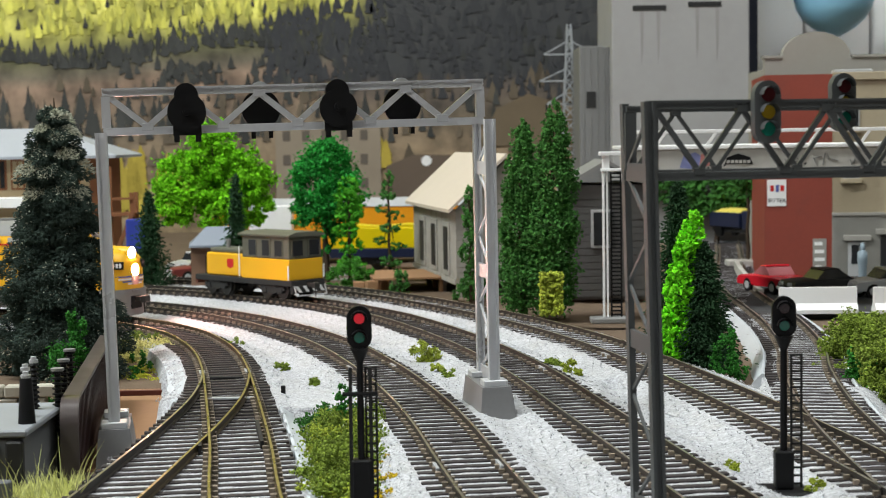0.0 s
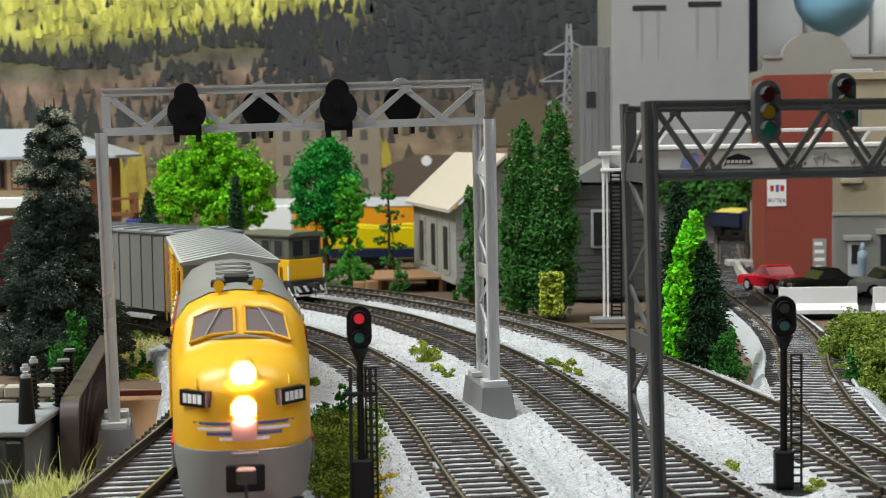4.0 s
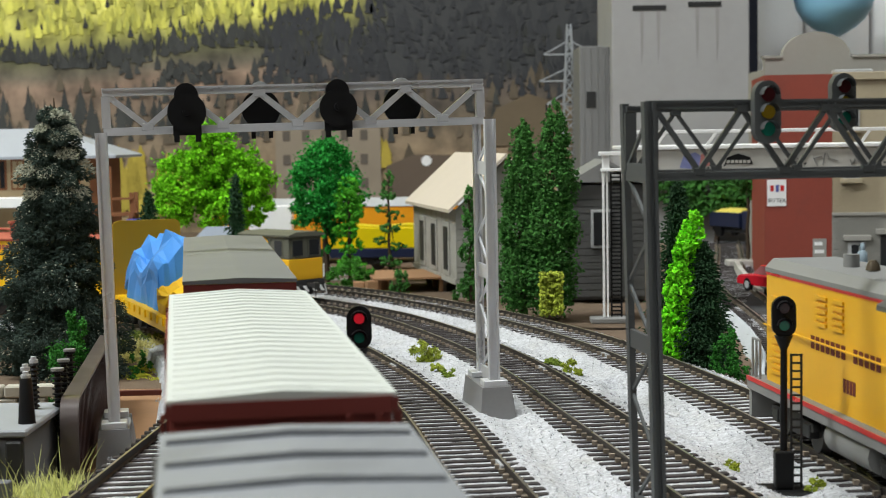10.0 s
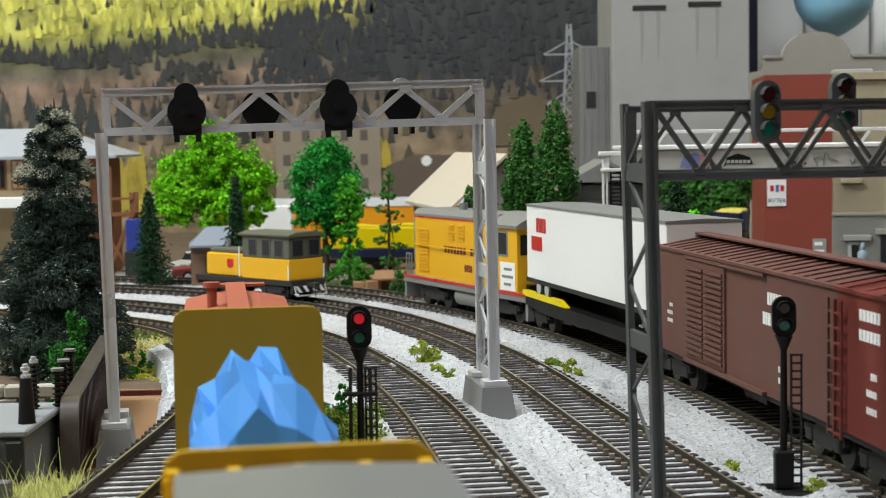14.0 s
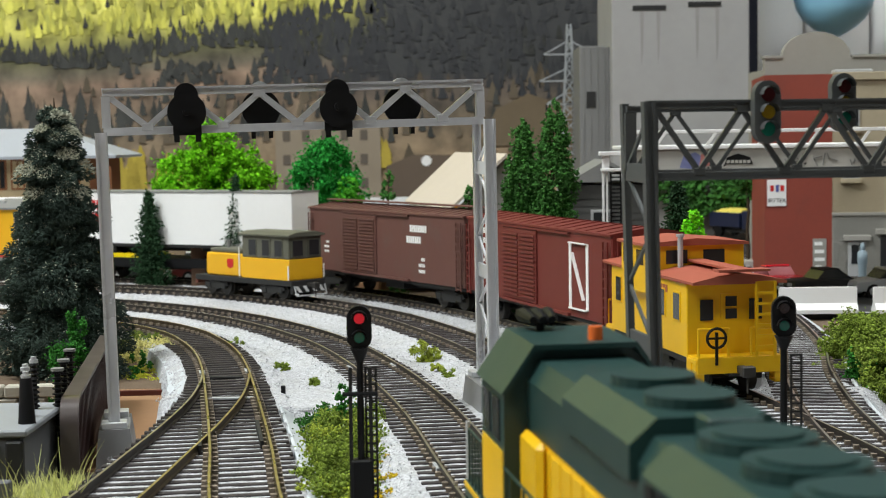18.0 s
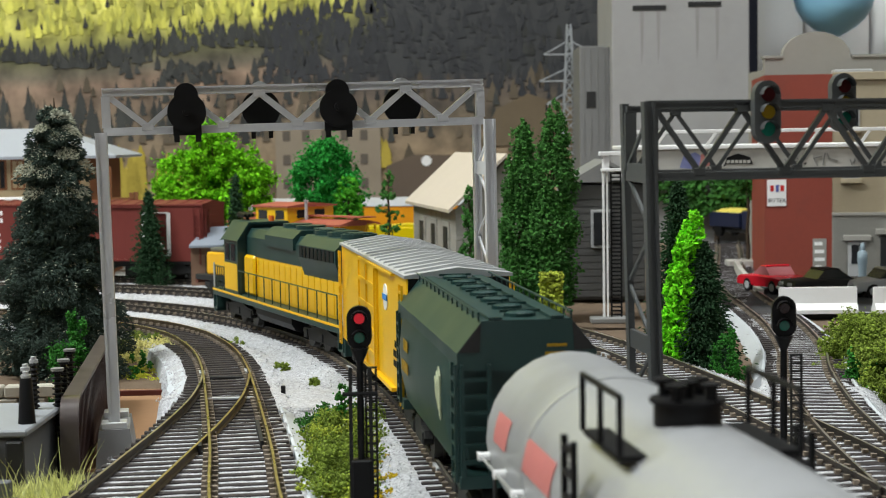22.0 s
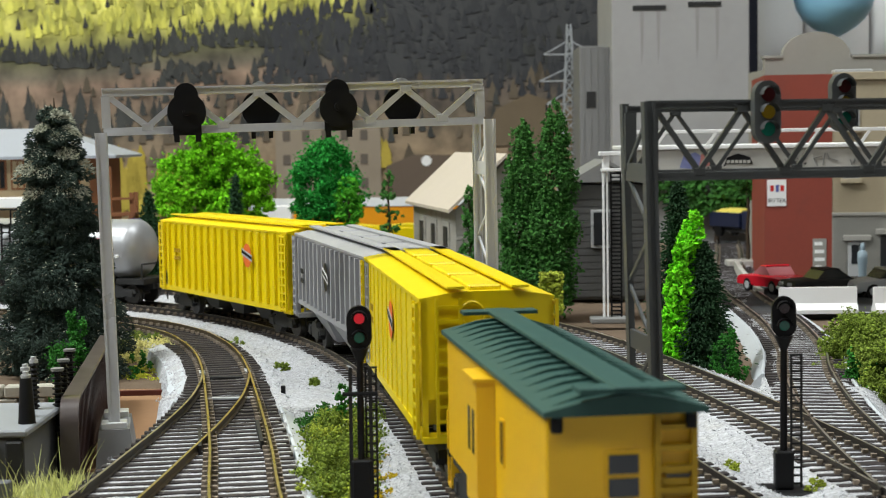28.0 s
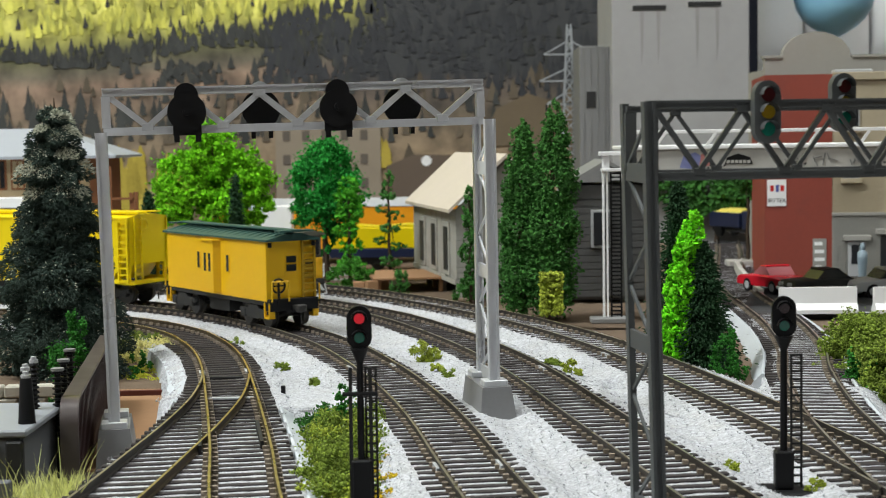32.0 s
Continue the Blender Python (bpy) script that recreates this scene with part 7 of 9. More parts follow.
leafy_tree("dark green column-shaped tree beside the grey house", 58, 835, -6, [(0, 0, 20, 13, 11, 20), (0, 0, 45, 12.5, 11, 20), (1, 0, 70, 11, 9, 20), (2, 0, 92, 7, 6, 13), (2, 0, 106, 3.4, 3, 7)], M_CYP, 17, 90, 2.0, 3800, (0.45, 0.95), clump=16, spread=0.13, flake=(1.15, 0.95, 0.5))
leafy_tree("dark green column-shaped tree, the shorter of a pair", 42, 842, -6, [(0, 0, 20, 11, 10, 20), (0, 0, 44, 11, 10, 20), (0, 0, 66, 9.5, 8, 18), (1, 0, 86, 6, 5, 13), (2, 0, 97, 3, 3, 6)], M_CYP, 18, 80, 2.0, 3800, (0.45, 0.95), clump=16, spread=0.13, flake=(1.15, 0.95, 0.5))
leafy_tree("slim dark green tree in front of the grey house", 15.5, 900, -6, [(0, 0, 10, 6, 5, 8), (0, 0, 28, 5.5, 5, 10), (0, 0, 46, 4.6, 4, 10), (0, 0, 60, 3, 3, 7)], M_CYP, 19, 60, 1.1, 2200, (0.5, 1.0))
fuzzy_fir("small dark fir behind the tracks", -186, 1000, -6, 66, 13, M_FIR2, 20, clumps=70, needles=60, power=0.75)
fuzzy_fir("slim dark teal fir before the bright tree", -128, 978, -6, 76, 10, M_FIR2, 64, clumps=70, needles=60, power=0.75)
fuzzy_fir("dark green fir beside the outer track", 97, 650, -8, 80, 13, M_FIR2, 21, clumps=110, needles=90, power=0.7, size=(0.55, 0.9))
fuzzy_fir("dark green fir leaning against a lime tree", 105, 634, -9, 55, 14.5, M_FIR2, 22, clumps=100, needles=90, power=0.75, size=(0.55, 0.9))
leafy_tree("vivid lime green column tree between dark firs", 98, 637, -8, [(-5, -4, 16, 7, 5, 12), (-3, -4, 32, 6, 5, 12), (0, -3, 46, 5, 4, 10), (3, -2, 57, 4, 4, 8)], M_LIME, 23, 50, 1.2, 2400, (0.6, 1.2))
bush("green shrub at the foot of the firs", 111, 618, -9, [(0, 0, 6, 7, 5, 6), (-1, 0, 14, 5, 4, 7), (5, 0, 4, 4, 4, 4)], M_MID, 24, 260, (0.5, 1.1))
r_ = np.random.default_rng(25)
hedge = scatter_mesh("hedge", np.stack([r_.uniform(-5.5, 5.5, 620), r_.uniform(-4, 4, 620), r_.uniform(0.5, 22, 620)], -1), r_.uniform(0.6, 1.2, 620), M_BUSHY, None, 25, rough=0.45)
hedge.matrix_basis = at(54.8, 800, -3)
tagged(hedge, "square clipped yellow-green shrub", "shrub")
bush("mixed moss green bushes between the tracks", -29.5, 440, -15, [(2, -34, 7, 9, 14, 8), (-3, -12, 9, 9, 14, 9), (2, 10, 10, 9, 14, 9), (-6, 30, 9, 8, 14, 9), (4, 44, 9, 8, 14, 9), (-8, 60, 8, 9, 12, 8), (4, 70, 8, 7, 10, 8)], M_MOSS, 26, 760, (0.35, 0.85))
bush("yellow-green tufts on the moss bushes", -29.5, 440, -13, [(2, -34, 9, 9, 12, 7), (-4, 8, 11, 7, 10, 6), (-10, 36, 8, 5, 10, 6), (3, 26, 11, 6, 9, 6), (-12, 12, 5, 4, 14, 4)], M_BUSHY, 27, 330, (0.35, 0.85))
bush("dark green shrub behind the moss bushes", -42, 516, -14, [(0, 0, 8, 8, 6, 7), (7, 4, 8, 6, 5, 6)], M_CYP, 270, 420, (0.4, 0.9))
bush("dark green sprig above the bushes", -32, 500, -8, [(0, 0, 14, 3.0, 2.4, 3.4), (-2, 0, 9, 2.4, 2, 2.4), (2.6, 0, 9.5, 2.2, 2, 2)], M_MID, 28, 420, (0.4, 0.9))
bush("golden scatter patch beside the middle track", -16.8, 428, -7, [(0, 0, 1, 4.6, 26, 2), (-1, 22, 1, 3.6, 16, 2), (0.5, -30, 1, 5.4, 20, 2)], M_GOLDF, 29, 2600, (0.3, 0.7))
bush("dense green bushes by the branch track", 170, 590, -14, [(-8, -20, 12, 12, 16, 13), (4, 10, 14, 14, 18, 15), (-6, 40, 14, 10, 16, 13), (14, -10, 14, 14, 20, 16), (-18, 20, 6, 8, 14, 8), (10, 60, 12, 16, 18, 12)], M_MOSS, 30, 900, (0.5, 1.15))
bush("dark green clumps among the bushes", 168, 585, -13, [(-14, -10, 9, 6, 8, 9), (2, -24, 10, 8, 8, 10), (8, 16, 18, 7, 8, 7)], M_MID, 31, 260, (0.6, 1.3))
for k, (bx, by, s, mm_) in enumerate(((-94, 705, 3.2, M_MOSS), (-66, 634, 2.6, M_MOSS), (-50, 596, 2.0, M_MOSS), (-8.5, 655, 5.0, M_BUSHY), (-3.5, 626, 2.2, M_BUSHY), (1.2, 612, 2.6, M_MOSS), (43, 628, 3.4, M_MOSS), (49, 610, 3.4, M_BUSHY), (78, 428, 2.2, M_BUSHY), (95, 400, 2.4, M_BUSHY), (-45, 765, 2.2, M_MOSS), (-5, 720, 1.6, M_MOSS))):
    bush("small moss tuft growing in the ballast", bx, by, -5.5, [(0, 0, s * 0.8, s, s * 0.8, s * 0.9), (s * 0.6, 0, s * 0.5, s * 0.7, s * 0.6, s * 0.7)], mm_, 40 + k, 1500, (0.3, 0.7), "ballast tufts", "tuft")
bush("green shrubs behind the outer track", -58, 985, -5, [(0, 0, 9, 9, 8, 9), (-10, 4, 6, 7, 6, 7), (9, 2, 5, 6, 6, 6)], leaf("soft_green_foam", (0.05, 0.2, 0.02)), 60, 300, (0.7, 1.4))
bush("dark shrubs beside the grey house", 12, 905, -5, [(0, 0, 5, 6, 6, 6), (8, 3, 5, 6, 6, 6), (-38, 40, 6, 5, 5, 8)], M_CYP, 61, 300, (0.7, 1.3))
g = Geo()
r2 = random.Random(3)
for k in range(2200):
    gx0, gy0 = r2.gauss(-107, 8.5), r2.uniform(380, 432)
    lean_a, ln = r2.uniform(0, 6.28), r2.uniform(3, 9) if k % 45 else r2.uniform(12, 19)
    tip = (gx0 + math.cos(lean_a) * ln * 0.45, gy0 + math.sin(lean_a) * ln * 0.3, -9 + ln * (0.95 - 0.5 * abs(gx0 + 107) / 26))
    g.add([(gx0 - 0.14, gy0, -12), (gx0 + 0.14, gy0, -12), ((gx0 + tip[0]) / 2 + 0.1, (gy0 + tip[1]) / 2, -9 + ln * 0.5), tip, ((gx0 + tip[0]) / 2 - 0.1, (gy0 + tip[1]) / 2, -9 + ln * 0.5)], [(0, 1, 2, 3, 4)])
me = bpy.data.meshes.new("grass_tuft")
me.from_pydata([(x * MM, y * MM, z * MM) for x, y, z in g.v], [], g.f)
me.materials.append(leaf("pale_static_grass", (0.72, 0.74, 0.3), 0.4))
tagged(new("grass_tuft", me), "pale green static grass tuft beside the switch", "grass", kind="stuff")


# ---- signals and signal bridges ----
def lens(name, rgb, glow_=0.0):
    m = paint(name, rgb, 0.18, var=0.03)
    if glow_:
        b = m.node_tree.nodes["Principled BSDF"]
        b.inputs["Emission Color"].default_value, b.inputs["Emission Strength"].default_value = (*rgb, 1), glow_
    return m


L_RED, L_AMB, L_GRN = lens("red_lens", (0.08, 0.008, 0.012)), lens("amber_lens", (0.4, 0.27, 0.015)), lens("green_lens", (0.006, 0.16, 0.11))
L_REDLIT = lens("lit_red_lens", (0.6, 0.015, 0.03), 0.45)


def leg_pair(parent, x, z0, z1, z1b, mat, gap=22.0, w=3.6, w_far=2.6, lean=0.0):
    """A bridge leg: two channels one behind the other, tied by lacing."""
    for y, top, w in ((0, z1, w), (gap, z1b, w_far)):
        a, b, f = w / 2, w / 2 - 0.8, 1.4
        g = Geo().prism([(x - a, y - f), (x - b, y - f), (x - b, y - 0.5), (x + b, y - 0.5), (x + b, y - f), (x + a, y - f), (x + a, y + f), (x + b, y + f), (x + b, y + 0.5), (x - b, y + 0.5), (x - b, y + f), (x - a, y + f)], "z", z0, top)
        g.turned(Matrix.Translation((x, 0, z1)) @ Matrix.Rotation(lean, 4, "Y") @ Matrix.Translation((-x, 0, -z1)))
        part("leg", g, mat, parent)
    n = 7
    for k in range(n):
        za, zb = z0 + 3 + (min(z1, z1b) - z0 - 6) * k / n, z0 + 3 + (min(z1, z1b) - z0 - 6) * (k + 1) / n
        y0, y1 = (0, gap) if k % 2 else (gap, 0)
        turn = Matrix.Translation((x, 0, z1)) @ Matrix.Rotation(lean, 4, "Y") @ Matrix.Translation((-x, 0, -z1))
        part("lacing", Geo().bar((x, y0, za), (x, y1, zb), 0.7, 0.9).turned(turn), mat, parent)
        if k % 3 == 0:
            part("tie_plate", Geo().box(x - 0.5, x + 0.5, 0, gap, za - 2.2, za + 2.2).turned(turn), mat, parent)


def truss(parent, x0, x1, z0, z1, y, panels, mat, chord=2.3, web=2.0, thick=2.4, flip=0, gus=1.0):
    part("top_chord", Geo().box(x0, x1, y - thick / 2, y + thick / 2, z1 - chord, z1, 0.15).box(x0, x1, y - thick * 0.85, y + thick * 0.85, z1 - 0.6, z1), mat, parent)
    part("bottom_chord", Geo().box(x0, x1, y - thick / 2, y + thick / 2, z0, z0 + chord, 0.15).box(x0, x1, y - thick * 0.85, y + thick * 0.85, z0, z0 + 0.6), mat, parent)
    for x in (x0 + 1, x1 - 1):
        part("end_post", Geo().box(x - 1.4, x + 1.4, y - thick / 2, y + thick / 2, z0 + chord, z1 - chord), mat, parent)
    step = (x1 - x0 - 4) / panels
    for k in range(panels):
        xa, xb = x0 + 2 + k * step, x0 + 2 + (k + 1) * step
        za, zb = (z1 - chord, z0 + chord) if (k + flip) % 2 == 0 else (z0 + chord, z1 - chord)
        part("web_bar", Geo().bar((xa, y, za), (xb, y, zb), thick * 0.6, web), mat, parent)
        zg = zb
        part("gusset", Geo().box(xb - 2.6 * gus, xb + 2.6 * gus, y - thick * 0.6, y + thick * 0.6, zg - 1.7 * gus, zg + 1.7 * gus, 0.2), mat, parent)
        rv = Geo()
        for dx in (-1.8, 0, 1.8):
            rv.cyl((xb + dx, y - thick * 0.72, zg + 0.9), (xb + dx, y - thick * 0.72 - 0.35, zg + 0.9), 0.3, 6)
        part("rivets", rv, mat, parent)


def target_head(parent, x, y, zc, r=6.2, back=True):
    """A round black target signal, its hub towards us."""
    s = -1 if back else 1
    h = part("target_signal", Geo().cyl((x, y - 0.8, zc), (x, y + 0.8, zc), r, 32), M_BLACK, parent, "black round target signal head", smooth=40)
    part("hub", Geo().cyl((x, y - 3.4 * 1, zc + 0.4), (x, y - 0.8, zc + 0.4), 1.5, 16).cyl((x, y - 3.8, zc + 0.4), (x, y - 3.4, zc + 0.4), 0.8, 12), M_BLACK, h, smooth=40)
    part("hood", Geo().cyl((x, y + 0.5, zc + r - 0.6), (x, y + 5, zc + r - 0.6), 3.9, 20), M_BLACK, h, smooth=40)
    part("bracket", Geo().box(x - 4.6, x + 4.6, y + 0.2, y + 2.4, zc - r - 1.2, zc - 3).box(x - 4.4, x - 2.6, y, y + 2.2, zc - r - 3.4, zc - r - 1).box(x + 2.6, x + 4.4, y, y + 2.2, zc - r - 3.4, zc - r - 1), M_BLACK, h)


b1 = thing("signal_bridge", "silver truss signal bridge with black target signals spanning two tracks", "signal bridge", at(-105.3, 497, 0, 10.0, 0, -1.0))
leg_pair(b1, 0, -3.0, 90.9, 90.0, M_SILVER)
leg_pair(b1, 124.6, 3.0, 91.6, 90.0, M_SILVER, lean=0.012)
truss(b1, 0.2, 127.0, 90.0, 105.4, 22, 10, M_SILVER, chord=2.6, thick=3.0, gus=0.75)
for lx, zt in ((0, -2.6), (123.6, 3.6)):
    base = Geo().add([(lx - 6.4, -6, zt - 13), (lx + 6.4, -6, zt - 13), (lx + 6.4, 28, zt - 13), (lx - 6.4, 28, zt - 13), (lx - 4.8, -4, zt), (lx + 4.8, -4, zt), (lx + 4.8, 26, zt), (lx - 4.8, 26, zt)], [(0, 1, 2, 3), (4, 7, 6, 5), (0, 4, 5, 1), (1, 5, 6, 2), (2, 6, 7, 3), (3, 7, 4, 0)])
    part("footing", base, paint("grey_footing", (0.22, 0.22, 0.225), 0.55, var=0.08, scale=60, fine=0.05), b1, "tapered grey concrete-look footing")
    part("leg_shoe", Geo().box(lx - 4, lx + 4, -3, 4, zt, zt + 2, 0.2).box(lx - 4, lx + 4, 18, 25, zt, zt + 2, 0.2), M_SILVER, b1)
for hx in (27.2, 77.0):
    target_head(b1, hx, 17, 96.9, 6.3)
for hx in (52, 100):
    h = part("target_signal", Geo().cyl((hx, 26.5, 97.4), (hx, 28, 97.4), 6.5, 28), M_BLACK, b1, "black round target signal head", smooth=40)
    part("hood", Geo().cyl((hx, 27.5, 103.4), (hx, 31, 103.4), 3.4, 18), M_LGREY, h, smooth=40)
    part("bracket", Geo().box(hx - 3.6, hx - 2.2, 24, 27, 87.6, 92).box(hx + 2.2, hx + 3.6, 24, 27, 87.6, 92), M_BLACK, h)


def three_light(parent, x, y, z):
    h = part("signal_head", Geo().prism([(3.2 * math.cos(a), (4.0 if math.sin(a) > 0 else -4.0) + 3.3 * math.sin(a)) for a in [math.pi * 2 * k / 28 for k in range(28)]], "y", -1.4, 1.4).turned(Matrix.Translation((x, y, z))), M_DKGREY, parent, "dark grey three-light signal head", smooth=40)
    for dz, mat in ((4.0, L_RED), (0, L_AMB), (-4.0, L_GRN)):
        part("lens", Geo().cyl((x, y - 1.9, z + dz), (x, y - 1.3, z + dz), 1.6, 18), mat, h, smooth=40)
        hood = Geo()
        rows = []
        for yy in (y - 1.4, y - 4.2):
            rows.append([(x + 2.0 * math.cos(a), yy, z + dz + 2.0 * math.sin(a)) for a in [math.pi * k / 10 for k in range(11)]])
        part("visor", hood.strip(rows), M_DKGREY, h, smooth=40)


b2 = thing("signal_bridge", "dark grey truss signal bridge with three-light signals", "signal bridge", at(47.9, 366, 0, 8.0))
leg_pair(b2, 0, -6, 95.2, 95.2, M_DKGREY, gap=22, w=2.9, w_far=1.6, lean=-0.022)
leg_pair(b2, 128, -6, 95.2, 95.2, M_DKGREY, gap=22, w=4.0, w_far=1.9)
truss(b2, 0, 128, 76.8, 95.4, 1, 12, M_DKGREY, chord=2.0, web=1.2, thick=1.8, gus=0.55)
truss(b2, 0, 128, 77.4, 94.6, 20, 12, M_DKGREY, chord=1.6, web=0.9, thick=1.2, flip=1, gus=0.5)
for lx in (0, 128):
    part("footing", Geo().box(lx - 7, lx + 7, -7, 29, -12, -6, 0.8), M_GREY, b2)
three_light(b2, 27.2, -3.0, 92.4)
three_light(b2, 57.5, 26.0, 95.0)


def mast_signal(label, x, y, z, mast_h, head_h, lit, lights, base_w=16, rz=0.0, platform=True, box_h=10.0, ladder_side=1, rails=True):
    t = thing("mast_signal", label, "railway signal", at(x, y, z, rz))
    part("base", Geo().box(-base_w / 2, base_w / 2, -base_w / 2.4, base_w / 2.4, 0, 2.2, 0.5), M_BLACK, t)
    part("relay_box", Geo().box(-2.4, 2.4, -2.2, 2.2, 2.2, 2.2 + box_h, 0.4), M_BLACK, t)
    part("mast", Geo().cyl((0, 0, 2.2), (0, 0, mast_h), 1.0, 12, 0.85).cyl((0, 0, mast_h - 0.2), (0, 0, mast_h + 3.4), 0.9, 12, 2.4), M_BLACK, t, smooth=40)
    zc = mast_h + 3 + head_h / 2
    hh = head_h / 2 - 3.1
    prof = [(3.1 * math.cos(a), (hh if math.sin(a) > 0 else -hh) + 3.1 * math.sin(a)) for a in [math.pi * 2 * k / 28 for k in range(28)]]
    h = part("signal_head", Geo().prism(prof, "y", -1.0, 1.0).turned(Matrix.Translation((0, 0, zc))), M_BLACK, t, "black oval signal head", smooth=40)
    for dz, mat in lights:
        part("lens", Geo().cyl((0, -1.5, zc + dz), (0, -0.9, zc + dz), 1.3, 18), mat, h, smooth=40)
        rows = [[(2.0 * math.cos(a), yy, zc + dz + 2.0 * math.sin(a)) for a in [math.pi * k / 10 for k in range(11)]] for yy in (-0.9, -3.4)]
        part("visor", Geo().strip(rows), M_BLACK, h, smooth=40)
    zl = mast_h - 1.5
    if ladder_side:
        part("ladder", ladder_geo(2.6 * ladder_side, 1.2, 2.2, zl, wide=2.6, pitch=2.1, r=0.28), M_FRAME, t)
    if platform:
        part("cross_arm", Geo().cyl((-4.4, -0.6, zl - 6.5), (4.2, -0.6, zl - 6.5), 0.55, 8), M_BLACK, t, smooth=40)
        for s in (-1, 1):
            part("guide_rail", Geo().bar((s * 2.6, 0, 2.2), (s * 2.4, 0, zl), 0.9), M_FRAME, t)
    return t


mast_signal("black two-light mast signal showing red between the tracks", -20.9, 386, -14, 47.0, 10.8, True, [(2.3, L_REDLIT), (-2.4, L_GRN)], base_w=14, rz=3, box_h=20.5)
mast_signal("black mast signal with a ladder on a square base", 87.4, 404, -6.5, 38.6, 10.6, False, [(2.3, lens("dark_red_lens", (0.03, 0.004, 0.006))), (-2.2, L_GRN)], base_w=15, rz=-4, platform=False, ladder_side=1.3)

# white post with a ladder, and the concrete road bridge beyond
wp = thing("signal_post", "white lattice post with a side ladder", "post", at(83.5, 800, -4))
part("post", Geo().box(-2.4, -1.3, -1, 1, 0, 84, 0.1).box(-0.4, 0.5, -1, 1, 0, 84, 0.1), M_WHITE, wp)
part("bracket", Geo().box(-4, 7, -3, 3, 82, 84, 0.2).box(-3, 7, -3, 3, 74, 75.5, 0.2).box(-1.6, 1.2, -1.5, 1.5, 75, 83), M_WHITE, wp)
part("ladder", ladder_geo(4.6, 1, 0, 74, wide=5.0, pitch=2.0, r=0.45), M_BLACK, wp)
part("footing", Geo().box(-9, 12, -6, 6, -3, 0.0, 0.6), M_GREY, wp)
M_CONC = paint("pale_concrete", (0.46, 0.45, 0.42), 0.8, var=0.08, scale=30, fine=0.05, dirt=(0.25, 0.24, 0.22), dirt_amount=0.4)
rb = thing("road_bridge", "pale concrete road bridge with painted scrawls and white railing", "bridge", at(92, 812, 0, -2))
part("girder", Geo().box(0, 330, 0, 6, 67.5, 80.5, 0.4), M_CONC, rb)
part("deck", Geo().box(0, 330, -1.5, 60, 80.5, 82.6, 0.3), M_WHITE, rb)
part("flange", Geo().box(0, 330, -1.2, 6, 66, 68.2, 0.2), M_WHITE, rb)
part("hand_rail", Geo().box(0, 330, -1.4, 0, 88.6, 90.4, 0.2), M_WHITE, rb)
repeat("rail_post", Geo().bar((0, -0.7, 82.4), (4.5, -0.7, 88.8), 1.4), M_WHITE, rb, [at(18 + 26 * k, 0) for k in range(12)])
part("scrawl", Geo().prism([(30, 71), (40, 70), (44, 75), (38, 79), (32, 77)], "y", -0.25, 0.1), paint("faded_blue_scrawl", (0.2, 0.22, 0.42), 0.7, var=0.3, scale=120), rb)
part("scrawl", Geo().prism([(40, 71), (46, 72), (45, 78), (41, 78)], "y", -0.35, 0.1), paint("faded_red_scrawl", (0.5, 0.2, 0.18), 0.7, var=0.3, scale=120), rb)
part("scrawl", Geo().prism([(53, 72.5), (54, 76), (60, 78), (66, 76), (67.5, 72.5)], "y", -0.25, 0.1), M_BLACK, rb)
part("scrawl_bars", bars([word(6, 1.6, 0.5)], 54, -0.3, 74.6, 1.6, 3, -0.15), M_CONC, rb)
g = Geo()
r3 = random.Random(9)
for k in range(34):
    x = 84 + r3.uniform(0, 80)
    g.bar((x, -0.2, 71 + r3.uniform(0, 4)), (x + r3.uniform(-3, 5), -0.2, 73 + r3.uniform(0, 5)), 0.7, 0.3)
part("scrawl", g, M_GREY, rb)
for x in (160, 300):
    part("pier", Geo().box(x, x + 12, 10, 50, -12, 80.5, 0.6), M_CONC, rb)


# ---- foreground by the near switch ----
gd = thing("plate_girder", "dark brown ribbed plate girder beside the track", "girder", at(-111.2, 462, -1.2, 98.0))
M_GIRD = paint("dark_brown_girder", (0.045, 0.02, 0.02), 0.4, var=0.12, scale=40, fine=0.06)
M_FLANGE = paint("worn_brown_flange", (0.075, 0.06, 0.058), 0.35, var=0.12, scale=40)
part("web", Geo().prism([(0, -16), (0, 6), (0.8, 8.6), (2.6, 10.8), (5.2, 12.1), (8.5, 12.5), (160, 12.5), (160, -16)], "y", -1.2, 1.2), M_GIRD, gd)
part("top_flange", Geo().box(8.3, 160, -2.7, 2.7, 12.3, 13.4, 0.3), M_FLANGE, gd)
outer = [(-0.8, -16), (-0.8, 6.2), (-0.2, 8.4), (1.0, 10.4), (2.8, 12.0), (5.2, 13.0), (8.6, 13.4)]
inner_ = [(8.6, 12.3), (5.5, 11.9), (3.4, 11.0), (1.9, 9.6), (0.8, 7.9), (0.3, 6), (0.3, -16)]
part("end_flange", Geo().prism(outer + inner_, "y", -2.7, 2.7), M_FLANGE, gd, smooth=50)
repeat("stiffener", Geo().box(-0.5, 0.5, -2.5, -1.1, -16, 12.3).box(-0.5, 0.5, 1.1, 2.5, -16, 12.3), M_GIRD, gd, [at(6 + 4.6 * k, 0) for k in range(34)])

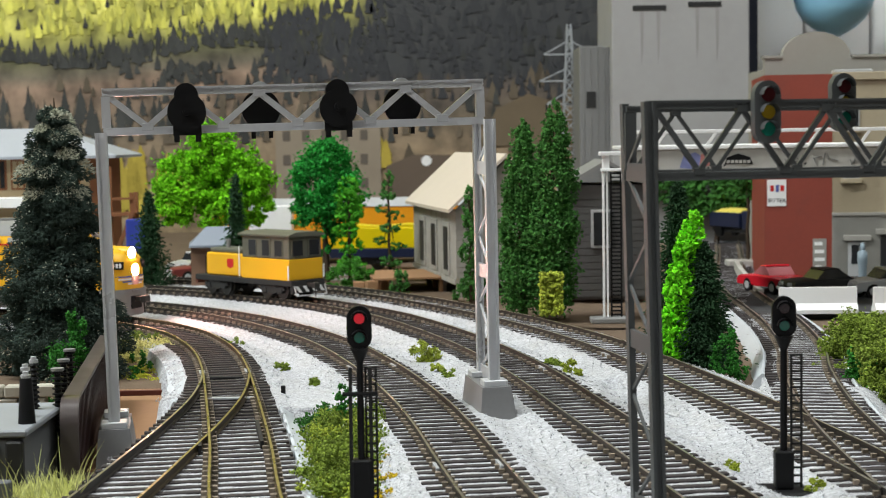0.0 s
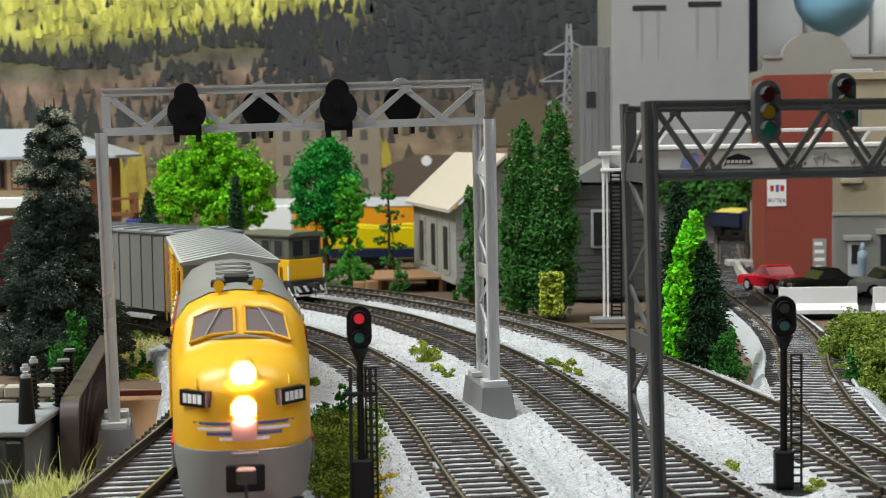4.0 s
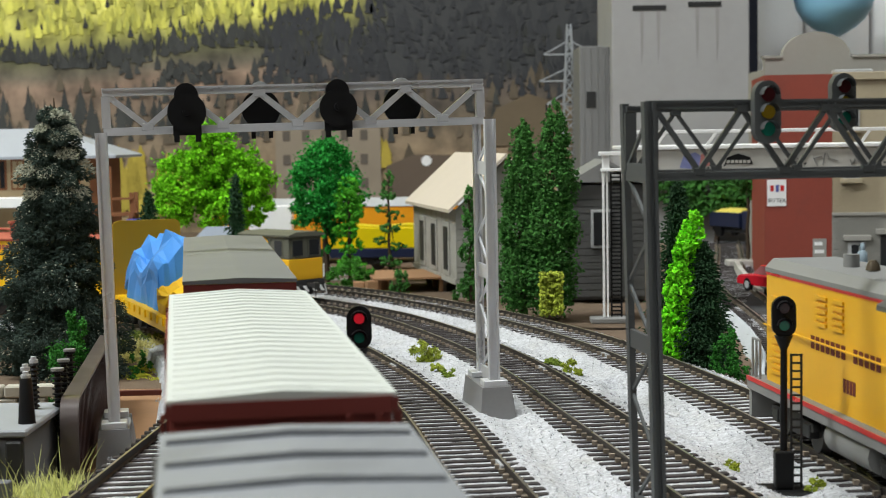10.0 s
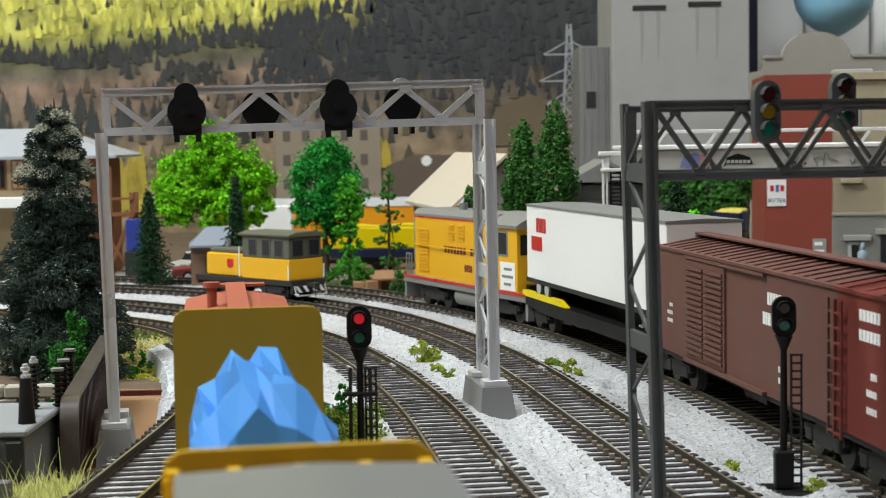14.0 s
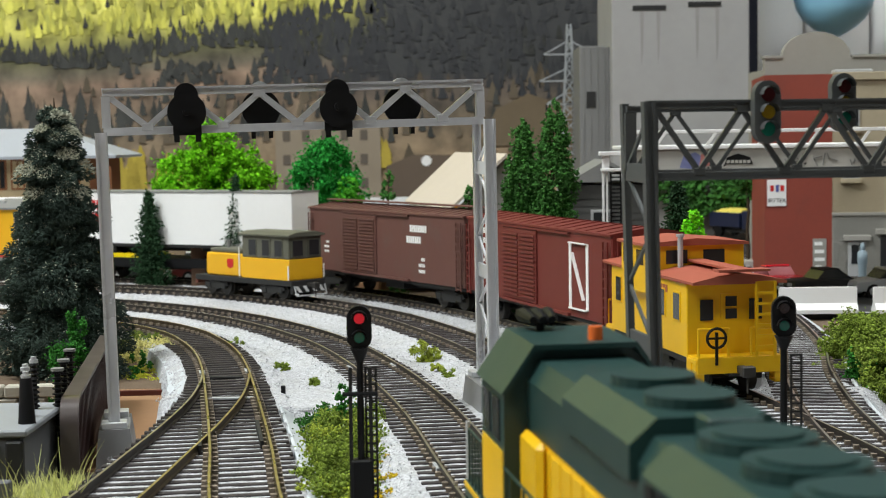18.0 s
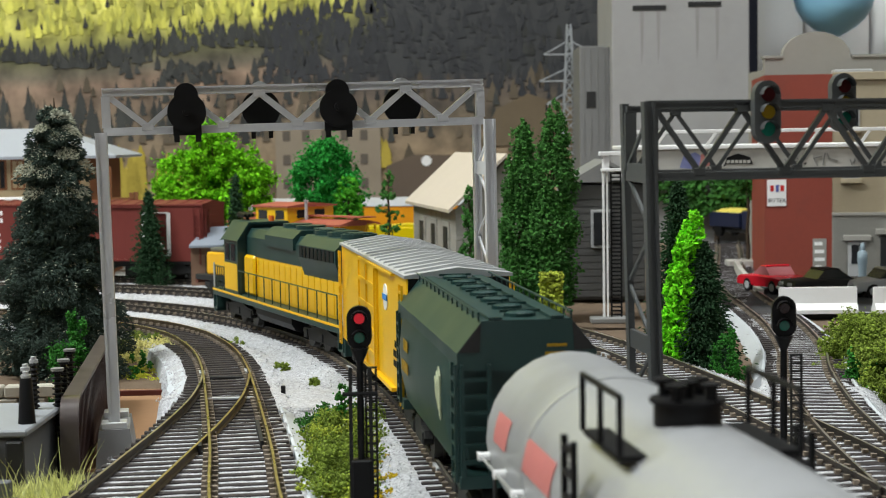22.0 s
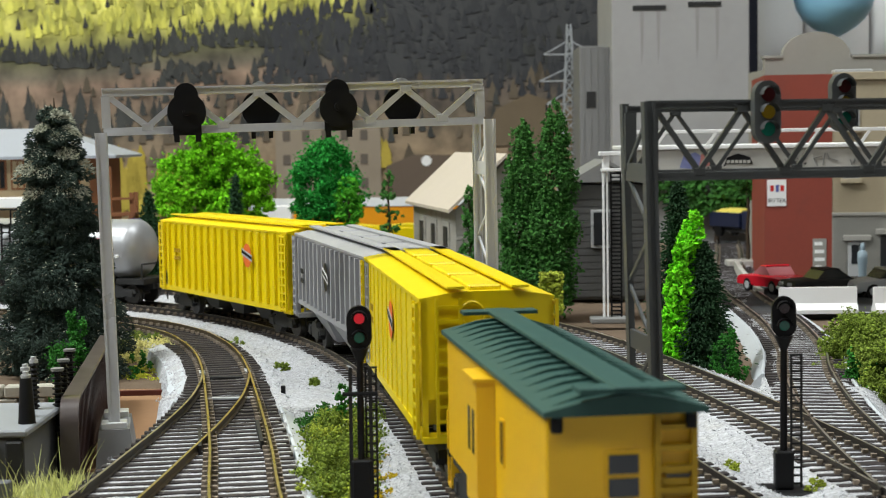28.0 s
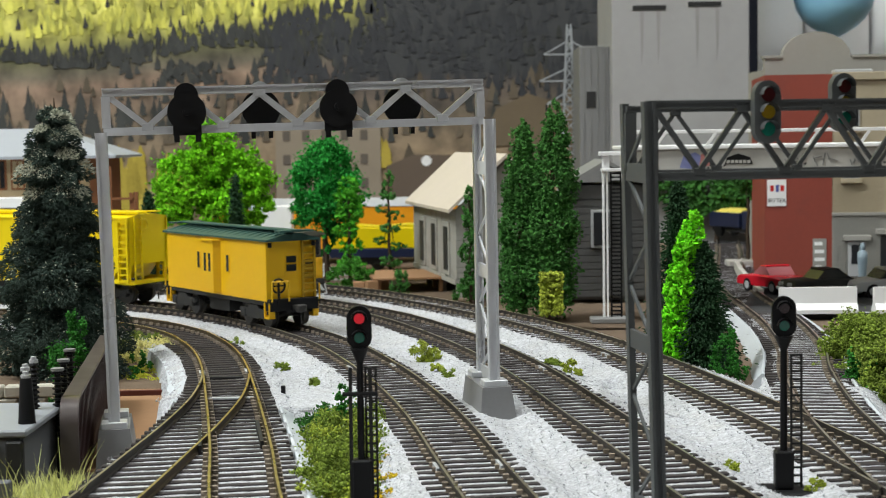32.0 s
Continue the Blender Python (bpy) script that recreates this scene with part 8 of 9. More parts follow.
tr = thing("transformer", "grey transformer with black ribbed insulators", "transformer", at(-132.5, 440, -21))
M_TRF = paint("transformer_grey", (0.12, 0.126, 0.135), 0.5, var=0.08, scale=40, fine=0.05)
M_TRL = paint("transformer_light_grey", (0.26, 0.275, 0.3), 0.5, var=0.06, scale=40, fine=0.05)
part("tank", Geo().box(-26, 15.5, -8, 36, 3, 28, 0.8), M_TRF, tr)
part("lid", Geo().box(-27, 17, -9.5, 38, 28, 30.0, 0.5), M_TRL, tr)
part("lid_plate", Geo().cyl((-2, 6, 30), (-2, 6, 30.6), 6, 24).cyl((-14, 10, 30), (-14, 10, 30.6), 6, 24), M_TRL, tr, smooth=40)
part("cooling_rib", Geo().box(11, 15.8, -10, -7, 5, 27, 0.6).box(6, 9, -10, -7, 5, 26, 0.6), M_FRAME, tr)
part("bracket", Geo().box(-27, 14, -11, -9, 8, 9.4, 0.2), M_TRL, tr)
for ix, iy, hh, r0, r1 in ((14.2, 2, 13.0, 2.5, 1.7), (11.2, 13, 13.6, 0.9, 0.8), (10.3, 26, 14.0, 0.9, 0.8)):
    ins = part("bushing", Geo().lathe([(0.01, 0), (r0, 0), (r0 * 0.96, 1), (r1, hh - 0.4), (r1 * 0.9, hh), (0.01, hh)], 18).turned(Matrix.Translation((ix, iy, 29.9))), M_BLACK, tr, smooth=40)
    part("cap", Geo().cyl((ix, iy, 29.8 + hh), (ix, iy, 30.8 + hh), 1.35, 14).cyl((ix, iy, 30.7 + hh), (ix, iy, 31.7 + hh), 0.85, 12), M_LGREY, ins, "chrome-bright cap", smooth=40)
    if r0 < 2:
        for j in range(10):
            part("shed", Geo().cyl((ix, iy, 30.6 + j * hh / 10), (ix, iy, 31.2 + j * hh / 10), 1.55, 14, 1.2), M_BLACK, ins, smooth=40)
for ix, iy, top in ((-116.2, 470, 35.8), (-121.6, 500, 34.4), (-124.8, 522, 34.8)):
    t = thing("insulator", "black ribbed insulator post", "insulator", at(ix, iy, -16), "insulator posts")
    part("core", Geo().cyl((0, 0, 0), (0, 0, top), 1.0, 12), M_BLACK, t, smooth=40)
    repeat("shed", Geo().lathe([(0.9, 0), (1.75, 0.3), (1.75, 0.6), (0.9, 0.9)], 14), M_BLACK, t, [at(0, 0, top - 1 - 1.6 * j) for j in range(13)])
    part("cap", Geo().cyl((0, 0, top), (0, 0, top + 0.8), 2.0, 14), M_GREY, t, smooth=40)
t = thing("corner_bracket", "small grey steel bracket by the transformer", "bracket", at(-113.6, 405, -16))
part("plate", Geo().box(-5, 3, -1, 1, 0, 12, 0.3).box(-4, 0.5, -1.6, 1.6, 12, 16.5, 0.4), M_TRF, t)
lw = thing("stone_wall", "low pale stone wall behind the transformer", "wall", at(-150, 560, -16, 4))
r4 = random.Random(8)
for j in range(4):
    for k in range(4):
        x = -32 + k * 10 + (5 if j % 2 else 0)
        part("stone", Geo().box(x, x + 9.4, -3 + r4.uniform(-0.4, 0.4), 3, j * 4.6, j * 4.6 + 4.2, 0.5), paint("pale_wall_stone", (0.4, 0.38, 0.32), 0.9, var=0.15, scale=80, bump=0.4) if (j, k) == (0, 0) else bpy.data.materials["pale_wall_stone"], lw)

# the framed opening with earth and moss inside the curve
M_PLY = paint("brown_fibreboard", (0.3, 0.17, 0.09), 0.8, var=0.12, scale=30, fine=0.06)
op = thing("access_panel", "brown fibreboard panel with moss on its far corner", "panel", at(-117, 590, -15.5, 4))
part("board", Geo().box(-22, 22, -100, 44, -1, 1.2, 0.3), M_PLY, op)
part("board", Geo().box(-26, 22, 46, 72, -1, 2.6, 0.3), M_PLY, op)
part("joint_strip", Geo().box(-26, 22, 43.6, 46.4, -1, 3.2), paint("red_brown_edge", (0.1, 0.03, 0.022), 0.7), op)
M_MAT = leaf("moss_mat", (0.6, 0.62, 0.06), 0.15)
bush("yellow-green moss mat on the brown panel", -126, 678, -13.5, [(0, -4, 1.5, 13, 14, 3), (6, 8, 2, 9, 8, 3)], M_MAT, 71, 1500, (0.35, 0.75))
bush("mossy rock slab behind the brown panel", -134, 712, -13, [(0, 0, 5, 15, 12, 6), (10, -4, 5, 8, 9, 5)], leaf("mossy_rock", (0.62, 0.58, 0.22), 0.2), 73, 1500, (0.4, 0.9))
bush("dark moss on the far slab", -140, 722, -9, [(0, 6, 4, 12, 9, 5)], leaf("dark_moss_mat", (0.14, 0.19, 0.03), 0.4), 72, 900, (0.4, 0.8))
bush("small green shrub by the bridge leg", -131, 672, -13, [(0, 0, 5, 4, 5, 5), (-1, -8, 3, 3, 4, 3)], M_MID, 74, 700, (0.4, 0.8))
solid("switch_motor_plate", Geo().box(-13, 13, -22, 20, 0, 2.4, 0.8), M_GRAVEL, "pale plaster mound with gravel between the tracks", "mound", at(-48, 558, -6.2, 6))
solid("switch_stub", Geo().box(-0.8, 0.8, -0.8, 0.8, 0, 3.6, 0.2), M_BLACK, "tiny black peg on the plaster mound", "peg", at(-58.5, 566, -4.2))
rings = []
for y in np.arange(300, 541, 10.0):
    p_, q_ = on_line(L1, near_s(L1, y)), on_line(L1, near_s(L1, y) + 3)
    d_ = (q_ - p_) / np.linalg.norm(q_ - p_)
    n_ = np.array([d_[1], -d_[0]])
    rings.append([(*(p_ + n_ * e), z) for e, z in ((15.8, -15), (15.8, -3.4), (16.6, -3.1), (20.5, -5.6), (22.5, -15))])
solid("roadbed_edge", Geo().loft(rings), paint("pale_grey_plaster", (0.5, 0.53, 0.56), 0.8, var=0.08, bump=0.3), "pale grey plaster edge of the roadbed beside the switch", "roadbed edge", kind="structure", smooth=40)
rings = []
for y in np.arange(550, 771, 10.0):
    ln = D1 if y < 600 else L1
    p_, q_ = on_line(ln, near_s(ln, y)), on_line(ln, near_s(ln, y) + 3)
    d_ = (q_ - p_) / np.linalg.norm(q_ - p_)
    n_ = np.array([-d_[1], d_[0]])
    wide = 17.0 + 5.0 * min(1.0, (y - 550) / 40)
    rings.append([(*(p_ + n_ * e), z) for e, z in ((15.2, -16), (15.2, -3.3), (16.0, -3.0), (wide, -4.6), (wide + 2.5, -16))])
solid("roadbed_edge", Geo().loft(rings), bpy.data.materials["pale_grey_plaster"], "pale grey plaster shoulder outside the curve", "roadbed edge", kind="structure", smooth=40)
solid("retaining_strip", Geo().box(-40, 22, -1.2, 1.2, 0, 5.5, 0.6), M_GRAVEL, "low gravel-coated ledge between two tracks", "ledge", at(90, 485, -9.5, -66))

for side, top, label in ((1, -3.2, "pale grey plaster bank of the branch track"), (-1, -3.2, "pale grey roadbed edge of the branch track")):
    rings = []
    for y in np.arange(590 if side > 0 else 480, 830, 10.0):
        p_, q_ = on_line(L5, near_s(L5, y)), on_line(L5, near_s(L5, y) + 3)
        d_ = (q_ - p_) / np.linalg.norm(q_ - p_)
        n_ = np.array([-d_[1], d_[0]]) * side
        wob = 0.8 * math.sin(y * 0.11) + 0.5 * math.sin(y * 0.31)
        rings.append([(*(p_ + n_ * e), z) for e, z in ((15.4, -16), (15.4, top), (16.4, top + 0.3), (19.5 + wob, top - 2.4 if side < 0 else top - 4), (22.5 + wob, -16))])
    solid("roadbed_edge", Geo().loft(rings), bpy.data.materials["pale_grey_plaster"], label, "roadbed edge", kind="structure", smooth=40)

# ---- grey wooden shed behind the outer track ----
def siding(parent, axis, fixed, a, b, z0, z1, mat, out, pitch=3.2, name="clapboard"):
    """Clapboards on a wall; axis x or y is the way they run."""
    n = int((z1 - z0) / pitch)
    for k in range(n):
        z = z0 + k * pitch
        lo, hi = sorted((fixed, fixed + out * 0.9))
        g = Geo().box(a, b, lo, hi, z, z + pitch - 0.45) if axis == "x" else Geo().box(lo, hi, a, b, z, z + pitch - 0.45)
        part(name, g, mat, parent)


M_SIDING = paint("weathered_grey_boards", (0.34, 0.33, 0.3), 0.85, var=0.15, scale=40, fine=0.1, dirt=(0.13, 0.12, 0.1), dirt_amount=0.4)
M_BEIGE = paint("beige_roofing", (0.55, 0.48, 0.4), 0.8, var=0.06, scale=30, fine=0.04)
gh = thing("wooden_shed", "grey clapboard shed with a beige roof on posts", "shed", at(7.6, 926, 2, 11))
part("gable_wall", Geo().prism([(0, 3), (60, 3), (60, 44), (30, 72), (0, 44)], "y", 0, 2), M_SIDING, gh)
siding(gh, "x", 0, 0, 60, 4, 43, M_SIDING, -1)
part("side_wall", Geo().prism([(0, 3), (140, 3), (140, 44), (0, 44)], "x", 0, 2).turned(Matrix.Translation((0, 2, 0))), M_SIDING, gh)
part("side_wall", Geo().box(58, 60, 2, 142, 3, 44), M_SIDING, gh)
part("roof", Geo().prism([(-5, 42.6), (30, 74.5), (65, 42.6), (65, 44.6), (30, 76.8), (-5, 44.6)], "y", -5, 146), M_BEIGE, gh)
for y in (26, 66, 106):
    d = part("door", Geo().box(-1.0, 0, y - 9, y + 9, 4, 36, 0.2), M_SIDING, gh, "grey plank door")
    part("door_panel", Geo().box(-1.4, -0.9, y - 6, y + 6, 7, 33), M_FRAME, d)
part("floor_beam", Geo().box(-1, 61, -1, 142, 0, 3), M_SIDING, gh)
repeat("post", Geo().box(-1.6, 1.6, -1.6, 1.6, -9, 0), M_SIDING, gh, [at(x, y) for x in (2, 30, 58) for y in (2, 50, 100)])
pf = thing("loading_platform", "brown board platform beside the shed", "platform", at(-24, 985, -6, 8))
part("deck", Geo().box(-22, 24, -22, 40, 8, 9.4, 0.2), M_PLY, pf)
repeat("post", Geo().box(-1.2, 1.2, -1.2, 1.2, 0, 8), M_PLY, pf, [at(x, y) for x in (-18, 20) for y in (-18, 10)])
for k, (px, py) in enumerate(((-52, 968), (-44, 962), (-38, 974))):
    solid("crate", Geo().box(-3.5, 3.5, -3, 3, 0, 6 + k, 0.4), M_PLY, "small tan wooden crate near the platform", "crate", at(px, py, -5, 20 * k), "crates")

# second grey house behind the columns of green
hb = thing("grey_house", "dark grey clapboard house with a low roof", "house", at(72, 905, -6))
part("wall", Geo().box(0, 44, 0, 60, 0, 66), paint("dark_grey_boards", (0.1, 0.1, 0.098), 0.85, var=0.12, scale=40, fine=0.08), hb)
siding(hb, "x", 0, 0, 44, 2, 64, bpy.data.materials["dark_grey_boards"], -1, 4.0)
part("roof", Geo().prism([(-4, 64), (22, 78), (48, 64), (48, 66), (22, 80.5), (-4, 66)], "y", -5, 64), M_GREY, hb)
w_ = part("window", Geo().box(13, 25, -1.8, -0.6, 30, 52, 0.2), M_LGREY, hb)
part("pane", Geo().box(14.5, 23.5, -2.1, -1.7, 31.5, 50.5), M_GLASS, w_)

# ---- town on the right ----
M_BRICKR = paint("red_brown_brick", (0.26, 0.06, 0.042), 0.8, var=0.1, scale=30, fine=0.06, dirt=(0.18, 0.06, 0.05), dirt_amount=0.3)
M_BRICKT = paint("tan_brick", (0.4, 0.34, 0.24), 0.8, var=0.1, scale=30, fine=0.06)
M_BRICKG = paint("grey_painted_brick", (0.27, 0.265, 0.245), 0.75, var=0.08, scale=30, fine=0.06)
M_TAUPE = paint("taupe_render", (0.31, 0.3, 0.275), 0.8, var=0.06, scale=20, fine=0.04, dirt=(0.28, 0.26, 0.22), dirt_amount=0.3)
M_CONCG = paint("weathered_grey_concrete", (0.36, 0.355, 0.355), 0.8, var=0.07, scale=10, fine=0.04, dirt=(0.28, 0.27, 0.26), dirt_amount=0.35)
M_NAVYP = paint("faded_blue_print", (0.1, 0.12, 0.35), 0.6)
bb = thing("brick_building", "corner shop of red and tan brick with a grey ground floor", "building", at(247, 1000, -7, -6))
part("side_wall", Geo().box(-42, 0, 0, 90, 0, 132), M_BRICKR, bb)
part("front_wall", Geo().box(0, 130, 0.6, 90, 43.5, 132), M_BRICKT, bb)
part("ground_floor", Geo().box(0, 130, 0, 90, 0, 43.5), M_BRICKG, bb)
part("string_course", Geo().box(0, 130, -1, 0.6, 42.5, 44.5, 0.2), M_TAUPE, bb)
part("cornice", Geo().box(0.4, 131, -1.4, 3, 128, 133, 0.3), M_BRICKT, bb)
brk = Geo().box(0, 3.4, -0.28, 0.2, 0, 1.1)
poses = []
for j in range(24):
    for k in range(7):
        poses.append(at(1.0 + k * 4.1 + (2.0 if j % 2 else 0), 0.0, 1.0 + j * 1.7))
repeat("brick", brk, M_BRICKG, bb, poses)
poses = []
for j in range(16):
    for k in range(7):
        poses.append(at(1.0 + k * 4.1 + (2.0 if j % 2 else 0), 0.6, 45.5 + j * 1.7))
repeat("brick", brk, M_BRICKT, bb, poses)
dr = part("door", Geo().box(10, 21, -0.8, 0.4, 0, 26, 0.2), M_LGREY, bb, "grey shop door with a dark pane")
part("pane", Geo().box(12, 16.5, -1.1, -0.7, 12, 24), M_GLASS, dr)
part("doorway", Geo().box(17, 20.4, -1.0, -0.7, 1, 25), M_BLACK, dr)
part("lintel", Geo().box(7, 24, -2.2, 0.4, 26.5, 30, 0.3), M_TAUPE, bb)
part("shop_window", Geo().box(30, 60, -0.8, 0.2, 8, 30), M_GLASS, bb)
part("lintel", Geo().box(27, 63, -2.2, 0.4, 30.5, 34, 0.3), M_TAUPE, bb)
for x in (12, 42, 72):
    for z in (66, 98):
        p = part("window", Geo().box(x - 5, x + 5, -0.4, 0.8, z, z + 18, 0.2), M_LGREY, bb)
        part("pane", Geo().box(x - 4, x + 4, -0.7, -0.3, z + 1, z + 17), M_GLASS, p)
        part("sill", Geo().box(x - 6.5, x + 6.5, -2.2, 0.8, z - 3, z, 0.3), M_BRICKT, p)
p = part("poster", Geo().box(-40.5, -28.6, -0.5, 0.0, 49, 66), M_WHITE, bb, "white poster with dark lettering")
for k, (px0, pz0, pw, ph, mat) in enumerate(((-38.6, 58.6, 2.2, 3.6, M_RED), (-35.2, 58.0, 2.0, 4.6, M_NAVYP), (-32.2, 58.6, 2.2, 3.6, M_RED))):
    part("poster_patch", Geo().box(px0, px0 + pw, -0.62, -0.5, pz0, pz0 + ph), mat, p)
word_curve = bpy.data.curves.new("poster_word", "FONT")
word_curve.body, word_curve.size, word_curve.align_x = "BITTER", 0.0036, "CENTER"
word_curve.materials.append(M_FRAME)
wo = new("poster_word", word_curve)
wo.parent = p
wo.matrix_basis = at(-34.5, -0.62, 51.4, 0, 90)
p = part("poster", Geo().box(-12, -3.5, -0.5, 0.0, 6, 28), M_TAUPE, bb, "faded wall advertisement")
part("poster_bars", bars([[(0, 5)], [(0, 6)], [(0, 6.4)], [(0.5, 4)]], -11, -0.5, 26, 2.2, 5, -0.1), M_WHITE, p)
part("roof_vent", Geo().box(2, 26, 6, 20, 132, 135, 0.4), M_LGREY, bb)
gb = thing("grey_parapet_building", "taupe building with an arched parapet", "building", at(227, 1110, -7))
part("front", Geo().prism([(0, 0), (150, 0), (150, 148), (60, 148)] + [(36 + 24 * math.cos(a), 148 + 18 * math.sin(a)) for a in [math.pi * k / 12 for k in range(13)]] + [(0, 148)], "y", 0, 8), M_TAUPE, gb)
part("body", Geo().box(0, 150, 8, 60, 0, 140), M_TAUPE, gb)
part("coping", Geo().box(-1, 12, -1, 9, 147.5, 149.5, 0.2), M_TAUPE, gb)
part("coping", Geo().box(61, 151, -1, 9, 147.5, 149.5, 0.2), M_TAUPE, gb)
ce = thing("grain_elevator", "tall grey concrete grain elevator with dark slots", "building", at(146, 1350, -7))
part("tower", Geo().box(0, 117, 0, 120, 0, 330, 0.8), M_CONCG, ce)
# annex: the tower's concrete in a darker tone, its shade put into the colour
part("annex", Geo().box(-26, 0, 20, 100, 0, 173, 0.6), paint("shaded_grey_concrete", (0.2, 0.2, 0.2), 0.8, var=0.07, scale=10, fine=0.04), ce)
# near-black slab added beside the tower; its colour stands for a gap's shade
part("gap_shade_slab", Geo().box(117, 128, 20, 110, 0, 330), paint("gap_shade_dark", (0.02, 0.022, 0.035), 0.8), ce)
for x, z in ((18, 205.5), (65, 208), (18, 280), (65, 280)):
    part("vent_slot", Geo().box(x, x + 28, -0.8, 0.4, z - 4, z, 0.1), M_FRAME, ce)
for x, z in ((24, 201), (38, 201), (71, 204), (88, 204)):
    part("rust_streak", Geo().prism([(x, z), (x + 3.5, z), (x + 2.6, z - 34), (x + 1.2, z - 46)], "y", -0.25, 0.1), paint("faint_grey_streak", (0.3, 0.29, 0.285), 0.85, var=0.1, scale=60), ce)
part("vent_slot", Geo().box(-20, -12, 19.4, 20.2, 120, 134), M_FRAME, ce)
repeat("siding_seam", Geo().box(-0.3, 0.3, 19.5, 20.1, 0, 172), M_GREY, ce, [at(-22 + 6 * k, 0) for k in range(4)])
for k in range(4):
    s_ = thing("silo", "pale grey round concrete silo", "silo", at(312 + 62 * k, 1500, -7), "silos")
    part("shell", Geo().cyl((0, 0, 0), (0, 0, 330), 30, 40), M_WHITE, s_, smooth=40)
    part("hoop", Geo().cyl((0, 0, 160), (0, 0, 163), 30.5, 40), M_WHITE, s_, smooth=40)
wt = thing("water_tower", "light blue onion-shaped water tower on legs", "water tower", at(347, 1400, -7))
M_SKYB = paint("pale_blue_tank_paint", (0.32, 0.66, 0.9), 0.4, var=0.05, scale=20, fine=0.03)
part("tank", Geo().lathe([(1, 180), (5, 180), (11, 183), (19, 188), (27, 195), (32.5, 204), (35, 214), (35.4, 224), (34, 238), (27, 248), (12, 254), (1, 256)], 40), M_SKYB, wt, smooth=50)
part("riser", Geo().cyl((0, 0, 0), (0, 0, 178), 3.4, 18), M_SKYB, wt, smooth=40)
py_ = thing("power_pylon", "light grey lattice power pylon with cross-arms", "pylon", at(117, 1440, 0))
M_PYL = paint("pale_grey_pylon", (0.34, 0.36, 0.38), 0.5, var=0.05)
for sx in (-1, 1):
    for sy in (-1, 1):
        part("leg", Geo().bar((sx * 14, sy * 14, -6), (sx * 6, sy * 6, 100), 1.7).bar((sx * 6, sy * 6, 100), (sx * 1.6, sy * 1.6, 190), 1.5), M_PYL, py_)
for k in range(16):
    za, zb = k * 12 - 4, (k + 1) * 12 - 4
    wa, wb = (14 - 8 * max(za, 0) / 100 if za < 100 else 6 - 4.4 * (za - 100) / 90), (14 - 8 * zb / 100 if zb < 100 else 6 - 4.4 * (zb - 100) / 90)
    part("brace", Geo().bar((-wa, -wa, za), (wb, -wb, zb), 1.0).bar((wa, -wa, za), (-wb, -wb, zb), 1.0).bar((-wa, -wa, za), (wa, -wa, za), 0.8), M_PYL, py_)
for z, ln in ((163, 23), (139, 27), (118, 21)):
    for s in (-1, 1):
        part("cross_arm", Geo().bar((0, -3, z), (s * ln, 0, z), 1.3).bar((s * 3, -3, z + 11), (s * ln, 0, z), 1.2).bar((0, 3, z), (s * ln, 0, z), 1.3), M_PYL, py_)
        part("insulator", Geo().cyl((s * ln, 0, z), (s * ln, 0, z - 6), 0.9, 8), M_FRAME, py_)

rd = solid("road", Geo().prism([(150, 795), (330, 780), (330, 990), (205, 995), (180, 960), (176, 900)], "z", -7.5, -2.5), paint("dark_asphalt", (0.055, 0.056, 0.06), 0.85, var=0.15, scale=30, fine=0.1), "dark asphalt road by the shop", "road", kind="structure")
part("road_line", Geo().bar((190, 800, -2.4), (216, 786, -2.4), 1.2, 0.3), M_WHITE, rd)
solid("pavement", Geo().box(0, 130, -46, -8, 0, 4, 0.3), M_CONC, "grey pavement in front of the shop", "pavement", at(250, 985, -6, -6), kind="structure")
solid("road", Geo().prism([(180, 1010), (204, 1010), (204, 1400), (300, 1420), (300, 1480), (170, 1450)], "z", -5, -3.5), paint("brown_dirt_road", (0.16, 0.12, 0.085), 0.9, var=0.15, scale=30, fine=0.1), "brown dirt road leading to the trucks", "road", kind="structure")
for k, (bx, by, n_) in enumerate(((188, 790, 38.6), (234.5, 786, 38.6))):
    t = thing("road_barrier", "white sloped concrete road barrier", "barrier", at(bx, by, -2.5, -1), "road barriers")
    part("block", Geo().prism([(-5, 0), (-5, 2), (-2.2, 5), (-1.6, 13), (1.6, 13), (2.2, 5), (5, 2), (5, 0)], "x", -n_ / 2, n_ / 2), M_WHITE, t)
rw_ = solid("retaining_wall", Geo().loft([[(x - 1.5, y, -9), (x + 1.5, y, -9), (x + 1.5, y, zt), (x - 1.5, y, zt)] for x, y, zt in [(150 + 0.00075 * (yy - 760) ** 2 * 0.35, yy, 1.0 + 2 * min(1, max(0, (yy - 900) / 60))) for yy in range(880, 1080, 10)]]), M_CONC, "curved pale concrete retaining wall by the branch track", "wall", at(24, 0))


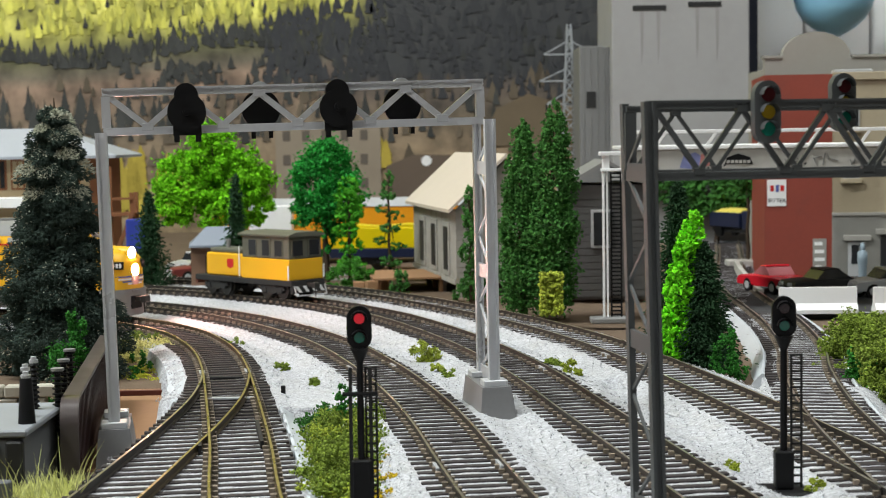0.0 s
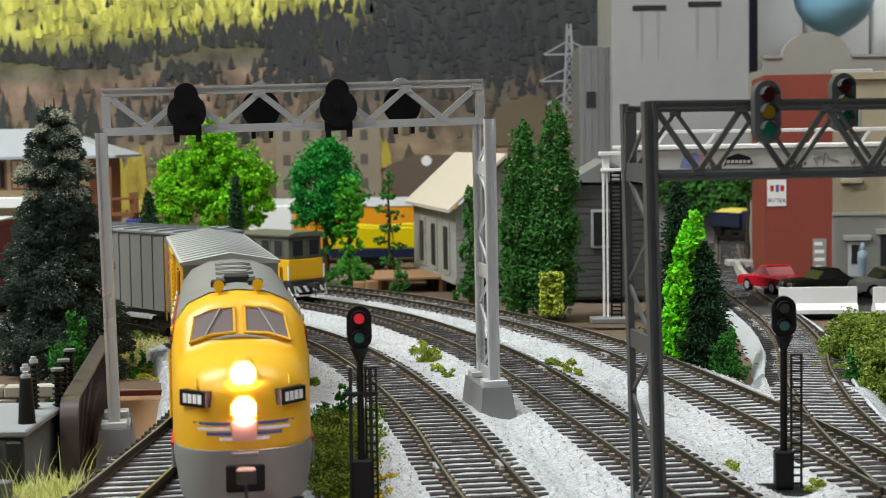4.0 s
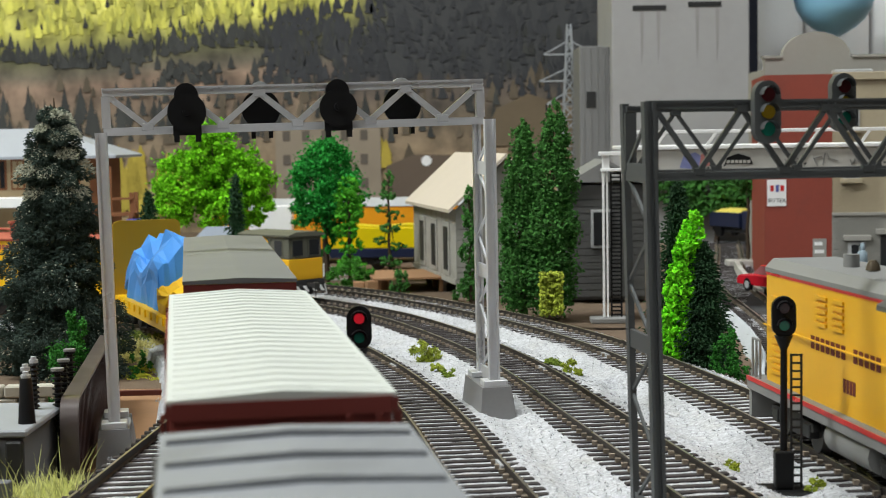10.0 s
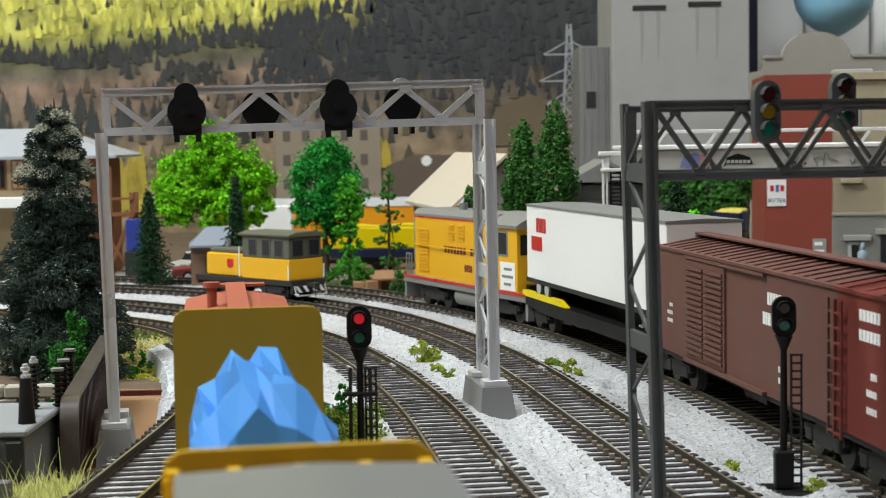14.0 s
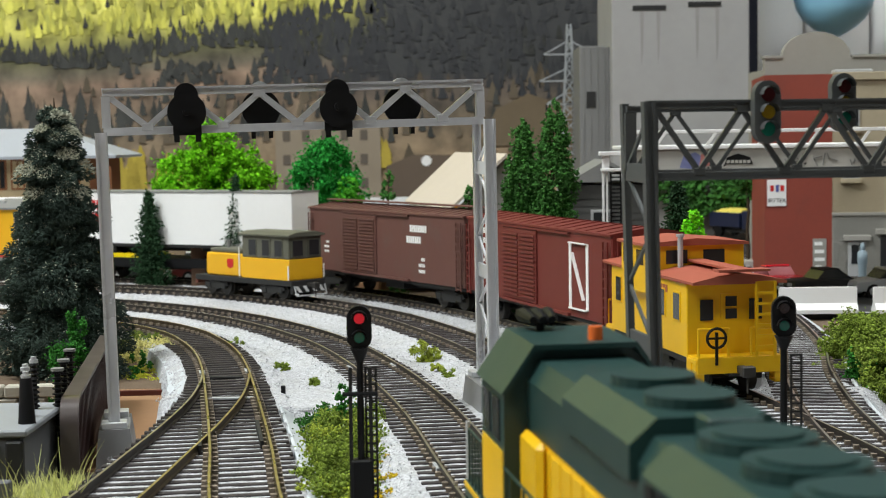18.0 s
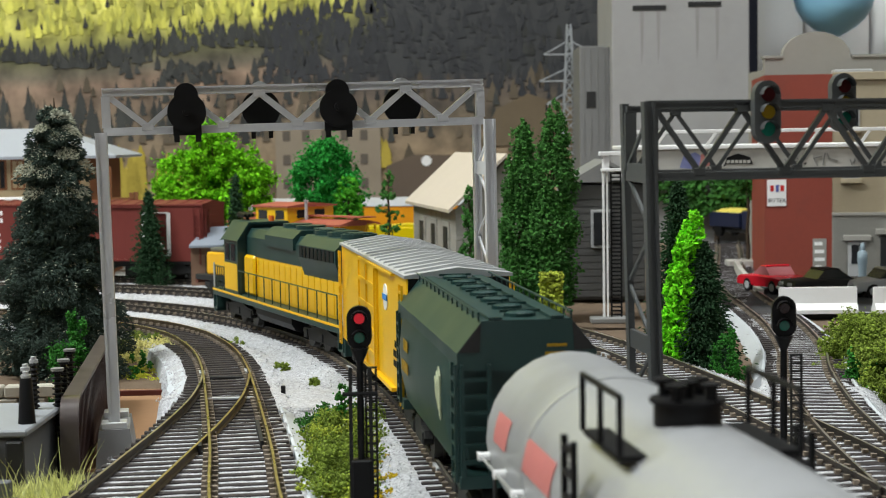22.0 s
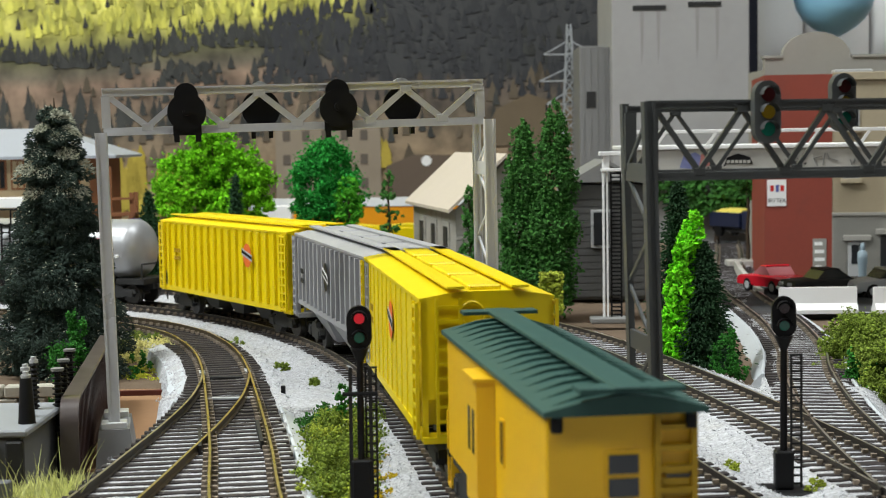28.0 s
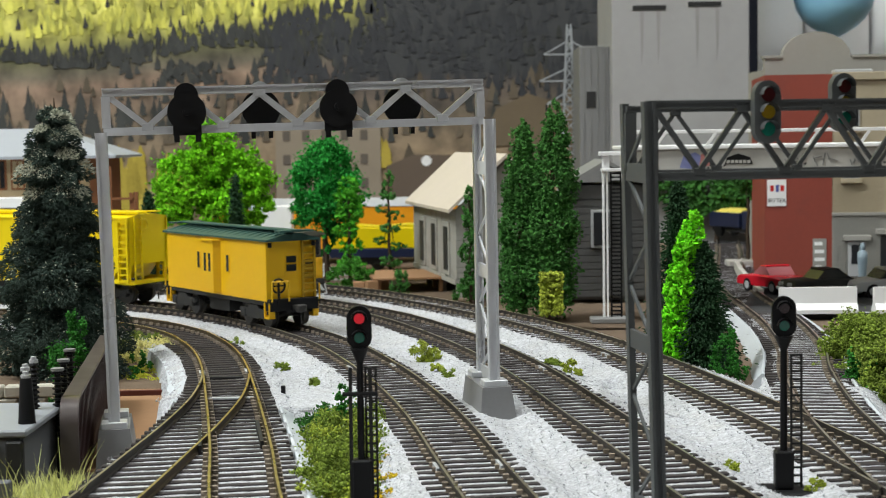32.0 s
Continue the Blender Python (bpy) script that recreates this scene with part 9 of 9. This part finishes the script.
def automobile(label, x, y, z, rz, paint_mat, length=52, group="", glass=None):
    t = thing("car", label, "car", at(x, y, z, rz), group)
    h, w = length / 2, 10
    low = [(-h, 4), (-h - 0.5, 7), (-h + 1, 9.5), (-h + 12, 10.4), (h - 18, 10.4), (h - 2, 9.2), (h, 7), (h - 0.5, 4)]
    rings = [[(px, yy, pz if k in (1, 2) else 4 + (pz - 4) * 0.86) for px, pz in low] for k, yy in enumerate((-w, -w + 1.5, w - 1.5, w))]
    part("body", Geo().loft(rings), paint_mat, t, smooth=35)
    cab = [(-h + 14, 10), (-h + 19, 15.2), (h - 22, 15.2), (h - 14, 10)]
    part("cabin", Geo().prism(cab, "y", -w + 1.6, w - 1.6), glass or M_GLASS, t)
    part("roof", Geo().box(-h + 18.5, h - 21.5, -w + 1.8, w - 1.8, 14.6, 15.9, 0.5), paint_mat, t)
    for s in (-1, 1):
        part("headlight", Geo().cyl((-h - 0.2, s * 6.5, 7.6), (-h - 0.9, s * 6.5, 7.6), 1.2, 12).cyl((-h - 0.2, s * 3.8, 7.6), (-h - 0.9, s * 3.8, 7.6), 1.1, 12), M_LGREY, t, smooth=40)
        for wx in (-h + 10, h - 11):
            wh = part("wheel", Geo().cyl((wx, s * 7.6, 3.9), (wx, s * 10.1, 3.9), 3.9, 18), M_BLACK, t, smooth=40)
            part("hubcap", Geo().cyl((wx, s * 10, 3.9), (wx, s * 10.4, 3.9), 2.2, 14), M_LGREY, wh, smooth=40)
    part("bumper", Geo().box(-h - 1.6, -h - 0.4, -w + 0.6, w - 0.6, 4.2, 6, 0.3), M_LGREY, t)
    part("bumper", Geo().box(h + 0.2, h + 1.3, -w + 0.6, w - 0.6, 4.2, 6, 0.3), M_LGREY, t)
    return t


M_CARRED = paint("glossy_red_car_paint", (0.6, 0.015, 0.03), 0.16, var=0.03)
automobile("red convertible car parked beside the branch track", 189, 900, -2.5, 112, M_CARRED, 46, glass=paint("tinted_car_glass", (0.45, 0.16, 0.17), 0.1))
automobile("dark grey car behind the white barrier", 213, 872, -2.5, 14, M_FRAME, 50)
automobile("pale silver car behind the white barriers", 247, 868, -2.5, 10, M_LGREY, 50)
automobile("white station wagon on the far lot", -172, 1120, -5, 60, M_WHITE, 52, "far parked cars")
automobile("dark red car on the far lot", -158, 1060, -5, 20, M_OXIDE, 52, "far parked cars")
tk = thing("truck", "dark blue dump truck with a yellow load", "truck", at(249, 1310, 3, -62) @ Matrix.Diagonal((0.82, 0.82, 0.82, 1)))
M_NAVY = paint("dark_navy_paint", (0.012, 0.018, 0.05), 0.35, var=0.05)
part("chassis", Geo().box(-38, 38, -8, 8, 5, 9), M_FRAME, tk)
part("cab", Geo().box(12, 26, -11, 11, 8, 27, 1.2), M_NAVY, tk)
part("bonnet", Geo().box(26, 40, -8, 8, 8, 19, 1.5), M_NAVY, tk)
part("windscreen", Geo().box(25.8, 26.4, -9, 9, 19, 25.5), M_GLASS, tk)
part("tipper_body", Geo().box(-38, 10, -12.5, 12.5, 10, 25, 0.8), M_NAVY, tk)
part("load", Geo().prism([(-11.5, 24), (-6, 28), (6, 29), (11.5, 24)], "x", -37, 9), paint("pale_yellow_load", (0.75, 0.62, 0.12), 0.8), tk)
for wx in (-24, 30):
    for s in (-1, 1):
        part("wheel", Geo().cyl((wx, s * 8, 5.5), (wx, s * 12, 5.5), 5.6, 18), M_BLACK, tk, smooth=40)
for s in (-1, 1):
    part("headlight", Geo().cyl((40, s * 6.5, 13), (40.8, s * 6.5, 13), 1.6, 12), M_WHITE, tk)
part("bumper", Geo().box(40.4, 42, -11, 11, 6, 9, 0.3), M_LGREY, tk)
part("letter_bars", bars([word(6, 2.2, 0.6)], -30, 12.5, 20, 3, 4, 0.15), M_LGREY, tk)
t = thing("truck", "small yellow lorry behind the street tree", "truck", at(290, 1350, 3, -70))
part("body", Geo().box(-30, 10, -11, 11, 6, 28, 1), M_YEL, t)
part("cab", Geo().box(10, 28, -10, 10, 6, 24, 2), M_YEL, t)
for wx in (-18, 20):
    for s in (-1, 1):
        part("wheel", Geo().cyl((wx, s * 8, 5), (wx, s * 11.4, 5), 5, 16), M_BLACK, t, smooth=40)
leafy_tree("dark street tree in a planter beside the trucks", 213, 1100, -5, [(0, 0, 70, 12, 10, 14), (4, 0, 60, 10, 9, 10)], M_CYP, 62, 66, 1.6, 420, (1.2, 2.2), name="street_tree")
solid("tree_planter", Geo().box(-16, 14, -8, 8, 0, 6, 0.6), M_CONC, "low grey stone planter round the street tree", "planter", at(213, 1094, -5))
leafy_tree("dark green trees far behind the road", 232, 1336, -5, [(-36, 0, 56, 26, 8, 20), (26, 0, 54, 28, 8, 22), (0, 0, 44, 30, 8, 18), (44, 0, 40, 18, 8, 18)], M_CYP, 63, 50, 2.4, 400, (1.5, 3), name="far_tree")
fg = Geo().lathe([(2.2, 0), (2.6, 9), (3.1, 14), (2.9, 18), (1.2, 19.4), (1.5, 21), (1.3, 23), (0.3, 23.8)], 12)
solid("figurine", fg, paint("blue_grey_figurine_paint", (0.28, 0.36, 0.42), 0.6, var=0.1), "tiny painted figurine standing by the shop door", "figurine", at(252, 946, -2), smooth=50)

# far left: depot with a hipped roof, shed, parked passenger cars
M_TAN = paint("tan_stucco", (0.42, 0.33, 0.2), 0.8, var=0.06, scale=20, fine=0.04)
M_TIMB = paint("brown_timber_trim", (0.22, 0.09, 0.04), 0.7, var=0.08)
M_ROOFG = paint("blue_grey_roof", (0.36, 0.38, 0.42), 0.6, var=0.06, scale=20, fine=0.03)
dp = thing("depot", "tan depot with a blue-grey hipped roof and brown windows", "building", at(-282, 1130, -6))
part("wall", Geo().box(-90, 30, 0, 70, 0, 86), M_TAN, dp)
rf_ = Geo().add([(-104, -14, 86), (52, -14, 86), (52, 84, 86), (-104, 84, 86), (-50, 35, 106), (0, 35, 106), (-104, -14, 84), (52, -14, 84), (52, 84, 84), (-104, 84, 84)], [(0, 1, 5, 4), (1, 2, 5), (2, 3, 4, 5), (3, 0, 4), (0, 6, 7, 1), (1, 7, 8, 2), (2, 8, 9, 3), (3, 9, 6, 0), (6, 9, 8, 7)])
part("roof", rf_, M_ROOFG, dp)
part("canopy", Geo().box(-96, 30, -22, 0, 50, 57, 0.4), M_WHITE, dp)
for k in range(9):
    x = -86 + k * 13
    w_ = part("window", Geo().box(x - 5, x + 5, -0.9, 0.2, 62, 84, 0.2), M_TIMB, dp)
    part("pane", Geo().box(x - 3.6, x - 0.5, -1.2, -0.8, 63.5, 82.5).box(x + 0.5, x + 3.6, -1.2, -0.8, 63.5, 82.5), M_TAN if k % 2 else M_GLASS, w_)
part("dark_wing", Geo().box(30, 40, 0, 60, 0, 84), M_TIMB, dp)
st = thing("stair_tower", "red-brown timber stair frame beside the depot", "stair", at(-223, 1100, -6))
for x in (-10, 8):
    for y in (-6, 8):
        part("post", Geo().bar((x, y, 0), (x, y, 78 if x < 0 else 60), 3), M_TIMB, st)
part("landing", Geo().box(-12, 10, -8, 10, 44, 46), M_TIMB, st)
part("stringer", Geo().bar((-10, -7, 4), (8, -7, 45), 2.6).bar((8, -7, 4), (-10, -7, 30), 2.2), M_TIMB, st)
part("guard_rail", Geo().bar((-12, -8, 56), (10, -8, 56), 1.6).bar((10, -8, 46), (10, -8, 56), 1.6), M_TIMB, st)
solid("container", Geo().box(-7, 7, -6, 6, 0, 22, 0.6), paint("deep_blue_bin", (0.03, 0.05, 0.3), 0.5), "deep blue metal bin beside the stairs", "bin", at(-210, 1085, 14))
solid("bin_stand", Geo().box(-8, 8, -7, 7, 0, 20, 0.4), M_FRAME, "dark stand under the blue bin", "stand", at(-210, 1085, -6))
sh = thing("small_shed", "small tan shed with a grey pitched roof", "shed", at(-146, 1000, -6, 8))
part("wall", Geo().box(-14, 14, 0, 22, 0, 28.4), paint("brown_shed_boards", (0.2, 0.12, 0.08), 0.8, var=0.12), sh)
part("roof", Geo().add([(-15, -5, 29), (19, -5, 29), (19, 27, 29), (-15, 27, 29), (-4, 11, 40), (12, 11, 40), (-15, -5, 27.6), (19, -5, 27.6), (19, 27, 27.6), (-15, 27, 27.6)], [(0, 1, 5, 4), (1, 2, 5), (2, 3, 4, 5), (3, 0, 4), (0, 6, 7, 1), (1, 7, 8, 2), (2, 8, 9, 3), (3, 9, 6, 0), (6, 9, 8, 7)]), paint("dull_blue_roof", (0.24, 0.27, 0.32), 0.6, var=0.1, scale=40, fine=0.05), sh)
part("door", Geo().box(-5, 4, -0.8, 0, 0, 22), M_FRAME, sh)


M_ORANGE = paint("orange_coach_paint", (0.75, 0.3, 0.01), 0.4, var=0.04)


def coach(label, x, y, z, rz, length, low, mid, roof, base):
    t = thing("passenger_car", label, "passenger car", at(x, y, z, rz), "parked passenger cars")
    h = length / 2
    part("body", Geo().box(-h, h, -16, 16, 8, 22, 0.4), low, t)
    part("upper_side", Geo().box(-h, h, -15.9, 15.9, 22, 42, 0.4), mid, t)
    part("roof", Geo().prism([(-16.4, 41.5)] + [(-16.4 + 32.8 * k / 8, 42 + 6 * math.sin(math.pi * k / 8)) for k in range(9)] + [(16.4, 41.5)], "x", -h, h), roof, t, smooth=40)
    part("sill", Geo().box(-h, h, -16.2, 16.2, 5, 8.6), base, t)
    part("stripe", Geo().box(-h, h, -16.15, 16.15, 21.3, 23), M_RED, t)
    for xx in (-h + 34, h - 34):
        truck(t, xx)
    return t


coach("orange and grey passenger car parked behind the trees", -60, 1215, -4, -2, 230, M_ORANGE, M_ORANGE, M_LGREY, M_BLACK)
solid("trailer_body", Geo().box(-16, 16, -8, 8, 0, 46, 0.5), M_WHITE, "pale grey box body beside the passenger car", "trailer", at(-128, 1180, -6))
gn = thing("gondola", "bright yellow and blue gondola parked behind the trees", "gondola", at(-10, 1130, -4, -2))
part("body", Geo().box(-70, 70, -14, 14, 15, 30, 0.6), M_YEL2, gn)
part("frame", Geo().box(-70, 70, -14.4, 14.4, 8.5, 15, 0.4), M_NAVY, gn)
part("cover", Geo().prism([(-70, 29.8), (-50, 31.6), (-36, 30.4), (-14, 31.8), (6, 30.2), (30, 31.8), (52, 30.4), (70, 29.8)], "y", -13.6, 13.6), M_YEL2, gn)
for xx in (-46, 46):
    truck(gn, xx)
solid("lot", Geo().box(-130, 90, -60, 90, 0, 2, 0.3), paint("pale_grey_lot", (0.32, 0.32, 0.31), 0.85, var=0.1, scale=20, fine=0.06), "pale grey paved lot behind the tracks", "ground", at(-150, 1120, -8), kind="structure")


# ---- motion of the trains ----
def bend(v):
    """Length run by a train on the outer track to length along its line: the train slackens in the curve."""
    if v < 554:
        return 612 + 0.95 * (v - 554)
    return v if v > 1018 else float(np.interp(v, (554, 612, 670, 728, 786, 844, 902, 960, 1018), (612, 667, 722, 766, 808, 854, 905, 961, 1018)))


def ease(v):
    """The same for the double main track."""
    if v < 650:
        return v
    return v - 6 if v > 1200 else float(np.interp(v, (650, 720, 790, 850, 905, 960, 1034, 1100, 1200), (650, 718, 782, 832, 874, 923, 1000, 1080, 1194)))


def run(car, track, speed, middle, wheelbase, forward):
    """Keys a vehicle along a track. middle: its place along the track at 20 s; forward: +1 if it faces the far end."""
    rows = []
    for k in range(0, 65):
        t = k * 0.5
        s = middle + speed * (t - 20.0)
        a, b = (on_line(track, bend(v) if track is L4 else ease(v) if track is L2 else v) for v in (s - wheelbase / 2, s + wheelbase / 2))
        d = (b - a) * forward
        c = (a + b) / 2
        rows.append((t, at(c[0], c[1], 0, math.degrees(math.atan2(d[1], d[0])))))
    # keep the turn continuous
    walk(car, rows)


def motions():
    for car, key, speed, middle, base, fwd in FLEET:
        run(car, TRACKS[key], speed, middle, base, fwd)


motions()
